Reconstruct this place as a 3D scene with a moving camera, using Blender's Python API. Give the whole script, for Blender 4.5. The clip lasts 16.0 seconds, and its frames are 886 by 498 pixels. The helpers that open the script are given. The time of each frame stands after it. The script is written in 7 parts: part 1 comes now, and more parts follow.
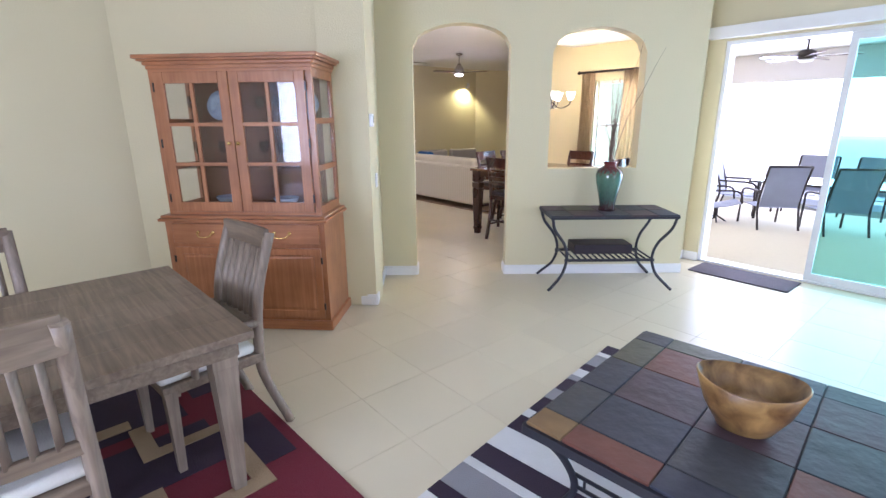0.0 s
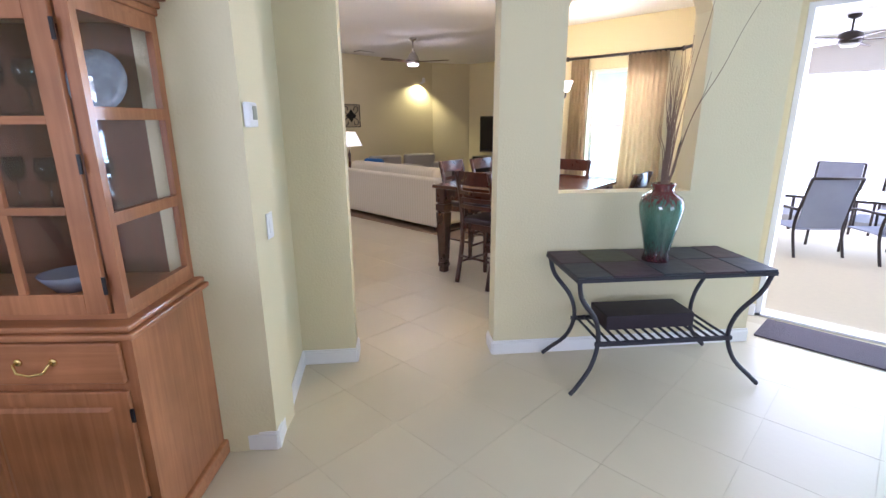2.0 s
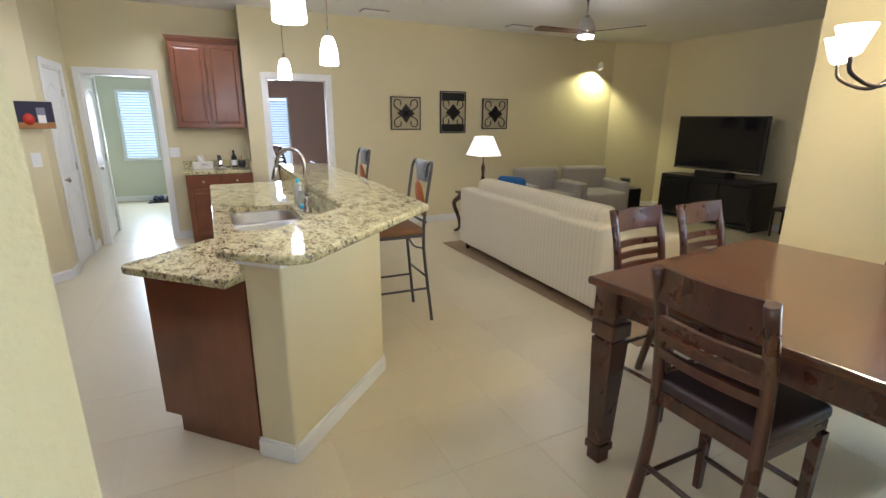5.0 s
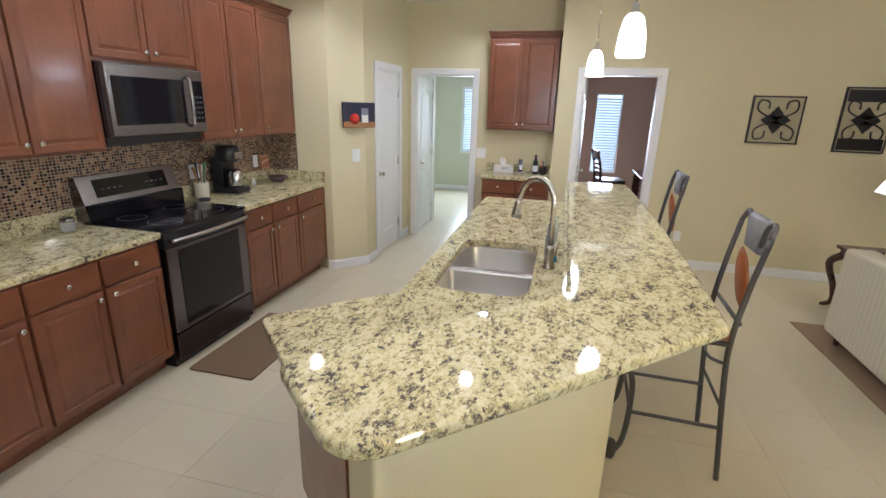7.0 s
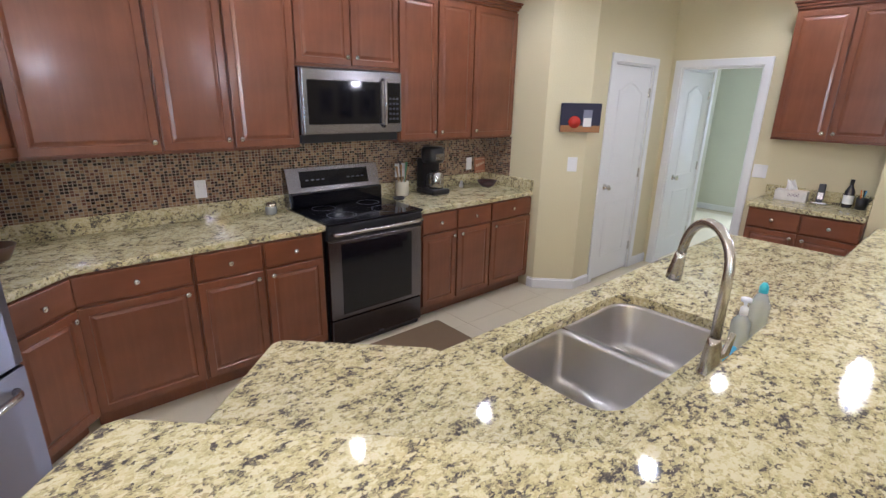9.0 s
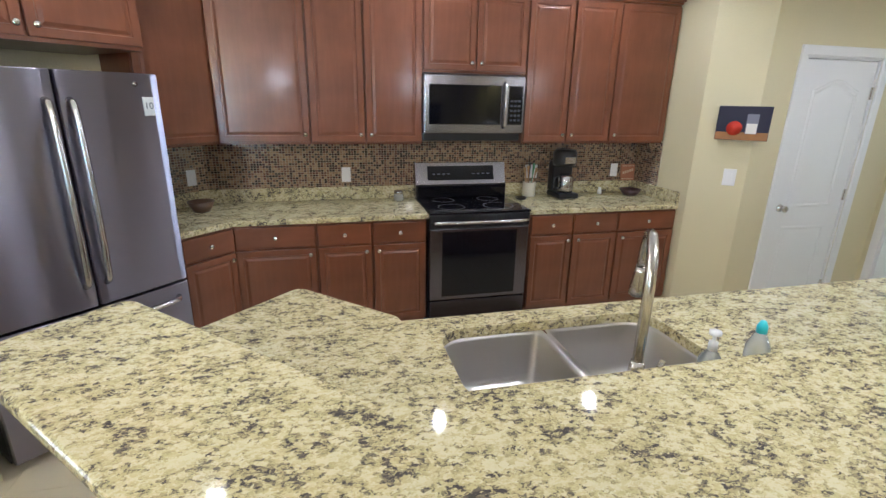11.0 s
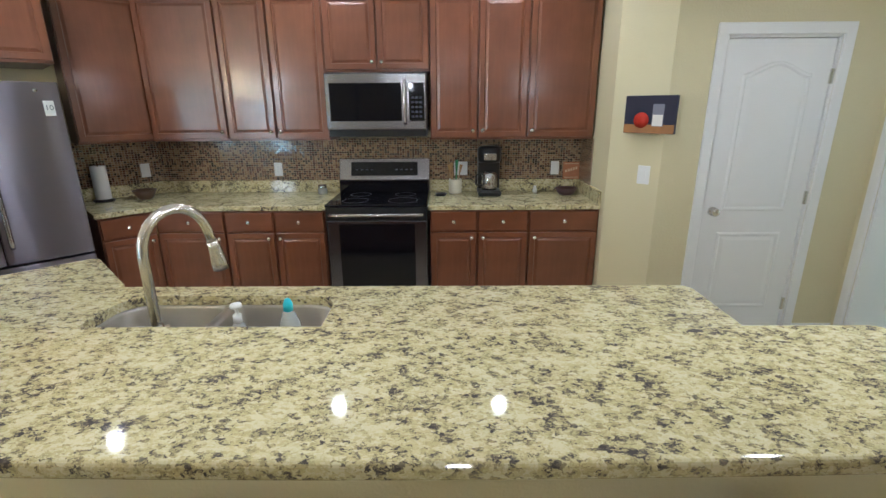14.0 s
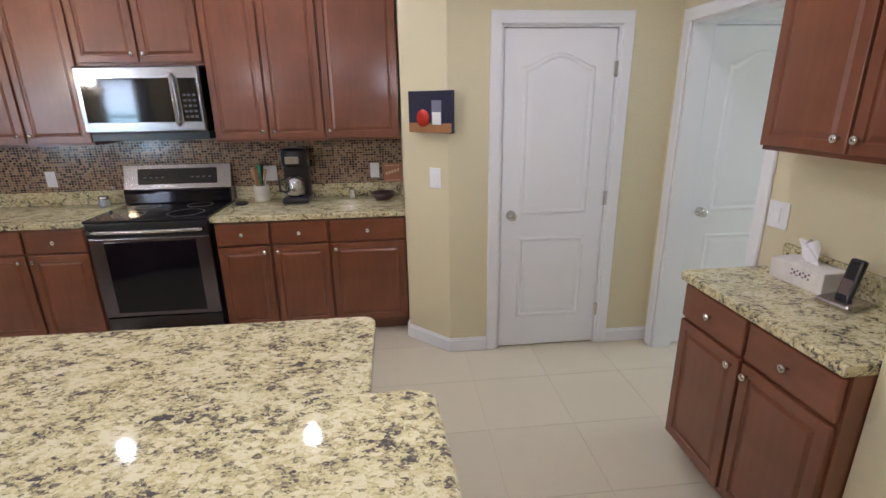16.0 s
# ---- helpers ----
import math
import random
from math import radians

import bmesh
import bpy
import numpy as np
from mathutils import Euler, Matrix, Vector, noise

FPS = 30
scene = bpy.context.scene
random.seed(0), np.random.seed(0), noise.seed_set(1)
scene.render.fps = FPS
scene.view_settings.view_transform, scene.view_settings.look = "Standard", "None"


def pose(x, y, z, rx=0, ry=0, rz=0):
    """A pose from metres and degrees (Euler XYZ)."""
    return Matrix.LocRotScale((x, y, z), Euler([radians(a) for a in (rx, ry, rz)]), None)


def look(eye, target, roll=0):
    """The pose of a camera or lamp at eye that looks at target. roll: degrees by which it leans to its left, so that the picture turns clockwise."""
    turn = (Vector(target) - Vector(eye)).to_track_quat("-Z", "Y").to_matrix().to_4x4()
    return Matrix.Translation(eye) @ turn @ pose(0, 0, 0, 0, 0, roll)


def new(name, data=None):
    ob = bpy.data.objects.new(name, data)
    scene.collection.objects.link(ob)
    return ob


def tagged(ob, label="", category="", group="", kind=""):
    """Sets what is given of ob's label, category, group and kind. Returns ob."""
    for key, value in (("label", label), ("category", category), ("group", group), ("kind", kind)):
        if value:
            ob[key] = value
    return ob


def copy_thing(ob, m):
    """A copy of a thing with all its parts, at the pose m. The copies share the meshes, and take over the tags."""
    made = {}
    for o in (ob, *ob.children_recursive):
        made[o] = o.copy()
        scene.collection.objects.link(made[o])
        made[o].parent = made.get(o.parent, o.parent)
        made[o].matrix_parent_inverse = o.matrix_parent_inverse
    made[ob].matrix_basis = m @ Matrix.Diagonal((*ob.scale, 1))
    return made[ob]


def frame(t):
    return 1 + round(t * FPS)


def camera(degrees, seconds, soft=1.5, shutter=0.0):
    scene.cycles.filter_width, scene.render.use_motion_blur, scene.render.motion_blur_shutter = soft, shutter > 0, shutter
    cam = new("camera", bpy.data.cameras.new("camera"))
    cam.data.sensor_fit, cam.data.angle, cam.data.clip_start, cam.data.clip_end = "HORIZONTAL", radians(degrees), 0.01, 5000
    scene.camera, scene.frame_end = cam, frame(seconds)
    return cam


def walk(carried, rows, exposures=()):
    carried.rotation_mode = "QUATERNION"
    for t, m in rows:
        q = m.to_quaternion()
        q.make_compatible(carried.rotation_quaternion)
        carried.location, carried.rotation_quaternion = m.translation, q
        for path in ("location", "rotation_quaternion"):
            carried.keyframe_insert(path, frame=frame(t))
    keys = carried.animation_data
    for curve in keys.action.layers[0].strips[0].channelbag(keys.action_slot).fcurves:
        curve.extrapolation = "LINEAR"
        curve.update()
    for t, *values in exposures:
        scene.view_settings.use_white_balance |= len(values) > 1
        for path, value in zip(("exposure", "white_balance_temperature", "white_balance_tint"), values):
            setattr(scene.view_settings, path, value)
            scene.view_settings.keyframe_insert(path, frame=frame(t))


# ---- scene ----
cam = camera(86.2, 16.0)
PATH = [
    (0, (2.435, 0.625, 1.553), (0.963, 1.872, 1.025), -0.4),
    (0.5, (2.097, 0.92, 1.546), (0.671, 2.216, 1.012), -0.3),
    (1, (1.742, 1.186, 1.539), (0.331, 2.5, 1.007), -0.2),
    (1.5, (1.379, 1.458, 1.533), (0.001, 2.81, 1.009), -0.3),
    (2, (1.062, 1.83, 1.522), (-0.286, 3.212, 0.999), -0.3),
    (2.5, (0.743, 2.165, 1.518), (-0.606, 3.546, 0.995), -0.3),
    (3, (0.397, 2.477, 1.524), (-0.947, 3.866, 1.007), -0.1),
    (3.2, (0.271, 2.624, 1.52), (-1.072, 4.011, 0.999), 0.1),
    (5.3, (-1.038, 3.812, 1.572), (-2.84, 4.496, 1.038), 0.6),
    (5.5, (-1.18, 3.868, 1.576), (-3.02, 4.441, 1.04), 0.8),
    (6, (-1.461, 4.011, 1.64), (-3.358, 4.306, 1.08), 1.2),
    (6.5, (-1.697, 4.192, 1.689), (-3.611, 4.13, 1.112), 1.4),
    (7, (-1.9, 4.31, 1.689), (-3.758, 3.857, 1.104), 1.6),
    (7.5, (-2.144, 4.383, 1.677), (-3.882, 3.582, 1.095), 1.2),
    (8, (-2.352, 4.478, 1.669), (-3.964, 3.449, 1.084), 1.1),
    (8.5, (-2.561, 4.612, 1.673), (-3.982, 3.333, 1.085), 1.0),
    (9, (-2.787, 4.706, 1.684), (-4.043, 3.269, 1.085), 1.1),
    (9.5, (-2.978, 4.805, 1.692), (-4.114, 3.271, 1.095), 1.1),
    (10, (-3.157, 4.92, 1.698), (-4.141, 3.289, 1.088), 1.2),
    (10.2, (-3.21, 4.979, 1.696), (-4.086, 3.286, 1.09), 1.1),
    (12.3, (-3.964, 5.581, 1.666), (-4.035, 3.673, 1.069), 0.3),
    (12.5, (-4.063, 5.597, 1.67), (-4.116, 3.689, 1.074), 0.0),
    (13, (-4.369, 5.533, 1.663), (-4.399, 3.622, 1.073), -0.0),
    (13.5, (-4.743, 5.549, 1.653), (-4.746, 3.636, 1.07), -0.2),
    (14, (-5.05, 5.523, 1.63), (-5.032, 3.609, 1.05), -0.4),
    (14.5, (-5.354, 5.4, 1.636), (-5.374, 3.487, 1.054), -0.4),
    (15, (-5.631, 5.297, 1.638), (-5.764, 3.39, 1.05), -0.7),
    (15.5, (-5.905, 5.242, 1.622), (-6.053, 3.335, 1.039), -0.9),
    (16, (-6.138, 5.211, 1.626), (-6.326, 3.312, 1.029), -0.9),
]
walk(cam, [(t, look(eye, target, roll)) for t, eye, target, roll in PATH], exposures=[(0, 0.34, 5450, 29), (3, 0.18, 5500, 30), (5.5, 0.26, 5600, 13), (9.5, 0.26, 5450, 20), (12.5, 0.22, 5400, 5), (14, 0.12, 5400, 8), (15, 0.12, 5600, 21), (16, 0.12, 5600, 22)])

# ---- light ----
world = bpy.data.worlds.new("world")
scene.world = world
world.use_nodes = True
wn = world.node_tree.nodes
sky = wn.new("ShaderNodeTexSky")
sky.sky_type, sky.sun_disc = 'NISHITA', False
sky.sun_elevation, sky.sun_rotation = radians(52), radians(200)
wn["Background"].inputs[1].default_value = 0.15
world.node_tree.links.new(sky.outputs[0], wn["Background"].inputs[0])
sun = new("sun", bpy.data.lights.new("sun", 'SUN'))
sun.data.energy, sun.data.angle, sun.data.color = 5.0, radians(0.6), (1, 0.95, 0.87)
sun.matrix_world = look((0, 0, 20), (0 + 4, 0 + 11, 20 - 15))


def area(name, loc, target, sx, sy, power, color):
    la = new(name, bpy.data.lights.new(name, 'AREA'))
    la.data.shape, la.data.size, la.data.size_y = 'RECTANGLE', sx, sy
    la.data.energy, la.data.color = power, color
    la.matrix_world = look(loc, target)
    return la


DAY = (0.86, 0.94, 1.0)
WARM = (1.0, 0.95, 0.88)
area("slider_daylight", (1.7, 6.35, 1.15), (1.7, 0, 0.9), 2.6, 2.1, 50, DAY)
area("window_daylight", (2.4, -2.92, 1.5), (2.4, 6, 1.3), 2.6, 1.4, 145, DAY)
area("nook_daylight", (-1.42, 7.46, 1.45), (-1.42, 4, 1.0), 0.8, 1.2, 45, DAY)
area("hall_daylight", (-11.2, 2.6, 1.40), (-8, 2.75, 1.0), 0.46, 1.1, 42, (0.88, 0.97, 1.0))
area("den_daylight", (-11.05, 5.02, 1.3), (-8, 5.3, 0.9), 0.4, 1.1, 34, DAY)
area("side_daylight", (5.9, 2.95, 1.4), (0, 2.6, 1.2), 2.3, 1.6, 40, DAY)
area("lanai_daylight", (2.0, 10.6, 1.05), (2.0, 6, 0.9), 9.3, 2.0, 350, (0.95, 0.97, 1.0))


def point(name, loc, power, color=WARM, size=0.05):
    la = new(name, bpy.data.lights.new(name, 'POINT'))
    la.data.energy, la.data.color, la.data.shadow_soft_size = power, color, size
    la.location = loc
    return la


# ---- materials ----
def mat(name, color, rough=0.6, metal=0.0, scale=8.0, var=0.12, bump=0.0, bump_scale=60.0, coat=0.0, spec=0.5, rnd=0.0):
    m = bpy.data.materials.new(name)
    m.use_nodes = True
    n, l = m.node_tree.nodes, m.node_tree.links
    b = n["Principled BSDF"]
    b.inputs["Roughness"].default_value, b.inputs["Metallic"].default_value = rough, metal
    b.inputs["Coat Weight"].default_value, b.inputs["Specular IOR Level"].default_value = coat, spec
    b.inputs["Coat Roughness"].default_value = 0.08
    tc = n.new("ShaderNodeTexCoord")
    no = n.new("ShaderNodeTexNoise")
    no.inputs["Scale"].default_value, no.inputs["Detail"].default_value = scale, 5
    l.new(tc.outputs["Object"], no.inputs["Vector"])
    mx = n.new("ShaderNodeMix")
    mx.data_type = 'RGBA'
    c = Vector(color)
    mx.inputs["A"].default_value = (*(c * (1 - var)), 1)
    mx.inputs["B"].default_value = (*[min(1, v) for v in c * (1 + var)], 1)
    l.new(no.outputs["Fac"], mx.inputs["Factor"])
    out = mx.outputs["Result"]
    if rnd:
        oi = n.new("ShaderNodeObjectInfo")
        hs = n.new("ShaderNodeHueSaturation")
        mr = n.new("ShaderNodeMapRange")
        mr.inputs["To Min"].default_value, mr.inputs["To Max"].default_value = 1 - rnd, 1 + rnd
        l.new(oi.outputs["Random"], mr.inputs["Value"])
        l.new(mr.outputs["Result"], hs.inputs["Value"])
        l.new(out, hs.inputs["Color"])
        out = hs.outputs["Color"]
    l.new(out, b.inputs["Base Color"])
    rr = n.new("ShaderNodeMapRange")
    rr.inputs["To Min"].default_value, rr.inputs["To Max"].default_value = max(0.02, rough * 0.88), min(1, rough * 1.12)
    l.new(no.outputs["Fac"], rr.inputs["Value"])
    l.new(rr.outputs["Result"], b.inputs["Roughness"])
    if bump:
        n2 = n.new("ShaderNodeTexNoise")
        n2.inputs["Scale"].default_value, n2.inputs["Detail"].default_value = bump_scale, 4
        bp = n.new("ShaderNodeBump")
        bp.inputs["Strength"].default_value, bp.inputs["Distance"].default_value = bump, 0.01
        l.new(tc.outputs["Object"], n2.inputs["Vector"])
        l.new(n2.outputs["Fac"], bp.inputs["Height"])
        l.new(bp.outputs["Normal"], b.inputs["Normal"])
    return m


def ramp(m, stops, src, interp='LINEAR'):
    r = m.node_tree.nodes.new("ShaderNodeValToRGB")
    r.color_ramp.interpolation = interp
    while len(r.color_ramp.elements) < len(stops):
        r.color_ramp.elements.new(0.5)
    for e, (p, c) in zip(r.color_ramp.elements, stops):
        e.position, e.color = p, (*c, 1)
    m.node_tree.links.new(src, r.inputs["Fac"])
    return r.outputs["Color"]


def wood(name, dark, light, rough=0.35, coat=0.3, axis=2, scale=3.0, spread=14.0):
    m = mat(name, light, rough, coat=coat)
    n, l = m.node_tree.nodes, m.node_tree.links
    tc = n.new("ShaderNodeTexCoord")
    mp = n.new("ShaderNodeMapping")
    s = [spread] * 3
    s[axis] = 1.0
    mp.inputs["Scale"].default_value = s
    l.new(tc.outputs["Object"], mp.inputs["Vector"])
    no = n.new("ShaderNodeTexNoise")
    no.inputs["Scale"].default_value, no.inputs["Detail"].default_value = scale, 7
    no.inputs["Distortion"].default_value = 0.6
    l.new(mp.outputs["Vector"], no.inputs["Vector"])
    mid = [(a + b) / 2 for a, b in zip(dark, light)]
    col = ramp(m, [(0.3, dark), (0.5, mid), (0.68, light)], no.outputs["Fac"])
    blot = n.new("ShaderNodeTexNoise")
    blot.inputs["Scale"].default_value, blot.inputs["Detail"].default_value = 4.5, 3
    l.new(tc.outputs["Object"], blot.inputs["Vector"])
    oi, sh = n.new("ShaderNodeObjectInfo"), n.new("ShaderNodeMath")
    sh.operation = 'MULTIPLY_ADD'
    sh.inputs[1].default_value = 0.16
    l.new(oi.outputs["Random"], sh.inputs[0])
    l.new(blot.outputs["Fac"], sh.inputs[2])
    tone = ramp(m, [(0.34, (0.80, 0.78, 0.76)), (0.74, (1.12, 1.13, 1.14))], sh.outputs[0])
    mx = n.new("ShaderNodeMix")
    mx.data_type, mx.blend_type = 'RGBA', 'MULTIPLY'
    mx.inputs["Factor"].default_value = 1.0
    l.new(col, mx.inputs["A"])
    l.new(tone, mx.inputs["B"])
    l.new(mx.outputs["Result"], n["Principled BSDF"].inputs["Base Color"])
    bp = n.new("ShaderNodeBump")
    bp.inputs["Strength"].default_value, bp.inputs["Distance"].default_value = 0.06, 0.003
    l.new(no.outputs["Fac"], bp.inputs["Height"])
    l.new(bp.outputs["Normal"], n["Principled BSDF"].inputs["Normal"])
    return m


def granite():
    """Cream and yellow crystals with clustered grey-brown flecks."""
    m = mat("granite", (0.5, 0.45, 0.3), 0.055)
    n, l = m.node_tree.nodes, m.node_tree.links
    tc = n.new("ShaderNodeTexCoord")
    mp = n.new("ShaderNodeMapping")
    mp.inputs["Scale"].default_value = (0.80, 1.12, 1.0)
    mp.inputs["Rotation"].default_value = (0, 0, radians(12))
    l.new(tc.outputs["Object"], mp.inputs["Vector"])
    warp = n.new("ShaderNodeTexNoise")
    warp.inputs["Scale"].default_value, warp.inputs["Detail"].default_value = 110, 4
    l.new(mp.outputs["Vector"], warp.inputs["Vector"])
    push = n.new("ShaderNodeVectorMath")
    push.operation = 'MULTIPLY_ADD'
    push.inputs[1].default_value = (0.024, 0.024, 0.024)
    l.new(warp.outputs["Color"], push.inputs[0])
    l.new(mp.outputs["Vector"], push.inputs[2])
    cells = []
    for scale in (88, 190):
        vo = n.new("ShaderNodeTexVoronoi")
        vo.inputs["Scale"].default_value = scale
        l.new(push.outputs[0], vo.inputs["Vector"])
        sp = n.new("ShaderNodeSeparateColor")
        l.new(vo.outputs["Color"], sp.inputs[0])
        cells.append(sp.outputs[0])
    cloud = n.new("ShaderNodeTexNoise")
    cloud.inputs["Scale"].default_value, cloud.inputs["Detail"].default_value = 13, 3
    l.new(mp.outputs["Vector"], cloud.inputs["Vector"])

    def mad(a, k, b):
        q = n.new("ShaderNodeMath")
        q.operation = 'MULTIPLY_ADD'
        l.new(a, q.inputs[0])
        q.inputs[1].default_value = k
        if isinstance(b, float):
            q.inputs[2].default_value = b
        else:
            l.new(b, q.inputs[2])
        return q.outputs[0]
    pick = mad(cloud.outputs["Fac"], 1.0, mad(cells[0], 0.50, mad(cells[1], 0.36, -0.43)))
    col = ramp(m, [(0.15, (0.085, 0.075, 0.072)), (0.25, (0.185, 0.160, 0.120)), (0.33, (0.36, 0.305, 0.170)), (0.43, (0.51, 0.445, 0.230)), (0.58, (0.595, 0.53, 0.295)), (0.76, (0.67, 0.62, 0.41))], pick)
    l.new(col, n["Principled BSDF"].inputs["Base Color"])
    return m


def glass(name, color=(1, 1, 1), rough=0.0):
    m = bpy.data.materials.new(name)
    m.use_nodes = True
    n, l = m.node_tree.nodes, m.node_tree.links
    n.clear()
    out = n.new("ShaderNodeOutputMaterial")
    tr, gl, mx, fr = n.new("ShaderNodeBsdfTransparent"), n.new("ShaderNodeBsdfGlossy"), n.new("ShaderNodeMixShader"), n.new("ShaderNodeLayerWeight")
    tr.inputs[0].default_value = (*color, 1)
    gl.inputs["Roughness"].default_value = rough + 0.01
    fr.inputs["Blend"].default_value = 0.5
    pw5, mad = n.new("ShaderNodeMath"), n.new("ShaderNodeMath")
    pw5.operation, mad.operation = 'POWER', 'MULTIPLY_ADD'
    pw5.inputs[1].default_value, mad.inputs[1].default_value, mad.inputs[2].default_value = 5.0, 0.9, 0.04
    l.new(fr.outputs["Facing"], pw5.inputs[0])
    l.new(pw5.outputs[0], mad.inputs[0])
    l.new(mad.outputs[0], mx.inputs[0])
    l.new(tr.outputs[0], mx.inputs[1])
    l.new(gl.outputs[0], mx.inputs[2])
    l.new(mx.outputs[0], out.inputs[0])
    return m


def glow(name, color, strength):
    m = mat(name, color, 0.4)
    b = m.node_tree.nodes["Principled BSDF"]
    b.inputs["Emission Color"].default_value = (*color, 1)
    b.inputs["Emission Strength"].default_value = strength
    return m


WALL = mat("wall_paint", (0.67, 0.605, 0.395), 0.75, scale=1.5, var=0.04, bump=0.25, bump_scale=90)
CEIL = mat("ceiling_paint", (0.78, 0.77, 0.74), 0.85, scale=2, var=0.03, bump=0.4, bump_scale=50)
WHITE = mat("white_paint", (0.80, 0.80, 0.80), 0.38, scale=3, var=0.03)
TAUPE = mat("den_paint", (0.42, 0.30, 0.25), 0.8, scale=2, var=0.05)
PALE = mat("hall_paint", (0.60, 0.605, 0.50), 0.8, scale=2, var=0.05)
LANAI_WALL = mat("stucco", (0.62, 0.58, 0.56), 0.9, scale=3, var=0.05, bump=0.4)
TILE = mat("floor_tile", (0.63, 0.565, 0.415), 0.32, scale=2.2, var=0.06, rnd=0.025, bump=0.05, bump_scale=30)
GROUT = mat("grout", (0.585, 0.52, 0.38), 0.9, scale=20, var=0.06)
CHERRY = wood("cherry_wood", (0.162, 0.052, 0.022), (0.182, 0.061, 0.027), 0.36, 0.45)
CHERRY_H = wood("cherry_wood_level", (0.162, 0.052, 0.022), (0.182, 0.061, 0.027), 0.36, 0.45, axis=0)
for _m in (CHERRY, CHERRY_H):
    _m.node_tree.nodes["Principled BSDF"].inputs["Coat Roughness"].default_value = 0.17
OAK = wood("oak_wood", (0.31, 0.118, 0.043), (0.41, 0.168, 0.067), 0.4, 0.25, spread=22, scale=2.2)
OAK_H = wood("oak_wood_level", (0.31, 0.118, 0.043), (0.41, 0.168, 0.067), 0.4, 0.25, axis=0, spread=22, scale=2.2)
GRANITE = granite()
STEEL = mat("steel", (0.52, 0.50, 0.50), 0.24, 1.0, scale=4, var=0.08)
DARKSTEEL = mat("dark_steel", (0.11, 0.105, 0.12), 0.26, 1.0, scale=4, var=0.06)
NICKEL = mat("nickel", (0.70, 0.68, 0.64), 0.2, 1.0)
BLACK = mat("black_plastic", (0.012, 0.012, 0.014), 0.3)
BLACKGLASS = mat("black_glass", (0.006, 0.006, 0.009), 0.06, spec=0.4)
GLASS = glass("clear_glass")
IRON = mat("dark_iron", (0.035, 0.035, 0.045), 0.5, 0.4, bump=0.1, scale=30)


# ---- building helpers ----
def link(name, bm, material, parent=None, label=""):
    me = bpy.data.meshes.new(name)
    bm.to_mesh(me)
    bm.free()
    for k in (material if isinstance(material, (list, tuple)) else (material,)):
        me.materials.append(k)
    ob = new(name, me)
    if parent is not None:
        ob.parent = parent
    if label:
        tagged(ob, label)
    return ob


def part(name, bm, material, parent, label=""):
    return link(name, bm, material, parent, label)


def thing(name, label, category, m=None, group=""):
    ob = new(name)
    ob.empty_display_size = 0.1
    ob.matrix_basis = m if m is not None else Matrix()
    return tagged(ob, label, category, group)


def structure(name, bm, material, label="", category=""):
    return tagged(link(name, bm, material), label, category, kind="structure")


def box(x0, y0, z0, x1, y1, z1, bevel=0.0, seg=2, bm=None, m=None):
    tmp = bmesh.new()
    r = bmesh.ops.create_cube(tmp, size=1)
    bmesh.ops.transform(tmp, matrix=Matrix.LocRotScale(((x0 + x1) / 2, (y0 + y1) / 2, (z0 + z1) / 2), None, (abs(x1 - x0), abs(y1 - y0), abs(z1 - z0))), verts=tmp.verts)
    if bevel:
        bmesh.ops.bevel(tmp, geom=tmp.edges[:], offset=bevel, segments=seg, profile=0.5, affect='EDGES')
    return merge(tmp, bm, m)


def merge(tmp, bm=None, m=None):
    if m is not None:
        bmesh.ops.transform(tmp, matrix=m, verts=tmp.verts)
    if bm is None:
        return tmp
    me = bpy.data.meshes.new("tmp")
    tmp.to_mesh(me)
    tmp.free()
    bm.from_mesh(me)
    bpy.data.meshes.remove(me)
    return bm


def cyl(r0, r1, h, seg=16, bm=None, m=None, smooth=True, caps=True):
    """A round bar along z from 0 to h."""
    tmp = bmesh.new()
    bmesh.ops.create_cone(tmp, cap_ends=caps, segments=seg, radius1=r0, radius2=r1, depth=h)
    bmesh.ops.translate(tmp, verts=tmp.verts, vec=(0, 0, h / 2))
    if smooth:
        for f in tmp.faces:
            f.smooth = len(f.verts) == 4
    return merge(tmp, bm, m)


def lathe(profile, seg=24, bm=None, m=None):
    tmp = bmesh.new()
    rings = []
    for r, z in profile:
        rings.append([tmp.verts.new((r * math.cos(2 * math.pi * i / seg), r * math.sin(2 * math.pi * i / seg), z)) for i in range(seg)] if r > 1e-5 else [tmp.verts.new((0, 0, z))])
    for a, b in zip(rings, rings[1:]):
        for i in range(seg):
            j = (i + 1) % seg
            if len(a) == 1 and len(b) == 1:
                continue
            if len(a) == 1:
                f = tmp.faces.new((a[0], b[j], b[i]))
            elif len(b) == 1:
                f = tmp.faces.new((a[i], a[j], b[0]))
            else:
                f = tmp.faces.new((a[i], a[j], b[j], b[i]))
            f.smooth = True
    bmesh.ops.recalc_face_normals(tmp, faces=tmp.faces[:])
    return merge(tmp, bm, m)


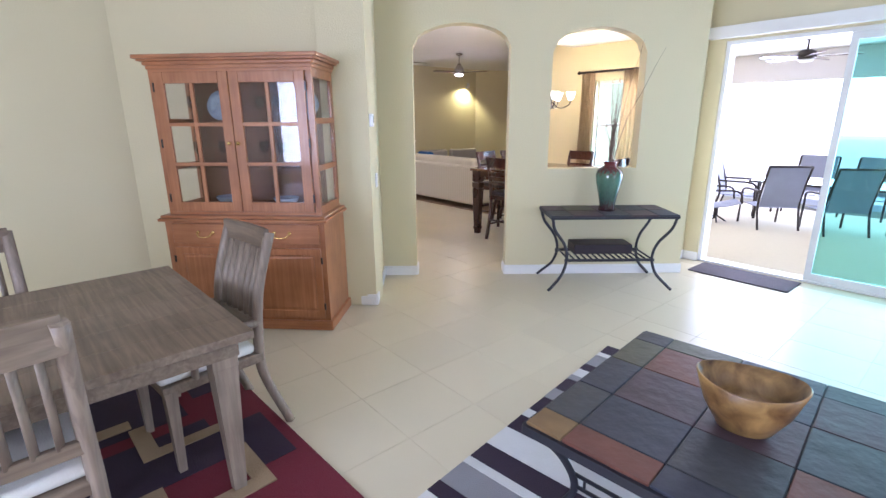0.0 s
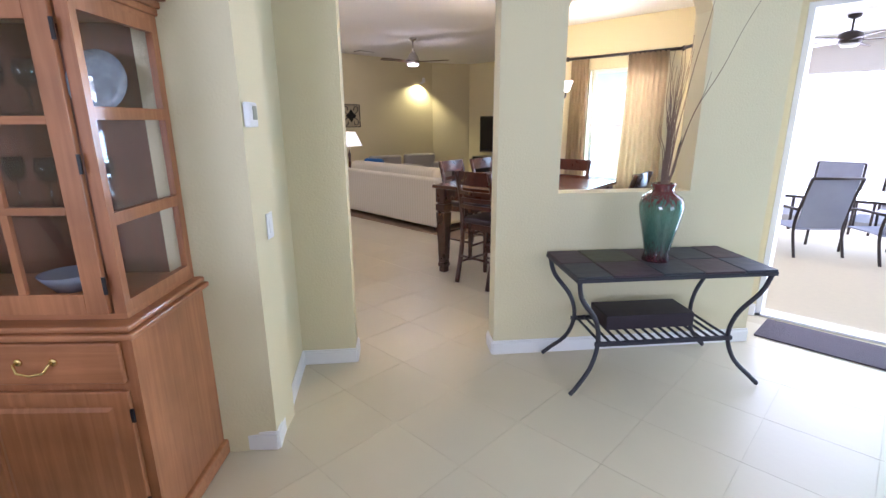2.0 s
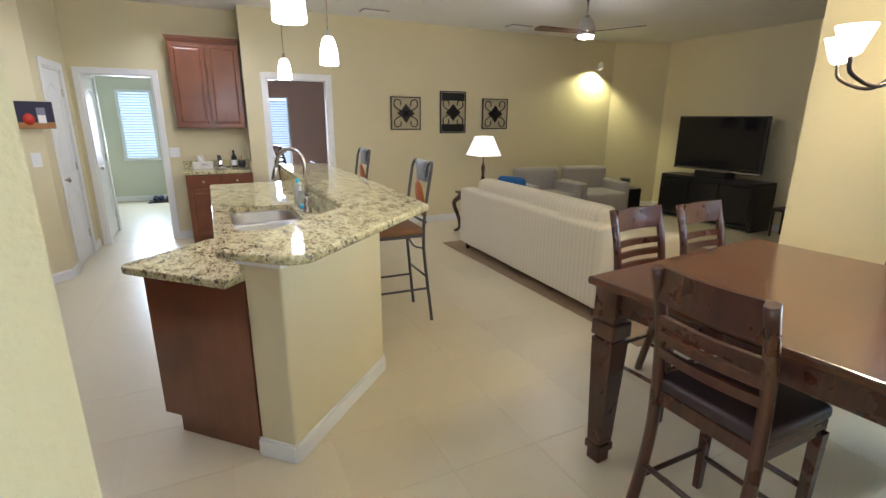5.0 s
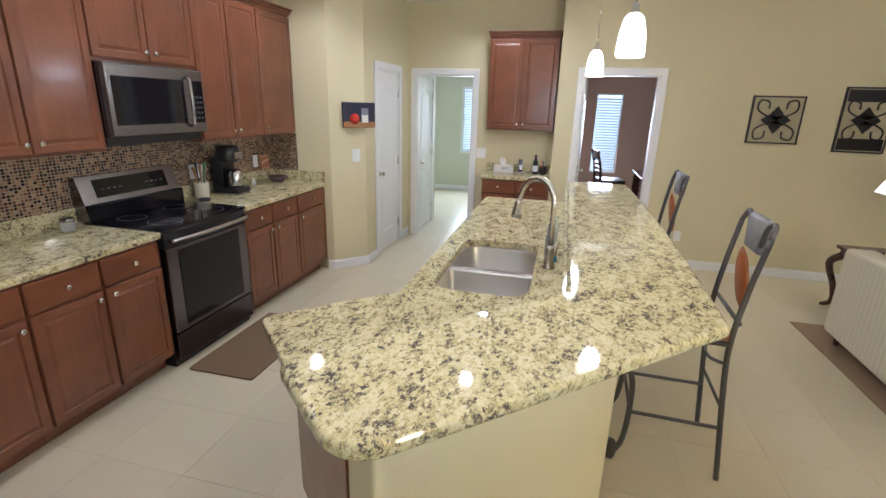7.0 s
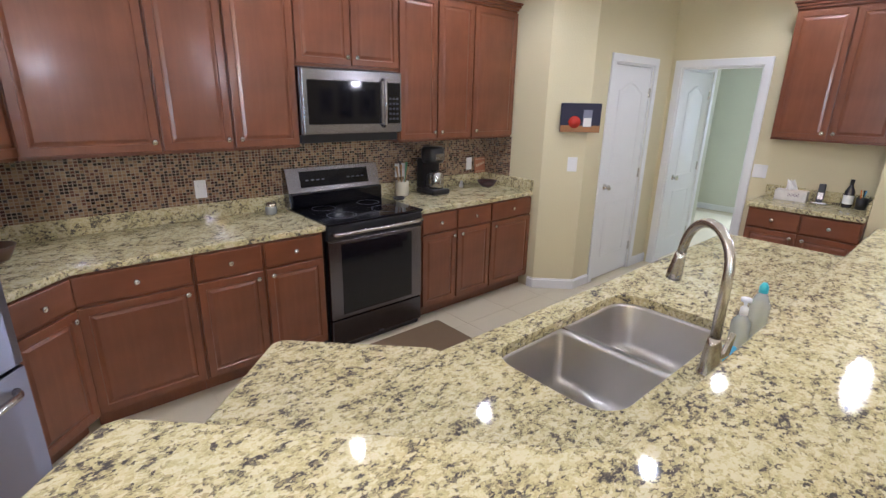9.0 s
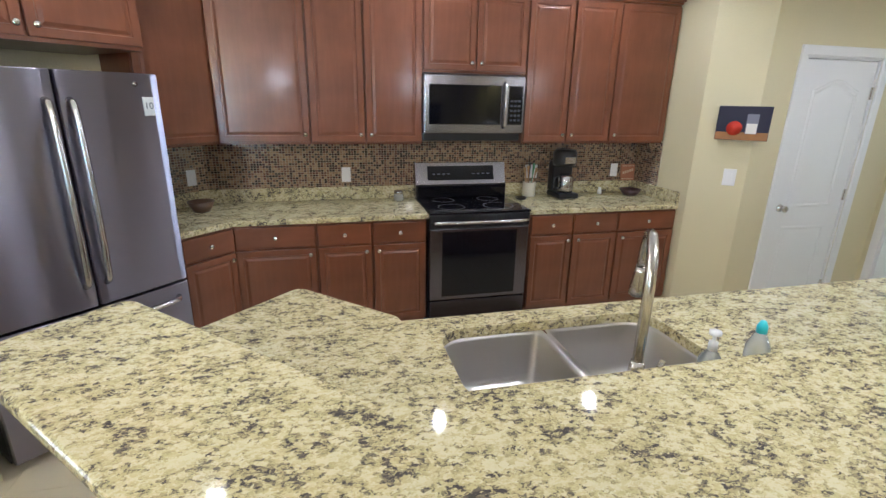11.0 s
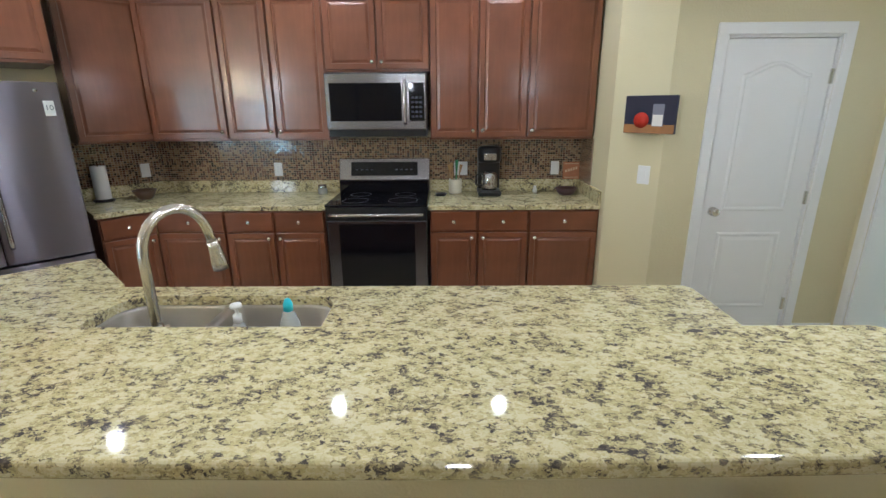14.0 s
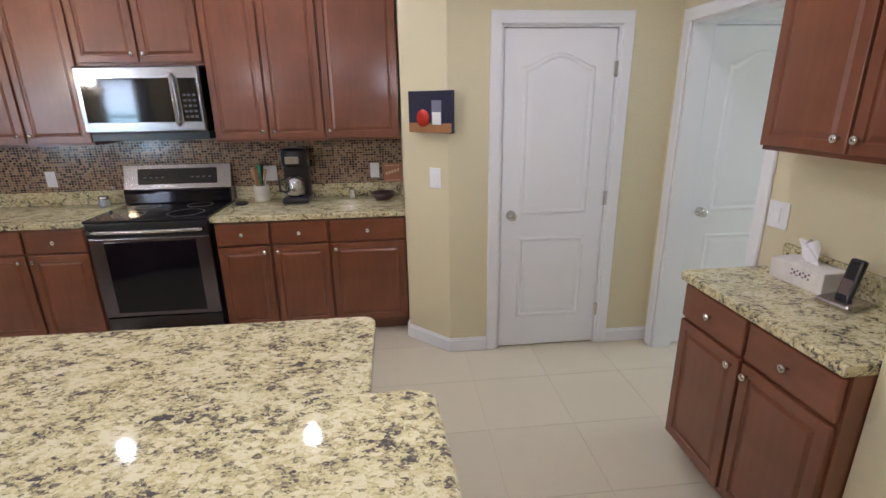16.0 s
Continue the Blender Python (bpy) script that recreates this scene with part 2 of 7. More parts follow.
def tube(points, radius, seg=8, bm=None, m=None, flat=1.0):
    """A bar swept along points; radius may be a list."""
    tmp = bmesh.new()
    pts = [Vector(p) for p in points]
    rad = radius if isinstance(radius, (list, tuple)) else [radius] * len(pts)
    rings, side = [], None
    for i, p in enumerate(pts):
        d = (pts[min(i + 1, len(pts) - 1)] - pts[max(i - 1, 0)]).normalized()
        if side is None:
            side = d.orthogonal().normalized() if abs(d.z) > 0.9 else d.cross(Vector((0, 0, 1))).normalized()
        side = (side - d * side.dot(d)).normalized()
        up = d.cross(side)
        rings.append([tmp.verts.new(p + rad[i] * (math.cos(a) * side + flat * math.sin(a) * up)) for a in (2 * math.pi * k / seg for k in range(seg))])
    for a, b in zip(rings, rings[1:]):
        for k in range(seg):
            f = tmp.faces.new((a[k], a[(k + 1) % seg], b[(k + 1) % seg], b[k]))
            f.smooth = True
    tmp.faces.new(rings[0][::-1])
    tmp.faces.new(rings[-1])
    bmesh.ops.recalc_face_normals(tmp, faces=tmp.faces[:])
    return merge(tmp, bm, m)


def curve(ctrl, n=8):
    """Smooth points through the control points."""
    p = [Vector(c) for c in ctrl]
    p = [2 * p[0] - p[1]] + p + [2 * p[-1] - p[-2]]
    out = []
    for i in range(1, len(p) - 2):
        a, b, c, d = p[i - 1:i + 3]
        for k in range(n):
            t = k / n
            out.append(0.5 * (2 * b + (c - a) * t + (2 * a - 5 * b + 4 * c - d) * t * t + (3 * b - a - 3 * c + d) * t ** 3))
    return out + [p[-2]]


def prism(outline, z0, z1, bevel=0.0, bm=None, m=None, seg=2):
    """A slab with the outline (x, y), from z0 to z1."""
    tmp = bmesh.new()
    lo = [tmp.verts.new((x, y, z0)) for x, y in outline]
    hi = [tmp.verts.new((x, y, z1)) for x, y in outline]
    tmp.faces.new(lo[::-1])
    top = tmp.faces.new(hi)
    n = len(outline)
    for i in range(n):
        tmp.faces.new((lo[i], lo[(i + 1) % n], hi[(i + 1) % n], hi[i]))
    bmesh.ops.recalc_face_normals(tmp, faces=tmp.faces[:])
    if bevel:
        ed = [e for e in tmp.edges if abs(e.verts[0].co.z - e.verts[1].co.z) < 1e-6]
        bmesh.ops.bevel(tmp, geom=ed, offset=bevel, segments=seg, profile=0.5, affect='EDGES')
    return merge(tmp, bm, m)


def rounded(outline, radii, n=6):
    """The outline with its corners rounded."""
    out = []
    k = len(outline)
    for i in range(k):
        p, a, b = Vector(outline[i]), Vector(outline[i - 1]), Vector(outline[(i + 1) % k])
        r = radii[i] if isinstance(radii, (list, tuple)) else radii
        if r <= 0:
            out.append(tuple(p))
            continue
        da, db = (a - p).normalized(), (b - p).normalized()
        h = math.acos(max(-1, min(1, da.dot(db)))) / 2
        t = r / math.tan(h)
        c = p + (da + db).normalized() * (r / math.sin(h))
        s, e = p + da * t, p + db * t
        a0 = math.atan2(s.y - c.y, s.x - c.x)
        a1 = math.atan2(e.y - c.y, e.x - c.x)
        d = (a1 - a0 + math.pi) % (2 * math.pi) - math.pi
        out += [(c.x + r * math.cos(a0 + d * j / n), c.y + r * math.sin(a0 + d * j / n)) for j in range(n + 1)]
    return out


def along(p0, p1):
    """A frame at p0 with x along the wall to p1, y to its left."""
    d = Vector(p1) - Vector(p0)
    return pose(p0[0], p0[1], 0, 0, 0, math.degrees(math.atan2(d.y, d.x))), d.length


def wall(name, p0, p1, height, thick, openings=(), material=WALL, label="painted wall", z0=0.0):
    """A wall from p0 to p1 whose face lies on that line and whose body lies to the left. openings: (s0, s1, z0, z1, rise)."""
    m, length = along(p0, p1)
    bm = bmesh.new()
    s = 0.0
    for a, b, lo, hi, rise in sorted(openings):
        if a - s > 1e-4:
            box(s, 0, z0, a, thick, height, bm=bm)
        if lo - z0 > 1e-4:
            box(a, 0, z0, b, thick, lo, bm=bm)
        if rise:
            n = 20
            arc = [(a + (b - a) * i / n, hi - rise + rise * math.sqrt(max(0, 1 - (2 * i / n - 1) ** 2))) for i in range(n + 1)]
            tmp = bmesh.new()
            for y in (0, thick):
                up = [tmp.verts.new((x, y, height)) for x, z in arc]
                dn = [tmp.verts.new((x, y, z)) for x, z in arc]
                for i in range(n):
                    tmp.faces.new((dn[i], dn[i + 1], up[i + 1], up[i]))
            for i in range(n):
                tmp.faces.new([tmp.verts.new((x, y, z)) for x, y, z in ((arc[i][0], 0, arc[i][1]), (arc[i + 1][0], 0, arc[i + 1][1]), (arc[i + 1][0], thick, arc[i + 1][1]), (arc[i][0], thick, arc[i][1]))])
            bmesh.ops.remove_doubles(tmp, verts=tmp.verts[:], dist=1e-5)
            bmesh.ops.recalc_face_normals(tmp, faces=tmp.faces[:])
            merge(tmp, bm)
        elif height - hi > 1e-4:
            box(a, 0, hi, b, thick, height, bm=bm)
        s = b
    if length - s > 1e-4:
        box(s, 0, z0, length, thick, height, bm=bm)
    bmesh.ops.transform(bm, matrix=m, verts=bm.verts)
    return structure(name, bm, material, label, "wall")


def base(name, pts):
    """Baseboards along a line of points, on its right side."""
    bm = bmesh.new()
    for p0, p1 in zip(pts, pts[1:]):
        m, length = along(p0, p1)
        box(-0.006, -0.016, 0, length + 0.006, 0.0, 0.085, bevel=0.004, seg=1, bm=bm, m=m)
        box(-0.004, -0.010, 0.085, length + 0.004, 0.0, 0.098, bevel=0.003, seg=1, bm=bm, m=m)
    return structure(name, bm, WHITE, "white painted baseboard", "baseboard")


R2 = math.sqrt(0.5)


def uv(u, v):
    """From the frame turned by 45 degrees to the world."""
    return ((u - v) * R2, (u + v) * R2)


# ---- structure ----
H, HD = 2.84, 3.0
BACK = 1.395

# floor bed
structure("floor", box(-11.6, -3.2, -0.12, 6.2, 11.3, -0.002), GROUT, "pale grout bed of the tiled floor", "floor")

# kitchen
DV = 2.80
wall("wall_kitchen_back", (-2.56, BACK), (-6.20, BACK), H, 0.12, label="yellow painted kitchen wall")
wall("wall_pier_side", (-6.20, BACK), (-6.20, 2.10), H, 0.10)
wall("wall_pier_chamfer", (-6.20, 2.10), (-6.46, 2.36), H, 0.10, label="yellow painted chamfered wall")
wall("wall_pantry", (-6.46, 2.36), (-7.83, 2.36), H, 0.12, [(0.31, 1.02, 0, 2.035, 0)])
wall("wall_hall_door", (-7.83, 2.36), (-7.83, 4.19), H, 0.12, [(0.11, 0.83, 0, 2.035, 0)])
wall("wall_niche_side", (-7.83, 4.19), (-7.452, 4.19), H, 0.12)
wall("wall_art", (-7.45, 4.19), (-7.45, 10.22), H, 0.12, [(0.26, 1.02, 0, 2.035, 0)], label="yellow painted living room wall")
wall("wall_chamfer", (-7.45, 10.22), (-7.0, 11.05), H, 0.12)
wall("wall_tv", (-7.0, 11.05), (-2.75, 11.05), H, 0.12, label="yellow painted wall behind the television")
wall("wall_living_side", (-2.75, 11.05), (-2.75, 7.494), H, 0.12)
# diagonal wall between kitchen and dining room
wall("wall_diagonal", uv(-0.75, 2.51), uv(1.27, 2.51), HD, 0.27, label="yellow painted diagonal wall")
AW0, AW1 = uv(1.12, 3.325), uv(4.22, 3.60)
wall("wall_arch", AW0, AW1, HD, 0.16, [(0.39, 1.30, 0, 2.40, 0.21), (1.69, 2.56, 1.08, 2.36, 0.22)], label="yellow wall with an arched doorway and an arched pass-through")
wall("wall_thermostat", uv(1.27, 2.51), uv(1.17, 3.335), HD, 0.36, label="yellow painted side wall of the alcove")
wall("wall_return", (0.22, 5.36), (0.22, 6.28), HD, 0.14)
wall("wall_slider", (0.22, 6.10), (6.0, 6.10), HD, 0.18, [(0.16, 4.2, 0, 2.29, 0)], label="yellow wall round the sliding glass door")
wall("wall_dining_left", (-2.31, -3.0), (-2.31, 1.27), HD, 0.12)
wall("wall_dining_back", (6.0, -3.0), (-2.31, -3.0), HD, 0.14, [(2.3, 5.0, 0.7, 2.2, 0)])
wall("wall_dining_right", (6.0, 6.15), (6.0, -3.0), HD, 0.14, [(2.0, 4.4, 0.4, 2.2, 0)])
# bay of the breakfast nook
wall("wall_bay", (-2.75, 7.35), (-0.75, 7.35), H, 0.14, [(0.90, 1.75, 0.80, 2.10, 0)], label="yellow painted wall of the window bay")
wall("wall_bay_slant", (-0.75, 7.35), (0.08, 6.48), H, 0.14, [(0.06, 0.86, 0.80, 2.10, 0)], label="yellow painted slanted wall of the window bay")
wall("wall_bay_end", (0.08, 6.48), (0.08, 5.30), H, 0.13)
# the hall and the den beyond their doors
wall("wall_hall_closet", (-7.95, 2.455), (-8.85, 2.455), H, 0.12, [(0.02, 0.70, 0, 2.035, 0)], PALE, "pale green hall wall round the closet door")
wall("wall_hall_corner", (-8.85, 2.335), (-8.85, 1.50), H, 0.12, (), PALE, "pale green hall wall")
wall("wall_hall_left", (-8.85, 1.50), (-11.4, 1.50), H, 0.12, (), PALE, "pale green hall wall")
wall("wall_hall_far", (-11.4, 1.50), (-11.4, 3.75), H, 0.12, [(0.84, 1.34, 0.80, 1.98, 0)], PALE, "pale green hall wall")
wall("wall_hall_right", (-11.4, 3.75), (-7.95, 3.75), H, 0.12, (), PALE, "pale green hall wall")
wall("wall_den_left", (-11.2, 4.25), (-7.57, 4.25), H, 0.05, (), TAUPE, "taupe den wall")
wall("wall_den_far", (-11.2, 7.4), (-11.2, 4.3), H, 0.12, [(2.15, 2.60, 0.56, 1.94, 0)], TAUPE, "taupe den wall")
wall("wall_den_right", (-7.57, 7.4), (-11.2, 7.4), H, 0.12, (), TAUPE, "taupe den wall")
wall("wall_pantry_back", (-7.9, 1.6), (-6.3, 1.6), H, 0.08)
structure("ceiling_kitchen", prism([(-11.5, 1.27), (-2.2, 1.27), uv(1.2, 3.35), uv(4.1, 3.66), (0.2, 6.5), (-0.7, 7.5), (-2.6, 7.5), (-2.6, 11.2), (-11.6, 11.2)], H, H + 0.1), CEIL, "white textured ceiling", "ceiling")
structure("ceiling_dining", prism([(-2.45, -3.2), (6.2, -3.2), (6.2, 6.35), (0.2, 6.35), uv(4.1, 3.8), uv(1.2, 3.46), uv(1.2, 2.6), (-2.45, 1.2)], HD, HD + 0.1), CEIL, "white textured ceiling", "ceiling")


base("baseboard_pier", [(-6.20, 2.04), (-6.20, 2.10), (-6.46, 2.36), (-6.70, 2.36)])
base("baseboard_pantry", [(-7.55, 2.36), (-7.83, 2.36)])
base("baseboard_niche", [(-7.83, 3.24), (-7.83, 3.40)])
base("baseboard_living", [(-7.45, 5.29), (-7.45, 10.22), (-7.0, 11.05), (-2.75, 11.05), (-2.75, 7.494)])
base("baseboard_art", [(-7.45, 4.19), (-7.45, 4.37)])
base("baseboard_bay", [(-2.75, 7.35), (-0.75, 7.35), (0.08, 6.48), (0.08, 5.30)])
base("baseboard_diagonal", [uv(-0.75, 2.51), uv(1.27, 2.51), uv(1.17, 3.335)])
_aw = (Vector(AW1) - Vector(AW0)).normalized()
_an = Vector((-_aw.y, _aw.x))


def arch_at(s, n):
    """A place by its length along the arched wall and its distance behind that wall's face."""
    p = Vector(AW0) + _aw * s + _an * n
    return (p.x, p.y)


base("baseboard_arch_left", [arch_at(0.06, 0), arch_at(0.39, 0), arch_at(0.39, 0.16)])
base("baseboard_arch_right", [arch_at(1.30, 0.16), arch_at(1.30, 0), arch_at(3.12, 0)])
base("baseboard_return", [(0.22, 5.40), (0.22, 6.10), (0.38, 6.10)])
base("baseboard_dining", [(-2.31, -3.0), (-2.31, 1.22)])
base("baseboard_hall", [(-8.85, 1.50), (-11.4, 1.50), (-11.4, 3.75)])

# half wall of the breakfast bar
BW = rounded([(-6.16, 4.38), uv(0.59, 5.60), uv(0.59, 4.76), uv(0.785, 4.76), uv(0.785, 5.675), (-6.16, 4.57)], [0.0, 0, 0.012, 0.012, 0, 0.0], 3)
structure("half_wall", prism(BW, 0, 1.03), WALL, "yellow painted half wall under the breakfast bar", "wall")
base("baseboard_bar", [uv(0.59, 4.76), uv(0.785, 4.76), uv(0.785, 5.675), (-6.16, 4.57)])
structure("trim_bar", prism([uv(0.575, 4.735), uv(0.805, 4.735), uv(0.805, 4.90), uv(0.787, 4.90), uv(0.787, 4.757), uv(0.575, 4.757)], 0.965, 1.03), WHITE, "white painted trim under the bar top", "trim")


def door_trim(name, p0, p1, z=2.035, w=0.065, both=True, depth=0.12):
    """Casing and jamb round an opening from p0 to p1 in a wall whose body lies to the left."""
    m, length = along(p0, p1)
    bm = bmesh.new()
    for y0, y1 in ((-0.018, 0.0),) + (((depth, depth + 0.018),) if both else ()):
        box(-w, y0, 0, 0.004, y1, z + w, bevel=0.005, seg=1, bm=bm, m=m)
        box(length - 0.004, y0, 0, length + w, y1, z + w, bevel=0.005, seg=1, bm=bm, m=m)
        box(-w + 0.001, y0 - 0.001, z - 0.004, length + w - 0.001, y1, z + w + 0.001, bevel=0.005, seg=1, bm=bm, m=m)
    box(-0.001, 0.002, 0, 0.018, depth - 0.002, z, bm=bm, m=m)
    box(length - 0.018, 0.002, 0, length + 0.001, depth - 0.002, z, bm=bm, m=m)
    box(0.018, 0.002, z - 0.018, length - 0.018, depth - 0.002, z + 0.001, bm=bm, m=m)
    return structure(name, bm, WHITE, "white painted door casing", "trim")


door_trim("trim_pantry", (-6.77, 2.36), (-7.48, 2.36))
door_trim("trim_hall", (-7.83, 2.47), (-7.83, 3.19))
door_trim("trim_den", (-7.45, 4.45), (-7.45, 5.21))
door_trim("trim_closet", (-7.97, 2.455), (-8.65, 2.455), both=False)

# ---- kitchen ----
def knob(parent, x, y, z, r=0.016, out=-1, material=None):
    bm = lathe([(0.006, 0), (0.006, 0.010), (r * 0.75, 0.014), (r, 0.021), (r * 0.8, 0.028), (0, 0.031)], 14, m=pose(x, y, z, 90 if out < 0 else -90))
    return part("knob", bm, material or NICKEL, parent, "round satin nickel knob")


def raised_door(w, h, t=0.02, rail=0.055, arch=False):
    """A cabinet door with a raised panel: x from 0 to w, z from 0 to h, its face towards -y."""
    bm = bmesh.new()
    box(0, 0, 0, w, t, h, bevel=0.004, seg=2, bm=bm)
    fs = [f for f in bm.faces if f.normal.y < -0.9 and f.calc_area() > 0.5 * w * h]
    bmesh.ops.inset_region(bm, faces=fs, thickness=rail - 0.004, depth=0)
    for th, dp in ((0.006, -0.007), (0.010, 0.0), (0.022, 0.006)):
        bmesh.ops.inset_region(bm, faces=fs, thickness=th, depth=dp)
    return bm


def slab_front(w, h, t=0.02):
    bm = bmesh.new()
    box(0, 0, 0, w, t, h, bevel=0.007, seg=3, bm=bm)
    return bm


def add_door(parent, x0, z0, w, h, knob_x, knob_z, wood_mat=None):
    d = part("door", raised_door(w, h), wood_mat or CHERRY, parent)
    d.location = (x0, -0.021, z0)
    knob(d, knob_x, 0.0, knob_z)
    return d


def base_cabinet(m, w, hinge_left, depth=0.60, drawer=True, label="cherry-stained base cabinet with a drawer and a raised-panel door", doors=1):
    c = thing("base_cabinet", label, "cabinet", m, "kitchen base cabinets")
    bm = box(0, 0, 0.10, w, depth, 0.876)
    box(0.0, 0.075, 0.0, w, depth, 0.10, bm=bm)
    part("body", bm, CHERRY, c)
    if drawer:
        n = doors
        for i in range(n):
            x0, x1 = i * w / n, (i + 1) * w / n
            d = part("drawer", slab_front(x1 - x0 - 0.016, 0.148), CHERRY_H, c)
            d.location = (x0 + 0.008, -0.021, 0.715)
            knob(d, (x1 - x0) / 2 - 0.008, 0, 0.074)
    for i in range(doors):
        x0, x1 = i * w / doors, (i + 1) * w / doors
        ww = x1 - x0 - 0.016
        left = hinge_left if doors == 1 else i == 0
        add_door(c, x0 + 0.008, 0.118, ww, 0.582, ww - 0.035 if left else 0.035, 0.545)
    return c


def wall_cabinet(m, w, z0, z1, doors, depth=0.325, crown=True, knobs=None, label="cherry-stained wall cabinet with raised-panel doors"):
    c = thing("wall_cabinet", label, "cabinet", m, "kitchen wall cabinets")
    part("body", box(0, 0, z0, w, depth, z1), CHERRY, c)
    for i, right in enumerate(doors):
        a, b = i * w / len(doors), (i + 1) * w / len(doors)
        ww = b - a - 0.012
        add_door(c, a + 0.006, z0 + 0.018, ww, z1 - z0 - 0.036, ww - 0.03 if right else 0.03, 0.05)
    if crown:
        bm = box(-0.002, -0.02, z1, w + 0.002, depth, z1 + 0.018, bevel=0.004, bm=None)
        box(-0.012, -0.036, z1 + 0.018, w + 0.012, depth, z1 + 0.042, bevel=0.008, bm=bm)
        box(-0.022, -0.052, z1 + 0.042, w + 0.022, depth, z1 + 0.058, bevel=0.004, bm=bm)
        part("crown", bm, CHERRY_H, c)
    return c


FRONT = 2.005


def facing_y(x, y=FRONT):
    """Local x runs towards -x of the world, and the front faces +y."""
    return pose(x, y, 0, 0, 0, 180)


for x, w, hl in ((-5.67, 0.53, False), (-5.28, 0.39, False), (-4.92, 0.36, True), (-3.73, 0.39, False), (-3.35, 0.38, True), (-2.82, 0.53, True)):
    base_cabinet(facing_y(x), w - 0.002, hl)
DIAG = lambda u, v: pose(*uv(u, v), 0, 0, 0, 225)
base_cabinet(DIAG(-0.21, 3.42), 0.36, True, label="cherry-stained angled corner base cabinet")

for x, w, z0, dr in ((-5.67, 0.52, 1.375, (False,)), (-5.29, 0.38, 1.375, (False,)), (-4.925, 0.365, 1.375, (True,)), (-4.14, 0.785, 1.875, (True, False)), (-3.73, 0.41, 1.375, (False,)), (-3.35, 0.38, 1.375, (True,)), (-2.75, 0.60, 1.375, (True,))):
    wall_cabinet(facing_y(x, BACK + 0.331), w - 0.002, z0, 2.42, dr)
wall_cabinet(DIAG(-0.24, 3.145), 0.54, 1.375, 2.42, (True,), label="cherry-stained angled corner wall cabinet")
wall_cabinet(DIAG(0.80, 3.44), 0.97, 1.90, 2.42, (True, False), depth=0.62, label="cherry-stained cabinet over the refrigerator")
structure("wall_fridge_end", prism([uv(0.815, 2.81), uv(0.98, 2.81), uv(0.98, 3.55), uv(0.815, 3.55)], 0, H), WALL, "yellow painted end wall beside the refrigerator", "wall")
structure("soffit_fridge", prism([uv(-0.2, 2.81), uv(0.815, 2.81), uv(0.815, 3.15), uv(-0.2, 3.15)], 2.50, H), WALL, "yellow painted wall above the cabinets", "wall")

# worktops and splashbacks
wt = thing("worktop", "speckled beige granite worktop beside the stove", "countertop")
CW = rounded([(-4.135, BACK), (-4.135, 2.035), (-2.835, 2.035), uv(-0.19, 3.45), uv(-0.19, 2.81), (-2.57, BACK)], [0, 0.01, 0.06, 0.01, 0, 0], 5)
part("slab", prism(CW, 0.876, 0.914, 0.006), GRANITE, wt)
bs = bmesh.new()
box(-4.135, BACK + 0.001, 0.914, -2.52, BACK + 0.021, 1.015, bevel=0.004, bm=bs)
prism([uv(-0.86, 2.802), uv(-0.19, 2.802), uv(-0.19, 2.822), uv(-0.86, 2.822)], 0.914, 1.015, 0.003, bm=bs)
part("upstand", bs, GRANITE, wt)
wt2 = thing("worktop", "speckled beige granite worktop below the coffee maker", "countertop")
part("slab", prism(rounded([(-6.198, BACK), (-4.905, BACK), (-4.905, 2.035), (-6.198, 2.035)], [0, 0, 0.01, 0.01], 4), 0.876, 0.914, 0.006), GRANITE, wt2)
bs = box(-6.178, BACK + 0.001, 0.914, -4.905, BACK + 0.021, 1.015, bevel=0.004)
box(-6.198, BACK + 0.001, 0.914, -6.178, 2.03, 1.015, bevel=0.004, bm=bs)
part("upstand", bs, GRANITE, wt2)


def mosaic():
    m = mat("mosaic_tile", (0.2, 0.12, 0.06), 0.18, coat=0.4)
    n, l = m.node_tree.nodes, m.node_tree.links
    tc = n.new("ShaderNodeTexCoord")
    br = n.new("ShaderNodeTexBrick")
    br.offset, br.squash, br.squash_frequency = 0.0, 1.0, 2
    for k, v in (("Scale", 1.0), ("Mortar Size", 0.0022), ("Brick Width", 0.0215), ("Row Height", 0.0180), ("Bias", 0.0)):
        br.inputs[k].default_value = v
    br.inputs["Color1"].default_value, br.inputs["Color2"].default_value = (0, 0, 0, 1), (1, 1, 1, 1)
    br.inputs["Mortar"].default_value = (0.5, 0.5, 0.5, 1)
    mp = n.new("ShaderNodeMapping")
    mp.inputs["Rotation"].default_value = (radians(90), 0, 0)
    l.new(tc.outputs["Object"], mp.inputs["Vector"])
    l.new(mp.outputs["Vector"], br.inputs["Vector"])
    col = ramp(m, [(0.0, (0.030, 0.012, 0.014)), (0.22, (0.13, 0.055, 0.034)), (0.38, (0.27, 0.165, 0.085)), (0.62, (0.33, 0.225, 0.125)), (0.80, (0.065, 0.030, 0.026)), (0.92, (0.20, 0.11, 0.06))], br.outputs["Color"], 'CONSTANT')
    mx = n.new("ShaderNodeMix")
    mx.data_type = 'RGBA'
    l.new(br.outputs["Fac"], mx.inputs["Factor"])
    l.new(col, mx.inputs["A"])
    mx.inputs["B"].default_value = (0.36, 0.29, 0.21, 1)
    l.new(mx.outputs["Result"], n["Principled BSDF"].inputs["Base Color"])
    bp = n.new("ShaderNodeBump")
    bp.invert = True
    bp.inputs["Strength"].default_value, bp.inputs["Distance"].default_value = 0.5, 0.002
    l.new(br.outputs["Fac"], bp.inputs["Height"])
    l.new(bp.outputs["Normal"], n["Principled BSDF"].inputs["Normal"])
    return m


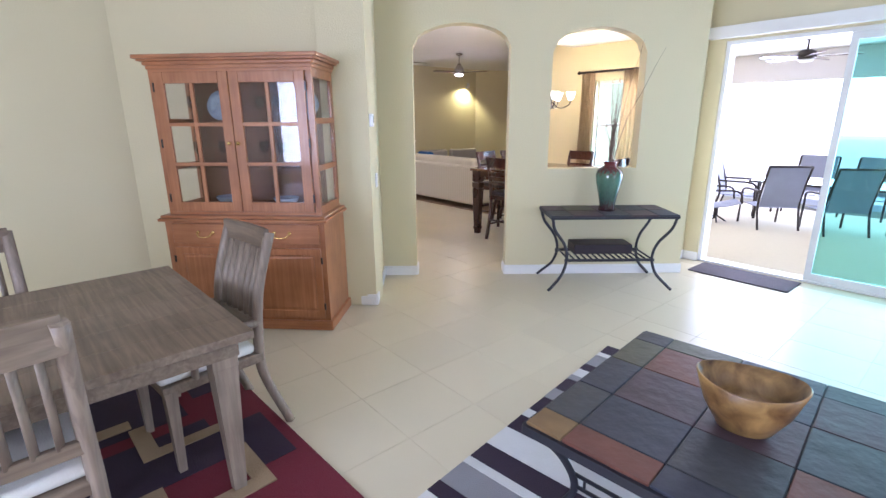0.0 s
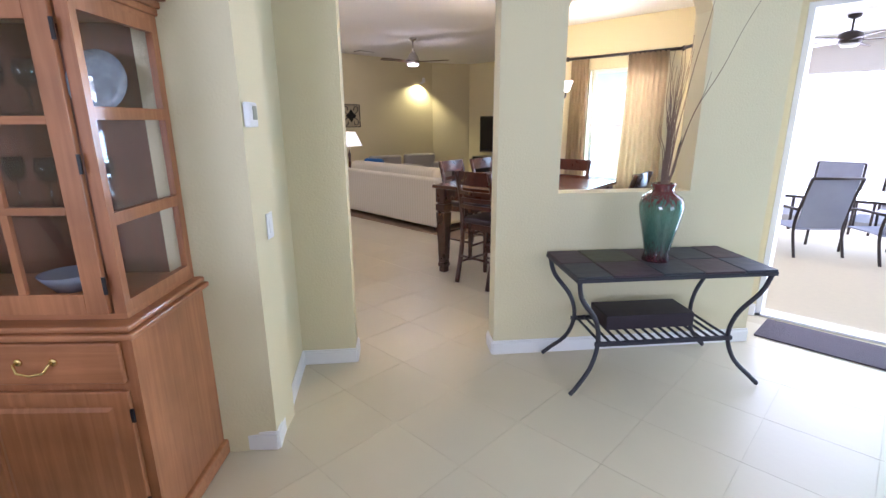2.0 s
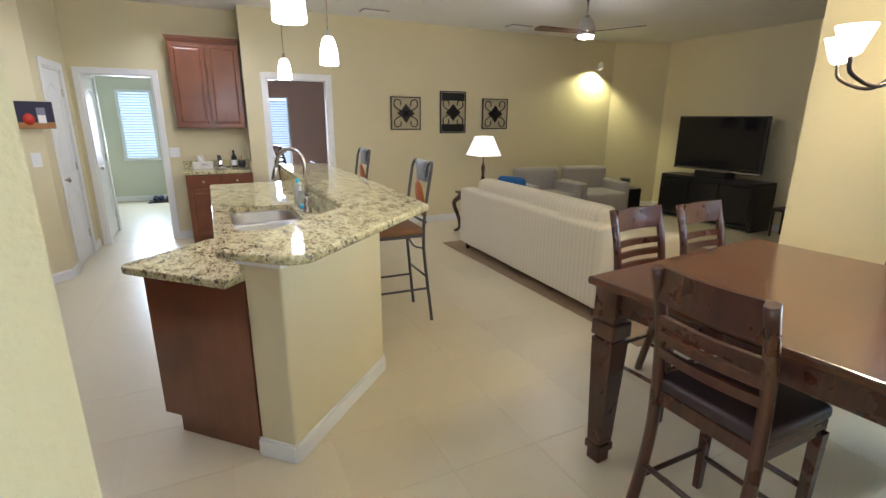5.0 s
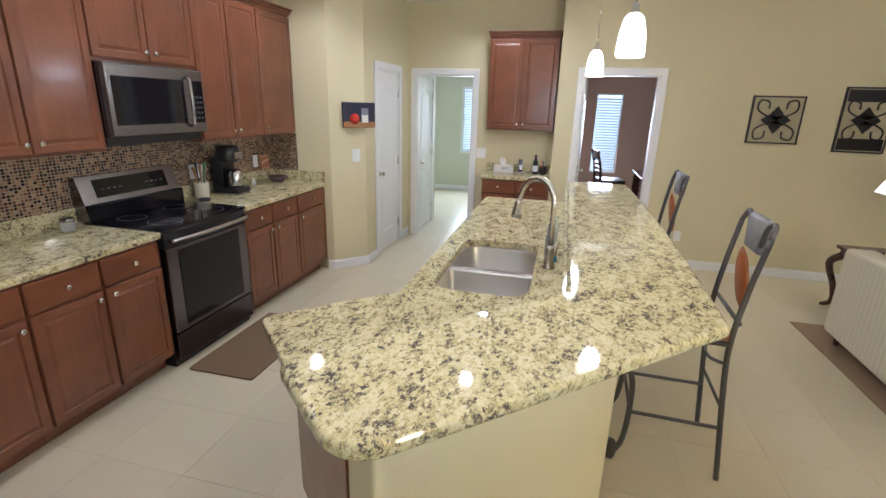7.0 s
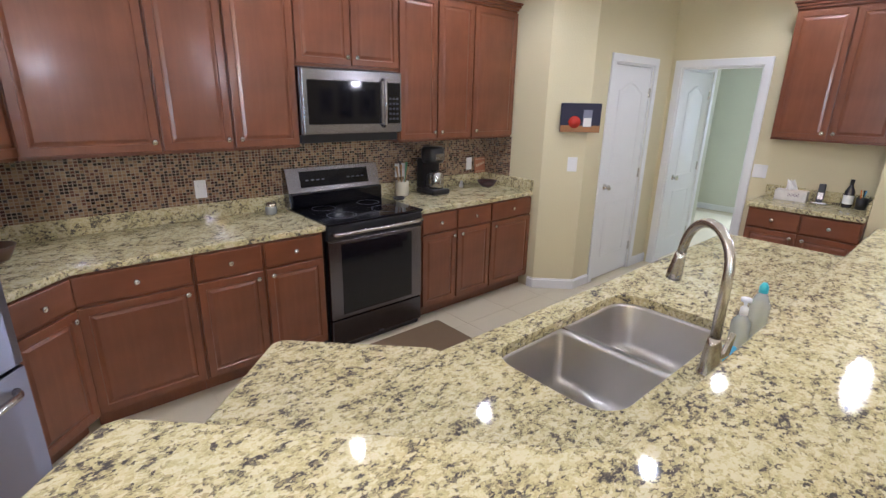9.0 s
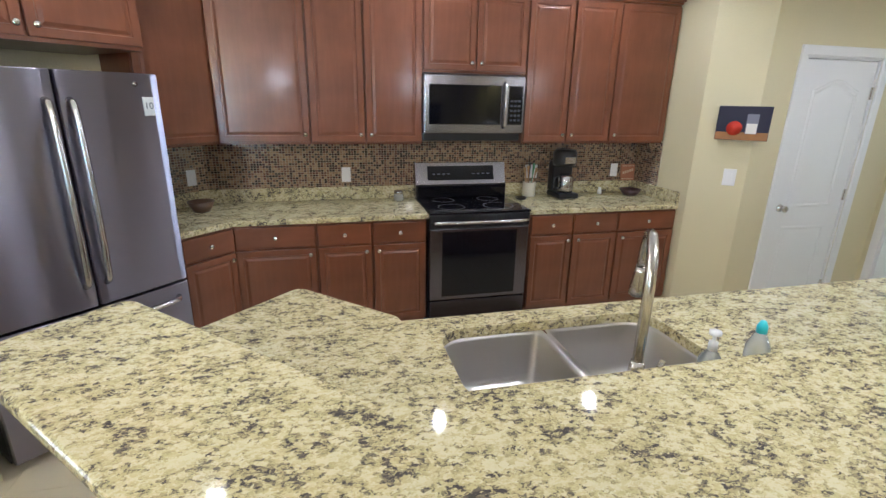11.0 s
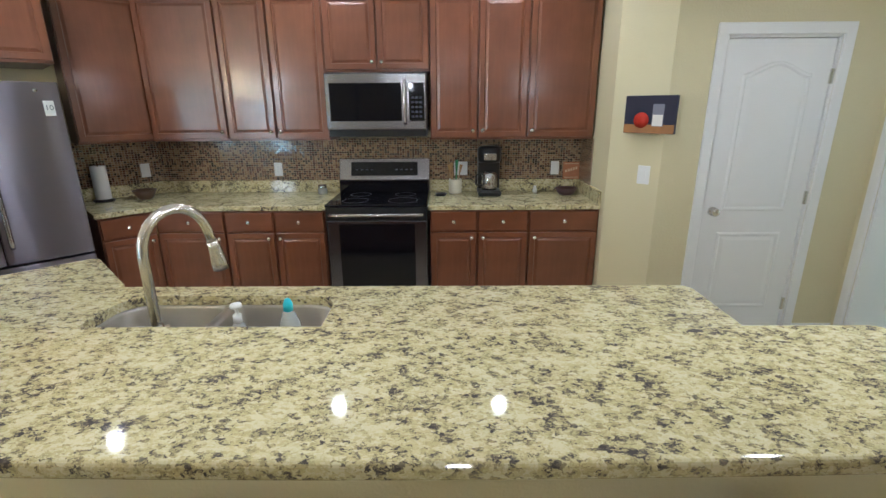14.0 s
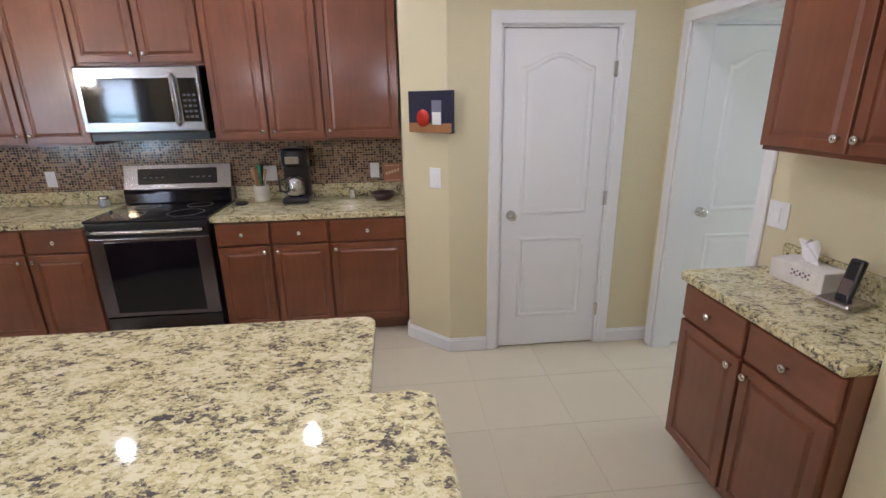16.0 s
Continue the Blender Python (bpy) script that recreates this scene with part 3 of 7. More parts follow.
MOSAIC = mosaic()
sb = structure("splashback", box(-6.196, BACK + 0.001, 1.015, -2.50, BACK + 0.009, 1.375), MOSAIC, "brown and beige glass mosaic splashback", "backsplash")
sb2 = structure("splashback_corner", box(0, 0, 1.015, 0.68, 0.008, 1.375), MOSAIC, "brown and beige glass mosaic splashback", "backsplash")
sb2.matrix_basis = pose(*uv(-0.19, 2.809), 0, 0, 0, 225)
sb3 = structure("splashback_side", box(0, 0, 1.015, 0.335, 0.008, 1.375), MOSAIC, "brown and beige glass mosaic splashback", "backsplash")
sb3.matrix_basis = pose(-6.199, BACK + 0.345, 0, 0, 0, -90)


def plate(m, w=0.07, h=0.115, kind="outlet", label="white wall outlet plate"):
    p = thing("outlet" if kind == "outlet" else "light_switch", label, "outlet" if kind == "outlet" else "switch", m)
    part("plate", box(-w / 2, -0.006, -h / 2, w / 2, 0, h / 2, bevel=0.003), WHITE, p)
    if kind == "outlet":
        for dz in (-0.021, 0.021):
            part("socket", box(-0.017, -0.0085, dz - 0.014, 0.017, -0.006, dz + 0.014, bevel=0.004), WHITE, p)
    else:
        n = max(1, round(w / 0.06) - (1 if w > 0.1 else 0))
        for i in range(n):
            x = (i - (n - 1) / 2) * 0.046
            part("rocker", box(x - 0.016, -0.0095, -0.033, x + 0.016, -0.006, 0.033, bevel=0.002), WHITE, p)
    return p


for x in (-5.98, -3.59):
    plate(pose(x, BACK + 0.009, 1.11, 0, 0, 180))
plate(pose(-5.17, BACK + 0.009, 1.11, 0, 0, 180), 0.115)
plate(pose(*uv(-0.70, 2.818), 1.12, 0, 0, 225))
plate(pose(-6.387, 2.286, 1.17, 0, 0, 135), 0.085, 0.125, "switch", "white rocker switch on the chamfered wall")
plate(pose(-7.829, 3.32, 1.12, 0, 0, 90), 0.115, 0.12, "switch", "white double light switch plate")
plate(pose(*uv(0.90, 3.552), 1.13, 0, 0, 225), 0.115, 0.12, "switch", "white double light switch plate")
plate(pose(-7.449, 5.62, 0.36, 0, 0, 90))

# stove
MIDSTEEL = mat("black_stainless", (0.26, 0.25, 0.26), 0.25, 1.0, scale=4, var=0.08)
st = thing("stove", "black glass and dark stainless electric range with a glass cooktop", "stove", facing_y(-4.135, 2.0))
W = 0.765
part("body", box(0, 0.0, 0.0, W, 0.60, 0.905), BLACK, st)
part("cooktop", box(-0.004, -0.055, 0.905, W + 0.004, 0.54, 0.925, bevel=0.007), BLACKGLASS, st, "glossy black glass cooktop")
for cx, cy, r in ((0.2, 0.12, 0.10), (0.57, 0.12, 0.115), (0.2, 0.38, 0.085), (0.57, 0.38, 0.085)):
    part("burner", lathe([(r - 0.004, 0.9252), (r - 0.003, 0.9258), (r, 0.9258), (r + 0.001, 0.9252)], 40, m=pose(cx, cy, 0)), mat("burner_ring", (0.10, 0.10, 0.11), 0.4), st)
od = part("oven_door", box(0.004, -0.045, 0.245, W - 0.004, 0.0, 0.80, bevel=0.006), mat("oven_steel", (0.19, 0.18, 0.20), 0.25, 1.0, scale=4, var=0.08), st, "dark stainless oven door")
part("oven_window", box(0.095, -0.0485, 0.275, W - 0.095, -0.044, 0.775, bevel=0.002), BLACKGLASS, od, "black oven glass")
part("front_rail", box(0.0, -0.048, 0.803, W, 0.0, 0.902, bevel=0.008), BLACK, st)
hb = tube([(0.035, -0.05, 0.852), (0.035, -0.088, 0.855)] + [(0.035 + (W - 0.07) * i / 10, -0.092 - 0.012 * math.sin(math.pi * i / 10), 0.855) for i in range(1, 10)] + [(W - 0.035, -0.088, 0.855), (W - 0.035, -0.05, 0.852)], 0.014, 10)
part("handle", hb, STEEL, od, "stainless bar handle")
dw = part("warming_drawer", box(0.004, -0.042, 0.05, W - 0.004, 0.0, 0.238, bevel=0.006), DARKSTEEL, st)
bgp = bmesh.new()
prism([(0.485, 0.925), (0.60, 0.925), (0.60, 1.20), (0.552, 1.20), (0.505, 1.035)], 0.0, W, 0.0, bm=bgp)
bmesh.ops.transform(bgp, matrix=Matrix(((0, 0, 1, 0), (1, 0, 0, 0), (0, 1, 0, 0), (0, 0, 0, 1))), verts=bgp.verts)
cp = part("back_panel", bgp, MIDSTEEL, st, "stainless control backguard")
dm = Matrix.Translation((0, 0.5285, 1.118)) @ Matrix.Rotation(radians(-16), 4, 'X')
part("riser", box(0.004, 0.470, 0.926, W - 0.004, 0.500, 1.032, bevel=0.008), BLACKGLASS, st, "glossy black riser below the controls")
part("display", box(0.10, -0.005, -0.058, W - 0.10, 0.004, 0.058, bevel=0.003, m=dm), BLACKGLASS, cp)
for i in range(12):
    if 3 < i < 8:
        continue
    part("button", box(0.14 + i * 0.042, -0.0075, -0.012, 0.162 + i * 0.042, -0.005, -0.004, m=dm), mat("button_grey", (0.10, 0.10, 0.12), 0.5), cp)

# microwave
mw = thing("microwave", "stainless over-the-range microwave with a black window", "microwave", facing_y(-4.137, BACK + 0.385))
part("body", box(0, 0.0, 1.452, 0.762, 0.38, 1.868, bevel=0.004), DARKSTEEL, mw)
md = part("door", box(0.002, -0.03, 1.458, 0.76, 0.0, 1.864, bevel=0.008), MIDSTEEL, mw)
part("window", box(0.035, -0.033, 1.520, 0.575, -0.029, 1.795, bevel=0.002), BLACKGLASS, md, "black microwave window")
part("control_panel", box(0.632, -0.033, 1.520, 0.745, -0.029, 1.795, bevel=0.002), BLACKGLASS, md)
for i in range(3):
    for j in range(5):
        part("key", box(0.648 + i * 0.03, -0.0342, 1.545 + j * 0.034, 0.668 + i * 0.03, -0.032, 1.560 + j * 0.034), mat("key_grey", (0.035, 0.035, 0.042), 0.5) if i + j == 0 else bpy.data.materials["key_grey"], md)
part("handle", tube([(0.60, -0.03, 1.50), (0.60, -0.062, 1.515), (0.60, -0.066, 1.66), (0.60, -0.062, 1.80), (0.60, -0.03, 1.815)], 0.011, 10), STEEL, md)
part("vent_grille", box(0.004, 0.03, 1.40, 0.758, 0.375, 1.452, bevel=0.003), BLACK, mw)

# refrigerator
fr = thing("refrigerator", "dark stainless french-door refrigerator with a bottom freezer", "refrigerator", DIAG(0.765, 3.58))
FW = 0.91
part("body", box(0, 0.075, 0.03, FW, 0.74, 1.775), BLACK, fr)
part("grille", box(0.02, 0.09, 0.0, FW - 0.02, 0.7, 0.03), BLACK, fr)
HINGED = mat("brushed_dark_steel", (0.27, 0.255, 0.31), 0.29, 1.0, scale=3, var=0.05)
_n, _l = HINGED.node_tree.nodes, HINGED.node_tree.links
_tg = _n.new("ShaderNodeCombineXYZ")
_tg.inputs[2].default_value = 1.0
_l.new(_tg.outputs[0], _n["Principled BSDF"].inputs["Tangent"])
_n["Principled BSDF"].inputs["Anisotropic"].default_value = 1.0


def bowed(x0, x1, z0, z1, bow=0.016):
    bm = bmesh.new()
    n = 12
    front = [(x0 + (x1 - x0) * i / n, -bow * math.sin(math.pi * ((x0 + (x1 - x0) * i / n) / FW))) for i in range(n + 1)]
    prism([(x0, 0.07)] + [(x0, front[0][1] + 0.012), (x0 + 0.006, front[0][1] + 0.002)] + front[1:-1] + [(x1 - 0.006, front[-1][1] + 0.002), (x1, front[-1][1] + 0.012), (x1, 0.07)], z0, z1, 0.004, bm=bm)
    return bm


dl = part("door", bowed(0.0, FW / 2 - 0.003, 0.69, 1.785), HINGED, fr)
dr = part("door", bowed(FW / 2 + 0.003, FW, 0.69, 1.785), HINGED, fr)
df = part("freezer_drawer", bowed(0.0, FW, 0.05, 0.675), HINGED, fr)
for par, x, b in ((dl, FW / 2 - 0.045, 1), (dr, FW / 2 + 0.045, -1)):
    part("handle", tube(curve([(x, -0.015, 0.80), (x, -0.058, 0.86), (x, -0.07, 1.2), (x, -0.058, 1.60), (x, -0.015, 1.66)], 6), 0.015, 10), STEEL, par)
part("handle", tube(curve([(0.07, -0.01, 0.60), (0.13, -0.055, 0.60), (FW / 2, -0.075, 0.60), (FW - 0.13, -0.055, 0.60), (FW - 0.07, -0.01, 0.60)], 6), 0.015, 10), STEEL, df)
lb = part("badge", box(0.815, -0.012, 1.585, 0.868, -0.006, 1.675, bevel=0.002), mat("pale_label", (0.75, 0.78, 0.78), 0.5), dr, "pale warranty sticker")


def text(body, size, m, material, parent, name="lettering", depth=0.0008):
    cu = bpy.data.curves.new(name, 'FONT')
    cu.body, cu.size, cu.extrude, cu.align_x, cu.align_y = body, size, depth, 'CENTER', 'CENTER'
    tmp = bpy.data.objects.new("tmp_text", cu)
    scene.collection.objects.link(tmp)
    me = bpy.data.meshes.new_from_object(tmp.evaluated_get(bpy.context.evaluated_depsgraph_get()))
    bpy.data.objects.remove(tmp)
    ob = new(name, me)
    me.materials.append(material)
    ob.parent = parent
    ob.matrix_basis = m
    return ob


text("10", 0.045, pose(0.841, -0.0135, 1.632, 90), mat("grey_print", (0.2, 0.24, 0.26), 0.6), lb)
part("badge", lathe([(0, -0.002), (0.011, -0.002), (0.012, 0.0), (0, 0)], 16, m=pose(0.79, -0.012, 1.735, 90)), STEEL, dr)

# island: cabinets, low worktop, bar top
isl = thing("island_cabinet", "dark cherry island base under the granite worktop", "cabinet")
part("body", prism([(-6.02, 3.74), (-3.70, 3.74), uv(0.01, 5.13), uv(0.01, 4.775), uv(0.588, 4.775), uv(0.588, 5.595), (-6.02, 4.378)], 0.09, 0.64), CHERRY, isl)
frm = box(-6.02, 3.74, 0.64, -3.70, 3.76, 0.876)
prism([(-3.70, 3.74), uv(0.01, 5.13), uv(0.01, 4.775), uv(0.03, 4.775), uv(0.03, 5.14), (-3.70, 3.76)], 0.64, 0.876, bm=frm)
box(-6.02, 3.76, 0.64, -6.0, 4.37, 0.876, bm=frm)
part("rail", frm, CHERRY, isl)
part("toe_kick", prism([(-6.0, 3.81), (-3.73, 3.81), uv(0.085, 5.10), uv(0.085, 4.77), uv(0.58, 4.77), uv(0.58, 5.595), (-6.0, 4.37)], 0.0, 0.09), CHERRY, isl)
part("end_panel", prism([uv(0.0, 4.755), uv(0.588, 4.755), uv(0.588, 4.775), uv(0.0, 4.775)], 0.10, 0.876), CHERRY, isl)
for x in (-5.45, -4.88, -4.3):
    d = part("door", raised_door(0.54, 0.74), CHERRY, isl)
    d.matrix_basis = pose(x - 0.55, 3.719, 0.115)

SX0, SX1, SY0, SY1 = -4.62, -3.785, 3.79, 4.225
lw = thing("island_worktop", "polished beige granite worktop with an undermount sink", "countertop")
LOW = rounded([(-6.05, 3.68), (-3.68, 3.68), uv(-0.02, 5.17), uv(-0.02, 4.65), uv(0.588, 4.65), uv(0.588, 5.60), (-6.05, 4.379)], [0.05, 0.0, 0.0, 0.045, 0.0, 0, 0], 6)
lwo = part("slab", prism(LOW, 0.876, 0.914, 0.008, seg=3), GRANITE, lw)
cut = link("sink_cut", prism(rounded([(SX0, SY0), (SX1, SY0), (SX1, SY1), (SX0, SY1)], 0.105, 8), 0.8, 1.0), GRANITE)
bo = lwo.modifiers.new("sink_hole", 'BOOLEAN')
bo.operation, bo.object, bo.solver = 'DIFFERENCE', cut, 'EXACT'
dep = bpy.context.evaluated_depsgraph_get()
holed = bpy.data.meshes.new_from_object(lwo.evaluated_get(dep))
lwo.modifiers.clear()
lwo.data = holed
bpy.data.objects.remove(cut)
up = bmesh.new()
box(-6.05, 4.356, 0.914, -3.545, 4.379, 1.03, bm=up)
prism([uv(0.567, 4.765), uv(0.5895, 4.765), uv(0.5895, 5.60), uv(0.567, 5.585)], 0.914, 1.03, bm=up)
part("upstand", up, GRANITE, lw)

BAR = [(-6.20, 4.372), (-3.524, 4.372), uv(0.60, 4.58), uv(1.01, 4.60), (-3.375, 4.855)]
bulge = []
a, b = Vector(BAR[4]), Vector((-6.23, 4.86))
for i in range(1, 12):
    p = a.lerp(b, i / 12)
    bulge.append((p.x, p.y + 0.030 * math.sin(math.pi * i / 12)))
BAR = rounded(BAR + bulge + [(-6.23, 4.86)], [0.05, 0, 0.05, 0.11, 0.03] + [0] * 11 + [0.06], 6)
bt = thing("breakfast_bar", "polished beige granite breakfast bar top with rounded edges", "countertop")
part("slab", prism(BAR, 1.031, 1.071, 0.014, seg=4), GRANITE, bt)

# sink and faucet
sk = thing("kitchen_sink", "brushed stainless double-bowl undermount sink", "sink")
SATIN = mat("satin_steel", (0.56, 0.54, 0.52), 0.32, 1.0, scale=3, var=0.03)


def bowl(x0, x1, y0, y1, depth, left):
    bm = bmesh.new()
    rings = []
    for inset, z, r in ((-0.012, 0.875, 0.112), (0.0, 0.875, 0.105), (0.006, 0.86, 0.102), (0.016, 0.876 - depth + 0.04, 0.092), (0.03, 0.876 - depth + 0.010, 0.078), (0.06, 0.876 - depth, 0.05)):
        o = rounded([(x0 + inset, y0 + inset), (x1 - inset, y0 + inset), (x1 - inset, y1 - inset), (x0 + inset, y1 - inset)], [r, 0.03, 0.03, r] if left else [0.03, r, r, 0.03], 6)
        rings.append([bm.verts.new((x, y, z)) for x, y in o])
    n = len(rings[0])
    for p, q in zip(rings, rings[1:]):
        for i in range(n):
            f = bm.faces.new((p[i], p[(i + 1) % n], q[(i + 1) % n], q[i]))
            f.smooth = True
    bm.faces.new(rings[-1])
    bmesh.ops.recalc_face_normals(bm, faces=bm.faces[:])
    return bm


for x0, x1 in ((SX0 - 0.004, -4.208), (-4.178, SX1 + 0.004)):
    bw = part("basin", bowl(x0, x1, SY0 - 0.004, SY1 + 0.004, 0.21, x0 < -4.4), SATIN, sk)
    part("drain", lathe([(0.0, 0.672), (0.03, 0.670), (0.040, 0.674), (0.044, 0.670)], 20, m=pose((x0 + x1) / 2, 4.0, 0)), STEEL, bw)
part("rim", box(-4.209, SY0 + 0.02, 0.858, -4.177, SY1 - 0.02, 0.872, bevel=0.006), SATIN, sk)
fc = thing("faucet", "brushed nickel gooseneck kitchen faucet with a pull-down spray head", "faucet", pose(-4.215, 4.292, 0.914, 0, 0, 149))
FN = mat("brushed_nickel", (0.62, 0.58, 0.53), 0.26, 1.0, scale=20, var=0.05)
part("base", lathe([(0, 0), (0.033, 0), (0.033, 0.008), (0.027, 0.014), (0.025, 0.06), (0.021, 0.10), (0.017, 0.12), (0, 0.12)], 20), FN, fc)
arc = [(0, 0, 0.11), (0, 0, 0.325)] + [(0, 0.10 - 0.10 * math.cos(math.pi * i / 12), 0.325 + 0.115 * math.sin(math.pi * i / 12)) for i in range(1, 12)] + [(0, 0.206, 0.31)]
part("spout", tube(arc, 0.0145, 12), FN, fc)
part("spray_head", tube([(0, 0.204, 0.32), (0, 0.21, 0.30), (0, 0.218, 0.25), (0, 0.222, 0.225)], [0.016, 0.018, 0.024, 0.025], 14), FN, fc)
part("lever", tube([(0.02, 0, 0.055), (0.045, 0, 0.065), (0.06, 0.0, 0.13)], [0.012, 0.012, 0.008], 10), FN, fc)


def bottle(name, label, x, y, z, profile, material, cap, capmat, tilt=0):
    b = thing(name, label, "bottle", pose(x, y, z))
    part("body", lathe(profile, 18), material, b)
    part("cap", lathe(cap, 14), capmat, b)
    return b


CLEAR = mat("clear_plastic", (0.85, 0.88, 0.88), 0.12)
CLEAR.node_tree.nodes["Principled BSDF"].inputs["Transmission Weight"].default_value = 0.7
BLUEP = mat("blue_plastic", (0.03, 0.35, 0.62), 0.35)
WHITEP = mat("white_plastic", (0.8, 0.8, 0.8), 0.4)
bottle("soap_bottle", "clear hand soap bottle with a white pump", -4.45, 4.29, 0.914, [(0, 0), (0.028, 0), (0.03, 0.01), (0.03, 0.10), (0.012, 0.125), (0, 0.125)], CLEAR, [(0, 0.125), (0.012, 0.125), (0.012, 0.15), (0.005, 0.152), (0.005, 0.17), (0.016, 0.172), (0.016, 0.182), (0, 0.182)], WHITEP)
bottle("dish_soap_bottle", "clear dish soap bottle with a turquoise cap", -4.60, 4.295, 0.914, [(0, 0), (0.03, 0), (0.032, 0.01), (0.032, 0.12), (0.014, 0.165), (0, 0.165)], CLEAR, [(0, 0.165), (0.014, 0.165), (0.014, 0.185), (0.007, 0.20), (0, 0.20)], mat("turquoise_plastic", (0.05, 0.5, 0.6), 0.4))
sp = thing("sponge", "blue scrubbing sponge by the sink", "sponge", pose(-4.36, 4.30, 0.914, 0, 0, 20))
part("foam", box(-0.04, -0.02, 0, 0.04, 0.02, 0.032, bevel=0.006), BLUEP, sp)

# things on the worktops
cm = thing("coffee_maker", "black drip coffee maker with a steel carafe", "coffee maker", pose(-5.40, 1.56, 0.914, 0, 0, 180))
part("base", box(-0.095, -0.13, 0, 0.095, 0.11, 0.045, bevel=0.015), BLACK, cm)
part("tower", box(-0.09, 0.01, 0.045, 0.09, 0.11, 0.30, bevel=0.012), BLACK, cm)
part("head", lathe([(0, 0), (0.09, 0), (0.098, 0.02), (0.098, 0.11), (0.08, 0.13), (0, 0.135)], 24, m=pose(0, 0.0, 0.265)), BLACK, cm)
part("panel", box(-0.05, -0.104, 0.29, 0.05, -0.09, 0.345, bevel=0.004), STEEL, cm)
cf = part("carafe", lathe([(0, 0), (0.06, 0), (0.066, 0.02), (0.066, 0.12), (0.045, 0.15), (0, 0.15)], 24, m=pose(0, -0.05, 0.048)), STEEL, cm, "stainless carafe")
part("handle", tube([(-0.06, -0.06, 0.18), (-0.11, -0.07, 0.17), (-0.11, -0.07, 0.09), (-0.06, -0.06, 0.08)], 0.009, 8), BLACK, cf)
ck = thing("utensil_crock", "white crock filled with wooden cooking utensils", "crock", pose(-5.12, 1.50, 0.914))
part("crock", lathe([(0, 0), (0.052, 0), (0.055, 0.01), (0.055, 0.12), (0.05, 0.12), (0.05, 0.02), (0, 0.02)], 22), mat("cream_glaze", (0.66, 0.62, 0.5), 0.3), ck)
UT = mat("utensil_wood", (0.42, 0.25, 0.11), 0.6)
for i in range(7):
    a = i * 0.9
    tip = (0.055 * math.cos(a), 0.045 * math.sin(a), 0.24 + 0.02 * (i % 3))
    mt = (UT, UT, mat("green_silicone", (0.06, 0.28, 0.12), 0.5), UT, WHITEP, BLACK, UT)[i]
    part("utensil", tube([(0.012 * math.cos(a), 0.012 * math.sin(a), 0.02), (tip[0] * 0.75, tip[1] * 0.75, 0.17), tip], [0.006, 0.006, 0.017], 8, flat=0.6), mt, ck)
gj = thing("glass_jar", "small clear glass jar with a steel lid", "jar", pose(-3.99, 1.52, 0.914))
part("jar", lathe([(0, 0), (0.036, 0), (0.04, 0.01), (0.04, 0.045), (0.034, 0.055), (0, 0.055)], 20), CLEAR, gj)
part("lid", lathe([(0.036, 0.055), (0.038, 0.072), (0.03, 0.08), (0, 0.08)], 20), STEEL, gj)
for x, y, r, h, c, nm, lab in ((-6.04, 1.60, 0.095, 0.055, (0.06, 0.03, 0.035), "bowl", "dark purple-brown low ceramic bowl"), (*uv(-0.62, 3.03), 0.09, 0.075, (0.09, 0.05, 0.03), "bowl", "dark brown wooden bowl in the corner")):
    bo_ = thing(nm, lab, "bowl", pose(x, y, 0.914))
    part("shell", lathe([(0, 0), (r * 0.55, 0), (r * 0.62, 0.006), (r, h), (r * 0.94, h), (r * 0.55, 0.014), (0, 0.012)], 28), mat(lab.split()[0] + "_bowl", c, 0.3, coat=0.3), bo_)
sg = thing("wooden_sign", "small orange wooden plaque leaning on the splashback", "sign", pose(-6.12, BACK + 0.020, 1.0155, -3, 0, 180))
part("board", box(-0.07, -0.008, 0.0, 0.07, 0.004, 0.145, bevel=0.003), mat("orange_wood", (0.42, 0.17, 0.08), 0.6, scale=25, var=0.25), sg)
CREAM = mat("cream_mark", (0.66, 0.50, 0.32), 0.6)
for i in range(5):
    part("mark", box(-0.052 + i * 0.022, -0.0092, 0.058 + 0.006 * i, -0.037 + i * 0.022, -0.008, 0.080 + 0.006 * i), CREAM, sg)
for z in (0.012, 0.128):
    part("border", box(-0.06, -0.0088, z, 0.06, -0.008, z + 0.005), CREAM, sg)
pt = thing("paper_towel_holder", "white paper towel roll on an upright holder", "paper towel", pose(-2.298, 1.789, 0.914))
part("base", lathe([(0, 0), (0.075, 0), (0.075, 0.012), (0.01, 0.016), (0, 0.016)], 24), BLACK, pt)
part("roll", lathe([(0.02, 0.018), (0.053, 0.018), (0.055, 0.02), (0.055, 0.275), (0.053, 0.278), (0.02, 0.278)], 26), mat("paper", (0.82, 0.82, 0.82), 0.9, bump=0.2), pt)
part("rod", cyl(0.006, 0.006, 0.31, 10), STEEL, pt)
sl = thing("salt_shaker", "small white salt shaker on the worktop", "shaker", pose(-5.80, 1.50, 0.914))
part("body", lathe([(0, 0), (0.018, 0), (0.02, 0.02), (0.012, 0.045), (0.014, 0.055), (0, 0.062)], 14), WHITEP, sl)
so = thing("spoon_rest", "dark spoon rest beside the stove", "spoon rest", pose(-5.0, 1.62, 0.914))
part("dish", lathe([(0, 0), (0.04, 0), (0.05, 0.018), (0.046, 0.018), (0.036, 0.006), (0, 0.006)], 20), BLACK, so)

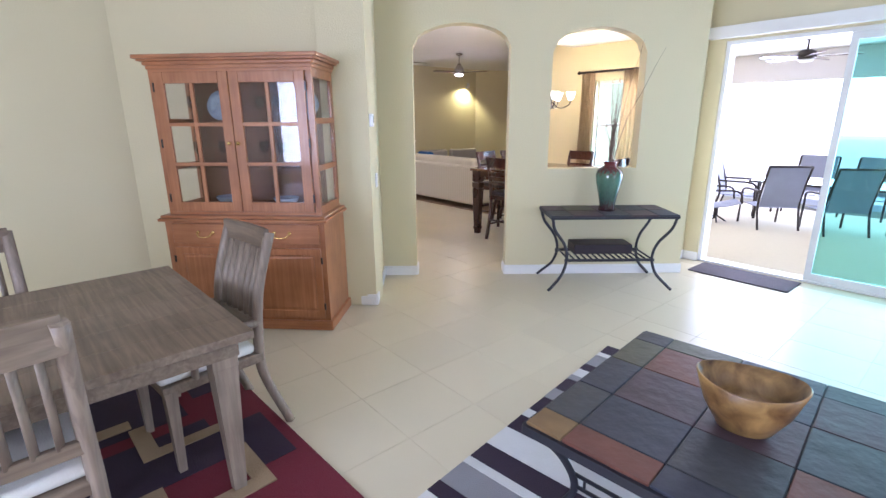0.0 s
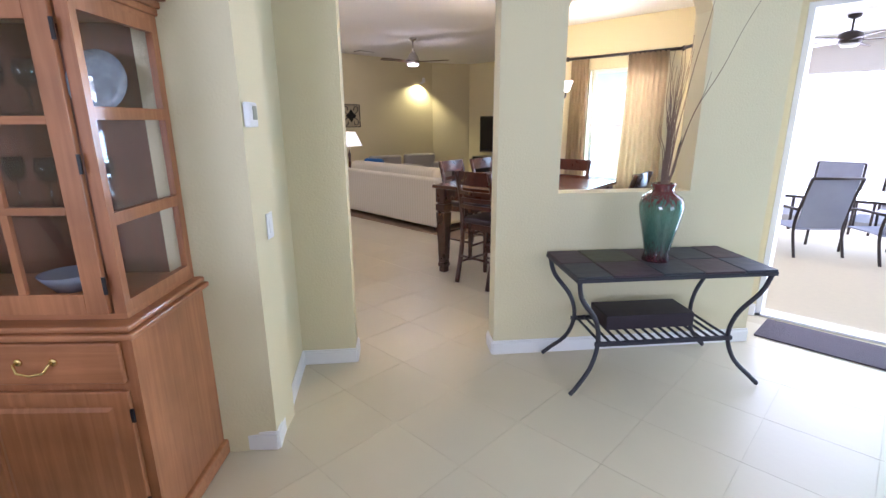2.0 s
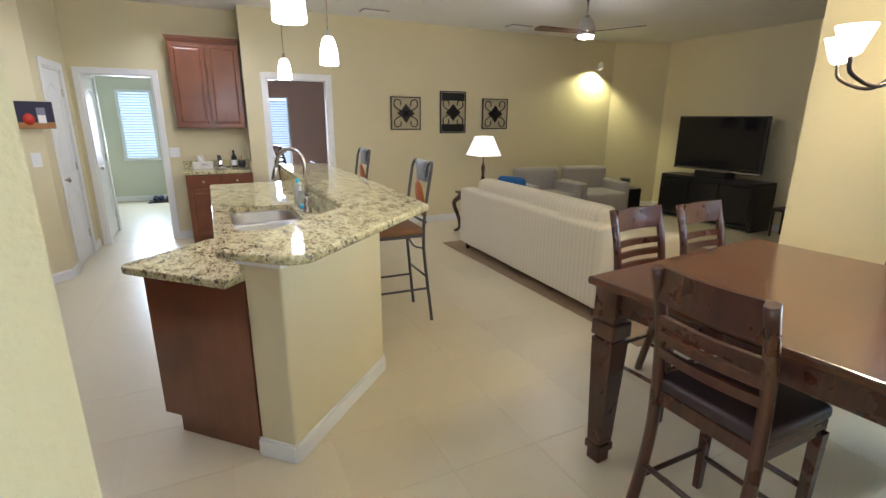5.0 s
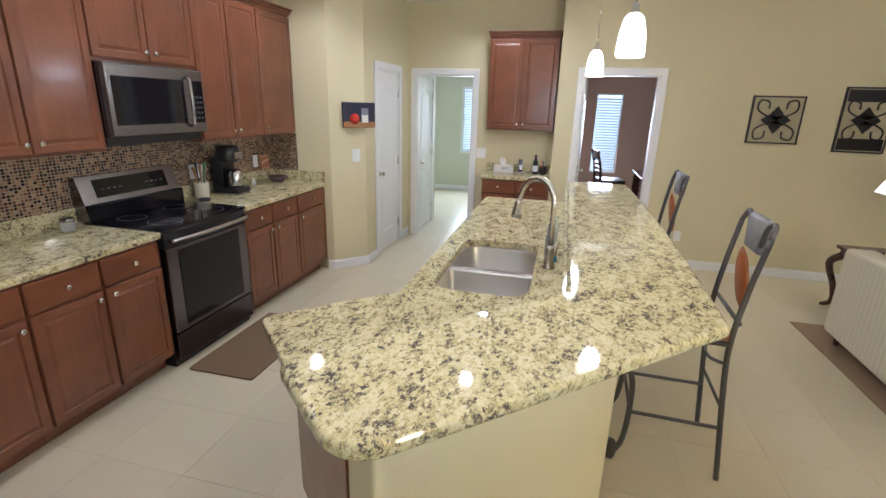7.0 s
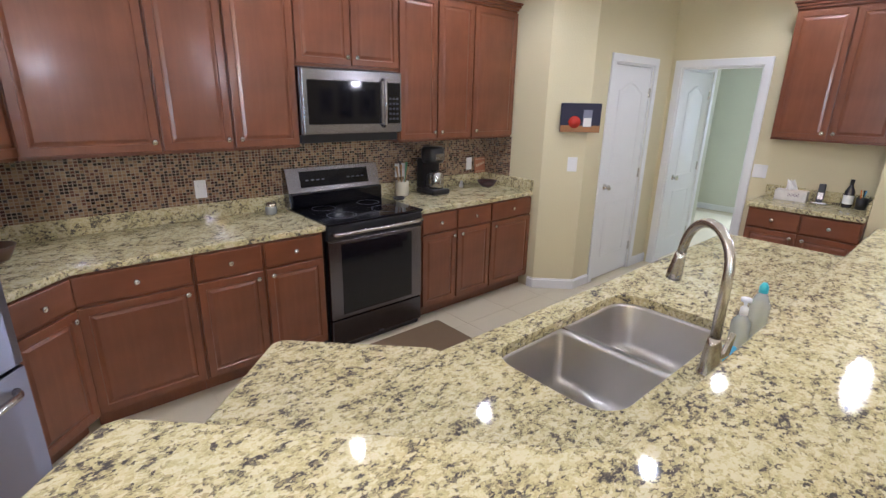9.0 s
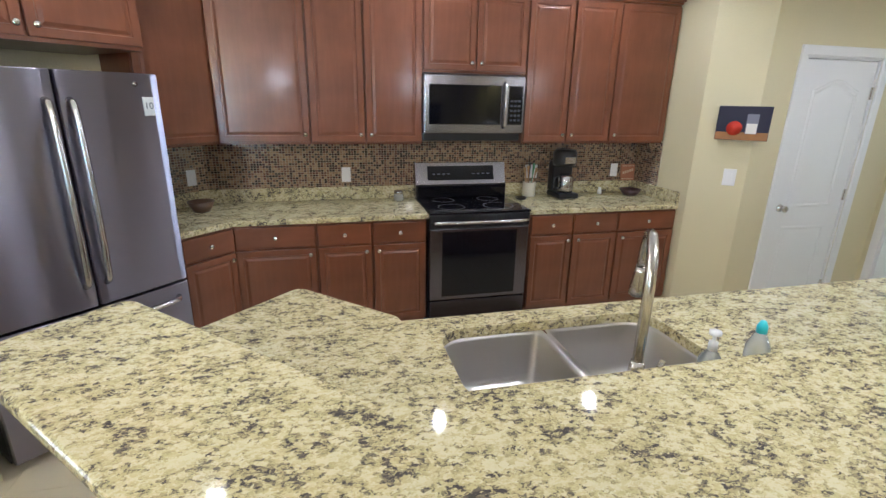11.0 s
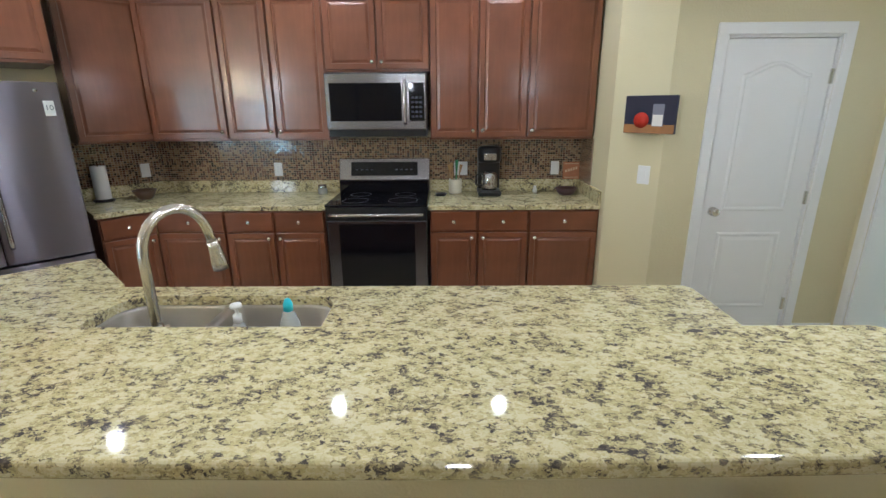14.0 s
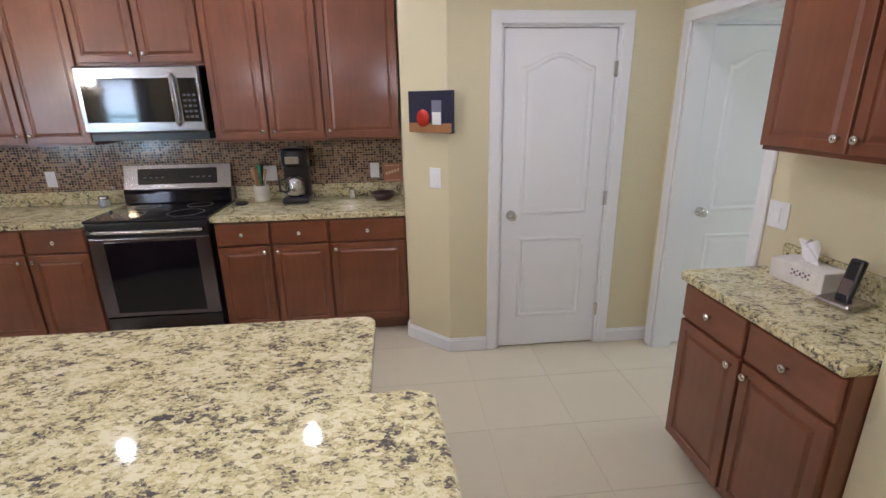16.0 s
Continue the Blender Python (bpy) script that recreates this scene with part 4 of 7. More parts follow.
km = thing("kitchen_mat", "brown rubber-backed floor mat before the stove", "mat")
part("pad", prism(rounded([(-5.03, 2.09), (-4.13, 2.09), (-4.13, 2.56), (-5.03, 2.56)], 0.02), 0, 0.012, 0.004), mat("brown_mat", (0.19, 0.125, 0.068), 0.8, bump=0.4, bump_scale=200, scale=40), km)

# picture and niche
pc = thing("picture", "small still life of a red tomato and a milk glass", "picture", pose(-6.374, 2.328, 1.565, 0, 0, 135))
part("canvas", box(-0.165, -0.028, -0.118, 0.165, 0, 0.118, bevel=0.003), mat("dark_blue_paint", (0.012, 0.012, 0.035), 0.6), pc)
part("painted_table", box(-0.163, -0.0295, -0.116, 0.163, -0.028, -0.062), mat("ochre_paint", (0.33, 0.15, 0.05), 0.6, scale=20, var=0.3), pc)
part("painted_tomato", lathe([(0, -0.0025), (0.046, -0.0022), (0.05, 0), (0, 0.0)], 28, m=pose(-0.05, -0.0298, -0.035, 90)), mat("red_paint", (0.55, 0.03, 0.012), 0.5, scale=18, var=0.35), pc)
part("painted_glass", box(0.02, -0.0312, -0.072, 0.092, -0.0297, 0.065), mat("glass_paint", (0.20, 0.20, 0.26), 0.5), pc)
part("painted_milk", box(0.024, -0.0325, -0.070, 0.088, -0.031, 0.0), mat("milk_paint", (0.75, 0.73, 0.7), 0.6), pc)

wall_cabinet(pose(-7.625, 3.40, 0, 0, 0, 90), 0.775, 1.42, 2.42, (True, False), depth=0.322, label="cherry-stained wall cabinet over the desk counter")
base_cabinet(pose(-7.385, 3.42, 0, 0, 0, 90), 0.765, True, depth=0.56, doors=2, label="cherry-stained two-door base cabinet beside the hall")
wt3 = thing("desk_worktop", "granite counter holding a tissue box and phone", "countertop")
part("slab", prism(rounded([(-7.829, 3.395), (-7.345, 3.395), (-7.345, 4.188), (-7.829, 4.188)], [0, 0.03, 0, 0], 5), 0.876, 0.914, 0.007), GRANITE, wt3)
u3 = box(-7.828, 3.40, 0.914, -7.808, 4.186, 1.015, bevel=0.004)
box(-7.808, 4.166, 0.914, -7.46, 4.186, 1.015, bevel=0.004, bm=u3)
part("upstand", u3, GRANITE, wt3)
tb = thing("tissue_box", "floral white tissue box with a tissue pulled up", "tissue box", pose(-7.735, 3.62, 0.914, 0, 0, 95))
part("box", box(-0.115, -0.06, 0, 0.115, 0.06, 0.085, bevel=0.004), mat("printed_card", (0.68, 0.65, 0.60), 0.7, scale=24, var=0.22), tb)
for i in range(14):
    part("printed_leaf", box(-0.02 + 0.012 * (i % 7), -0.0612, 0.04 + 0.012 * (i // 7) + 0.006 * (i % 2), -0.012 + 0.012 * (i % 7), -0.0602, 0.046 + 0.012 * (i // 7) + 0.006 * (i % 2)), mat("plum_print", (0.16, 0.08, 0.14), 0.7) if i == 0 else bpy.data.materials["plum_print"], tb)
ts = bmesh.new()
prev = None
for k in range(7):
    z = 0.085 + 0.085 * k / 6
    row = [ts.verts.new((-0.05 + 0.1 * j / 8 * (1 - 0.45 * k / 6), 0.018 * math.sin(j * 1.3 + k * 0.7) * (0.4 + k / 6), z + 0.01 * math.sin(j * 2.1))) for j in range(9)]
    if prev:
        for j in range(8):
            ts.faces.new((prev[j], prev[j + 1], row[j + 1], row[j])).smooth = True
    prev = row
part("tissue", ts, mat("tissue_paper", (0.82, 0.8, 0.78), 0.9), tb)
ph = thing("cordless_phone", "black and silver cordless phone in its charger", "phone", pose(-7.68, 3.83, 0.914, 0, 0, 100))
part("charger", box(-0.06, -0.055, 0, 0.06, 0.055, 0.03, bevel=0.012), STEEL, ph)
part("handset", box(-0.025, -0.012, 0.0, 0.025, 0.016, 0.15, bevel=0.01, m=pose(0, 0, 0.025, -15)), BLACK, ph)
part("keypad", box(-0.018, -0.0135, 0.02, 0.018, -0.0115, 0.075, m=pose(0, 0, 0.025, -15)), STEEL, ph)
wb = bottle("wine_bottle", "dark glass bottle with a pale label", -7.75, 4.00, 0.914, [(0, 0), (0.032, 0), (0.034, 0.01), (0.034, 0.13), (0.012, 0.18), (0.012, 0.22), (0, 0.22)], mat("bottle_glass", (0.02, 0.02, 0.03), 0.08), [(0.0125, 0.19), (0.014, 0.19), (0.014, 0.225), (0, 0.226)], BLACK)
part("paper_label", lathe([(0.0345, 0.03), (0.0345, 0.10)], 18), WHITEP, wb)
pb = thing("pen_holder", "black mesh pen holder with orange pens", "pen holder", pose(-7.74, 4.09, 0.914))
part("cup", lathe([(0, 0), (0.036, 0), (0.04, 0.09), (0.037, 0.09), (0.033, 0.005), (0, 0.005)], 16), BLACK, pb)
for i in range(4):
    part("pen", cyl(0.004, 0.004, 0.15, 8, m=pose(0.01 * math.cos(i * 1.7), 0.01 * math.sin(i * 1.7), 0.005, 8 * math.cos(i), 8 * math.sin(i))), (mat("orange_plastic", (0.7, 0.2, 0.03), 0.4), BLACK, STEEL, BLUEP)[i], pb)


# doors
def panel_door(name, m, w, h, label, knob_side):
    """A two-panel door with an arched upper panel; x from 0 to w, face towards -y."""
    d = thing(name, label, "door", m)
    bm = box(0, 0, 0.008, w, 0.035, h, bevel=0.003)
    part("leaf", bm, WHITE, d)
    mx, n = 0.115, 14
    for y, sg_ in ((0.0, -1), (0.035, 1)):
        for z0, z1, arch in ((0.22, 0.78, 0), (0.93, h - 0.13, 0.075)):
            def outline(i):
                x0, x1 = mx + i, w - mx - i
                pts = [(x0, z0 + i), (x1, z0 + i)]
                top = z1 - i
                if arch:
                    pts += [(x1 + (x0 - x1) * k / n, top - arch + arch * (math.sin(math.pi * k / n) ** 1.6)) for k in range(n + 1)]
                else:
                    pts += [(x1, top), (x0, top)]
                return pts
            tmp = bmesh.new()
            loops = [[tmp.verts.new((x, y + sg_ * dy, z)) for x, z in outline(i)] for i, dy in ((0, 0.0005), (0.008, 0.007), (0.018, 0.008), (0.030, 0.0008), (0.055, 0.005))]
            k = len(loops[0])
            for p, q in zip(loops, loops[1:]):
                for j in range(k):
                    tmp.faces.new((p[j], p[(j + 1) % k], q[(j + 1) % k], q[j]))
            tmp.faces.new(loops[-1])
            bmesh.ops.recalc_face_normals(tmp, faces=tmp.faces[:])
            part("panel_moulding", tmp, WHITE, d)
    kx = 0.062 if knob_side == 'left' else w - 0.062
    for y, r in ((0.0, 90), (0.035, -90)):
        part("door_knob", lathe([(0, 0), (0.030, 0), (0.030, 0.006), (0.012, 0.010), (0.010, 0.026), (0.024, 0.038), (0.028, 0.050), (0.020, 0.060), (0, 0.063)], 20, m=pose(kx, y, 0.93, r)), NICKEL, d, "round brushed nickel knob")
    hx = w + 0.004 if knob_side == 'left' else -0.004
    for z in (0.25, 1.02, 1.79):
        part("hinge", box(hx - 0.012, -0.012, z - 0.045, hx + 0.012, 0.004, z + 0.045, bevel=0.003), NICKEL, d)
    return d


panel_door("door_pantry", pose(-6.792, 2.348, 0, 0, 0, 180), 0.666, 2.012, "white two-panel closed pantry door with an arched top panel", 'left')
panel_door("door_closet", pose(-7.990, 2.448, 0, 0, 0, 180), 0.64, 2.012, "white two-panel closed hall closet door", 'left')
panel_door("door_den", pose(-7.58, 4.475, 0, 0, 0, 176), 0.72, 2.012, "white two-panel door standing open into the den", 'right')

# pendants
SHADE = glow("pendant_glass", (1.0, 0.96, 0.88), 6.0)
pend = None
for x, y in ((-2.98, 4.06), (-4.55, 4.58), (-6.12, 4.49)):
    m = pose(x, y, 0)
    if pend:
        copy_thing(pend, m)
    else:
        pend = thing("pendant_lamp", "lit frosted white glass pendant lamp over the bar", "pendant lamp", m, "pendants over the bar")
        part("shade", lathe([(0.0, 2.135), (0.026, 2.13), (0.045, 2.11), (0.062, 2.04), (0.068, 1.965), (0.068, 1.94), (0.063, 1.935), (0.0, 1.95)], 28), SHADE, pend, "glowing frosted glass shade")
        part("cap", lathe([(0.0, 2.18), (0.014, 2.175), (0.018, 2.14), (0.028, 2.13), (0, 2.13)], 18), NICKEL, pend)
        part("rod", cyl(0.004, 0.004, H - 2.17, 8, m=pose(0, 0, 2.17)), NICKEL, pend)
        part("canopy", lathe([(0, H - 0.03), (0.02, H - 0.03), (0.055, H - 0.012), (0.06, H), (0, H)], 24), NICKEL, pend)
    point("pendant_bulb", (x, y, 1.88), 10.0, size=0.05)

# recessed ceiling lights
CAN = glow("can_lens", (1.0, 0.96, 0.90), 6.0)
can = None
for x, y in ((-4.18, 2.25), (-5.46, 2.25), (-5.58, 3.66), (-7.05, 3.57), (-2.66, 2.68)):
    if can:
        copy_thing(can, pose(x, y, H))
    else:
        can = thing("recessed_light", "lit recessed ceiling light with a white ring", "ceiling light", pose(x, y, H), "recessed ceiling lights")
        part("ring", lathe([(0.062, 0.0), (0.062, -0.004), (0.085, -0.006), (0.092, 0.0)], 30), WHITE, can)
        part("lens", lathe([(0, -0.003), (0.050, -0.002)], 30), CAN, can)
        part("baffle", lathe([(0.050, -0.002), (0.062, -0.001)], 30), WHITE, can)
    la = new("recessed_lamp", bpy.data.lights.new("recessed_lamp", 'SPOT'))
    la.data.energy, la.data.color, la.data.spot_size, la.data.spot_blend, la.data.shadow_soft_size = 25, (1.0, 0.97, 0.93), radians(150), 0.6, 0.035
    la.matrix_world = look((x, y, H - 0.03), (x, y, 0))

# ---- more materials ----
def slate(name, color):
    return mat(name, [c * 0.72 for c in color], 0.52, scale=9, var=0.38, bump=0.6, bump_scale=14, spec=0.35)


SLATES = [slate("slate_grey", (0.058, 0.064, 0.078)), slate("slate_blue", (0.048, 0.054, 0.082)), slate("slate_rust", (0.18, 0.07, 0.05)), slate("slate_plum", (0.085, 0.055, 0.07)), slate("slate_olive", (0.11, 0.11, 0.075)), slate("slate_gold", (0.26, 0.16, 0.07))]
SOFA = mat("cream_stripe", (0.62, 0.56, 0.43), 0.9, bump=0.3, bump_scale=250)
_n, _l = SOFA.node_tree.nodes, SOFA.node_tree.links
_tc, _wv = _n.new("ShaderNodeTexCoord"), _n.new("ShaderNodeTexWave")
_wv.inputs["Scale"].default_value, _wv.inputs["Distortion"].default_value = 6.0, 0.3
_l.new(_tc.outputs["Object"], _wv.inputs["Vector"])
_l.new(ramp(SOFA, [(0.15, (0.60, 0.545, 0.415)), (0.5, (0.63, 0.575, 0.45)), (0.85, (0.645, 0.59, 0.475))], _wv.outputs["Fac"]), _n["Principled BSDF"].inputs["Base Color"])
GREYFAB = mat("grey_fabric", (0.36, 0.34, 0.32), 0.9, bump=0.4, bump_scale=200)
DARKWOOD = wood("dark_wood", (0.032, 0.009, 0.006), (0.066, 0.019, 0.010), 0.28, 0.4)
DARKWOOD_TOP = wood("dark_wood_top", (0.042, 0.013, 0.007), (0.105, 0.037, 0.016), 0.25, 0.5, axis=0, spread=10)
GREYWOOD = wood("driftwood", (0.13, 0.092, 0.062), (0.225, 0.168, 0.118), 0.55, 0.1, axis=0, spread=16)
GREYWOOD_V = wood("driftwood_upright", (0.17, 0.128, 0.095), (0.27, 0.21, 0.157), 0.55, 0.1, axis=2, spread=16)
CUSHION = mat("white_cushion", (0.66, 0.64, 0.60), 0.9, bump=0.3, bump_scale=180)
CURTAIN = mat("tan_curtain", (0.44, 0.345, 0.22), 0.9, bump=0.3, bump_scale=220)
FRAME = mat("white_frame", (0.74, 0.76, 0.77), 0.4)
# Glow put into the window panes to stand for daylight.
PANE_GLOW = glow("daylight_pane_glow", (0.70, 0.86, 1.0), 1.15)
PURPLE = mat("dark_purple_yarn", (0.025, 0.012, 0.03), 0.95, bump=0.6, bump_scale=160)
GREYY = mat("grey_yarn", (0.25, 0.245, 0.27), 0.95, bump=0.6, bump_scale=160)
WHITEY = mat("white_yarn", (0.62, 0.62, 0.62), 0.95, bump=0.6, bump_scale=160)
REDY = mat("red_yarn", (0.13, 0.008, 0.02), 0.95, bump=0.7, bump_scale=140)
TANY = mat("tan_yarn", (0.30, 0.21, 0.12), 0.95, bump=0.7, bump_scale=140)


def cushion(x0, y0, z0, x1, y1, z1, r=0.05, puff=0.0):
    bm = box(x0, y0, z0, x1, y1, z1, bevel=r, seg=4)
    c = Vector(((x0 + x1) / 2, (y0 + y1) / 2, (z0 + z1) / 2))
    if puff:
        for v in bm.verts:
            dx, dy = (v.co.x - c.x) / (x1 - x0) * 2, (v.co.y - c.y) / (y1 - y0) * 2
            v.co.z += (1 if v.co.z > c.z else -0.3) * puff * max(0, 1 - dx * dx) * max(0, 1 - dy * dy)
    for f in bm.faces:
        f.smooth = True
    return bm


# ---- hutch ----
hu = thing("china_cabinet", "golden oak china cabinet with glass doors above drawers", "cabinet", pose(*uv(-0.18, 1.97), 0, 0, 0, 45))
HW, HDp = 1.21, 0.525
bmh = box(0, 0.02, 0.07, HW, HDp, 0.84)
part("base_body", bmh, OAK, hu)
part("plinth", box(-0.02, -0.005, 0, HW + 0.02, HDp, 0.075, bevel=0.008), OAK_H, hu)
tp = box(-0.03, -0.02, 0.84, HW + 0.03, HDp, 0.862, bevel=0.006)
box(-0.015, -0.005, 0.862, HW + 0.015, HDp, 0.885, bevel=0.008, bm=tp)
part("waist_moulding", tp, OAK_H, hu)
for x0 in (0.06, 0.64):
    dd = part("drawer", slab_front(0.535, 0.15), OAK_H, hu)
    dd.location = (x0, -0.0, 0.675)
    part("bail_handle", tube([(0.20, -0.004, 0.085), (0.20, -0.022, 0.085), (0.215, -0.03, 0.06), (0.2575, -0.032, 0.052), (0.30, -0.03, 0.06), (0.315, -0.022, 0.085), (0.315, -0.004, 0.085)], 0.005, 8), mat("brass", (0.75, 0.55, 0.22), 0.25, 1.0), dd, "polished brass bail handle")
    for kx in (0.20, 0.315):
        part("rosette", lathe([(0, 0), (0.014, 0), (0.012, 0.005), (0, 0.007)], 12, m=pose(kx, 0, 0.085, 90)), bpy.data.materials["brass"], dd)
    d2 = part("door", raised_door(0.535, 0.54, rail=0.07), OAK, hu)
    d2.location = (x0, -0.0, 0.105)
    knob(d2, 0.50 if x0 < 0.3 else 0.035, 0, 0.34, 0.015, material=bpy.data.materials["brass"])
    for z in (0.09, 0.45):
        part("hinge", box(-0.012 if x0 < 0.3 else 0.535, -0.004, z - 0.025, 0.0 if x0 < 0.3 else 0.547, 0.003, z + 0.025), BLACK, d2)
# upper part: canted sides, glazed doors
UX0, UX1, UD = 0.025, HW - 0.025, 0.06
BACKG = 0.885
# The shade inside the cabinet is put into the back board's colour.
part("back_panel", box(UX0, HDp - 0.015, BACKG, UX1, HDp, 1.90), wood("shaded_oak", (0.11, 0.040, 0.020), (0.17, 0.066, 0.032), 0.45, 0.1), hu, "oak back board darkened for the shade inside")
part("cabinet_floor", box(UX0, UD, BACKG, UX1, HDp - 0.015, 0.905), OAK_H, hu)
part("cabinet_top", box(UX0, UD, 1.88, UX1, HDp - 0.015, 1.90), OAK_H, hu)
for x in (UX0, UX1 - 0.04):
    s0, s1 = (x, x + 0.025) if x < 0.5 else (x + 0.015, x + 0.04)
    part("front_post", box(x, UD, 0.905, x + 0.04, UD + 0.03, 1.88), OAK, hu)
    part("back_post", box(s0, HDp - 0.055, 0.905, s1, HDp - 0.015, 1.88), OAK, hu)
    for z in (0.905, 1.20, 1.53, 1.84):
        part("side_rail", box(s0, UD + 0.03, z, s1, HDp - 0.055, z + 0.04), OAK, hu)
for x in (UX0 + 0.012, UX1 - 0.016):
    sgl = part("side_glass", box(x, UD + 0.03, 0.94, x + 0.003, HDp - 0.055, 1.86), GLASS, hu)
    sgl.visible_shadow = False
for z in (1.215, 1.545):
    gs = part("shelf", box(UX0 + 0.03, UD + 0.05, z, UX1 - 0.03, HDp - 0.02, z + 0.007), GLASS, hu, "clear glass shelf")
    gs.visible_shadow = False
cr = bmesh.new()
for i, (o, z) in enumerate(((0.0, 1.90), (0.012, 1.925), (0.035, 1.95), (0.055, 1.965))):
    box(UX0 - o - 0.01, UD - o - 0.01, z, UX1 + o + 0.01, HDp, z + 0.026, bevel=0.005, bm=cr)
part("crown_moulding", cr, OAK_H, hu)
for x0 in (UX0 + 0.045, (UX0 + UX1) / 2 + 0.003):
    w, h = (UX1 - UX0) / 2 - 0.048, 0.97
    fb = bmesh.new()
    box(0, 0, 0, 0.07, 0.022, h, bevel=0.003, bm=fb)
    box(w - 0.07, 0, 0, w, 0.022, h, bevel=0.003, bm=fb)
    box(0.07, 0, 0, w - 0.07, 0.022, 0.07, bevel=0.003, bm=fb)
    box(0.07, 0, h - 0.075, w - 0.07, 0.022, h, bevel=0.003, bm=fb)
    gd = part("glazed_door", fb, OAK, hu)
    gd.location = (x0, UD - 0.022, 0.91)
    part("muntin", box(w / 2 - 0.012, 0.002, 0.07, w / 2 + 0.012, 0.018, h - 0.075), OAK, gd)
    for k in (1, 2):
        z = 0.07 + (h - 0.145) * k / 3
        part("muntin", box(0.07, 0.0015, z - 0.012, w - 0.07, 0.0185, z + 0.012), OAK_H, gd)
    for i in range(2):
        for k in range(3):
            pa = part("pane", box(0.07 + (w - 0.14) * i / 2, 0.009, 0.07 + (h - 0.145) * k / 3, 0.07 + (w - 0.14) * (i + 1) / 2, 0.012, 0.07 + (h - 0.145) * (k + 1) / 3), GLASS, gd)
            pa.visible_shadow = False
    knob(gd, w - 0.03 if x0 < 0.3 else 0.03, 0, 0.49, 0.014, material=bpy.data.materials["brass"])
    for z in (0.10, 0.49, 0.87):
        part("hinge", box(-0.010 if x0 < 0.3 else w, -0.003, z - 0.03, 0.0 if x0 < 0.3 else w + 0.010, 0.004, z + 0.03), BLACK, gd)
# dishes inside the cabinet
HUM = pose(*uv(-0.18, 1.97), 0, 0, 0, 45)
WINEG = glass("goblet_glass", (0.86, 0.89, 0.93))
gob = None
for z in (0.906, 1.223, 1.553):
    for i in range(6):
        if z < 1 and i not in (1, 4):
            continue
        m = HUM @ pose(0.17 + i * 0.165, 0.30 + 0.06 * (i % 2), z)
        if z < 1 or (z > 1.5 and i in (1, 5)):
            pl = thing("plate" if z > 1 else "serving_bowl", "blue and white patterned china on the cabinet shelf", "dish", m)
            if z > 1:
                part("disc", lathe([(0, 0), (0.07, 0.0), (0.11, 0.012), (0.112, 0.016), (0.07, 0.006), (0, 0.006)], 28, m=pose(0, 0.06, 0.112, 80)), mat("china_blue", (0.30, 0.36, 0.42), 0.2, scale=28, var=0.6), pl)
            else:
                part("shell", lathe([(0, 0), (0.05, 0), (0.10, 0.07), (0.095, 0.07), (0.045, 0.008), (0, 0.008)], 28), mat("pale_glass", (0.32, 0.36, 0.46), 0.1), pl)
        elif gob:
            copy_thing(gob, m)
        else:
            gob = thing("goblet", "clear glass goblet on a glass shelf", "glass", m, "goblets in the china cabinet")
            part("cup", lathe([(0, 0), (0.032, 0), (0.03, 0.004), (0.004, 0.01), (0.004, 0.08), (0.03, 0.10), (0.036, 0.14), (0.03, 0.18), (0.028, 0.18), (0.033, 0.14), (0.02, 0.102), (0, 0.092)], 16), WINEG, gob)

# ---- dining table, chairs, rug ----
DM = pose(0.05, 1.13, 0, 0, 0, 3)
dt = thing("dining_table", "weathered grey-brown wooden dining table", "table", DM)
for i in range(6):
    part("plank", box(-0.60 + i * 0.2, -1.85, 0.725, -0.402 + i * 0.2, 0, 0.76, bevel=0.002, seg=1), GREYWOOD, dt)
ap = bmesh.new()
for b_ in ((-0.54, -0.07, 0.54, -0.045), (-0.54, -1.805, 0.54, -1.78), (-0.55, -1.80, -0.525, -0.05), (0.525, -1.80, 0.55, -0.05)):
    box(b_[0], b_[1], 0.652, b_[2], b_[3], 0.725, bm=ap)
part("apron", ap, GREYWOOD, dt)
for x in (-0.485, 0.485):
    for y in (-0.10, -1.75):
        lg = bmesh.new()
        box(x - 0.05, y - 0.05, 0.60, x + 0.05, y + 0.05, 0.724, bevel=0.004, bm=lg)
        cyl(0.035, 0.066, 0.60, 4, bm=lg, m=pose(x, y, 0, 0, 0, 45), smooth=False)
        part("leg", lg, GREYWOOD_V, dt)


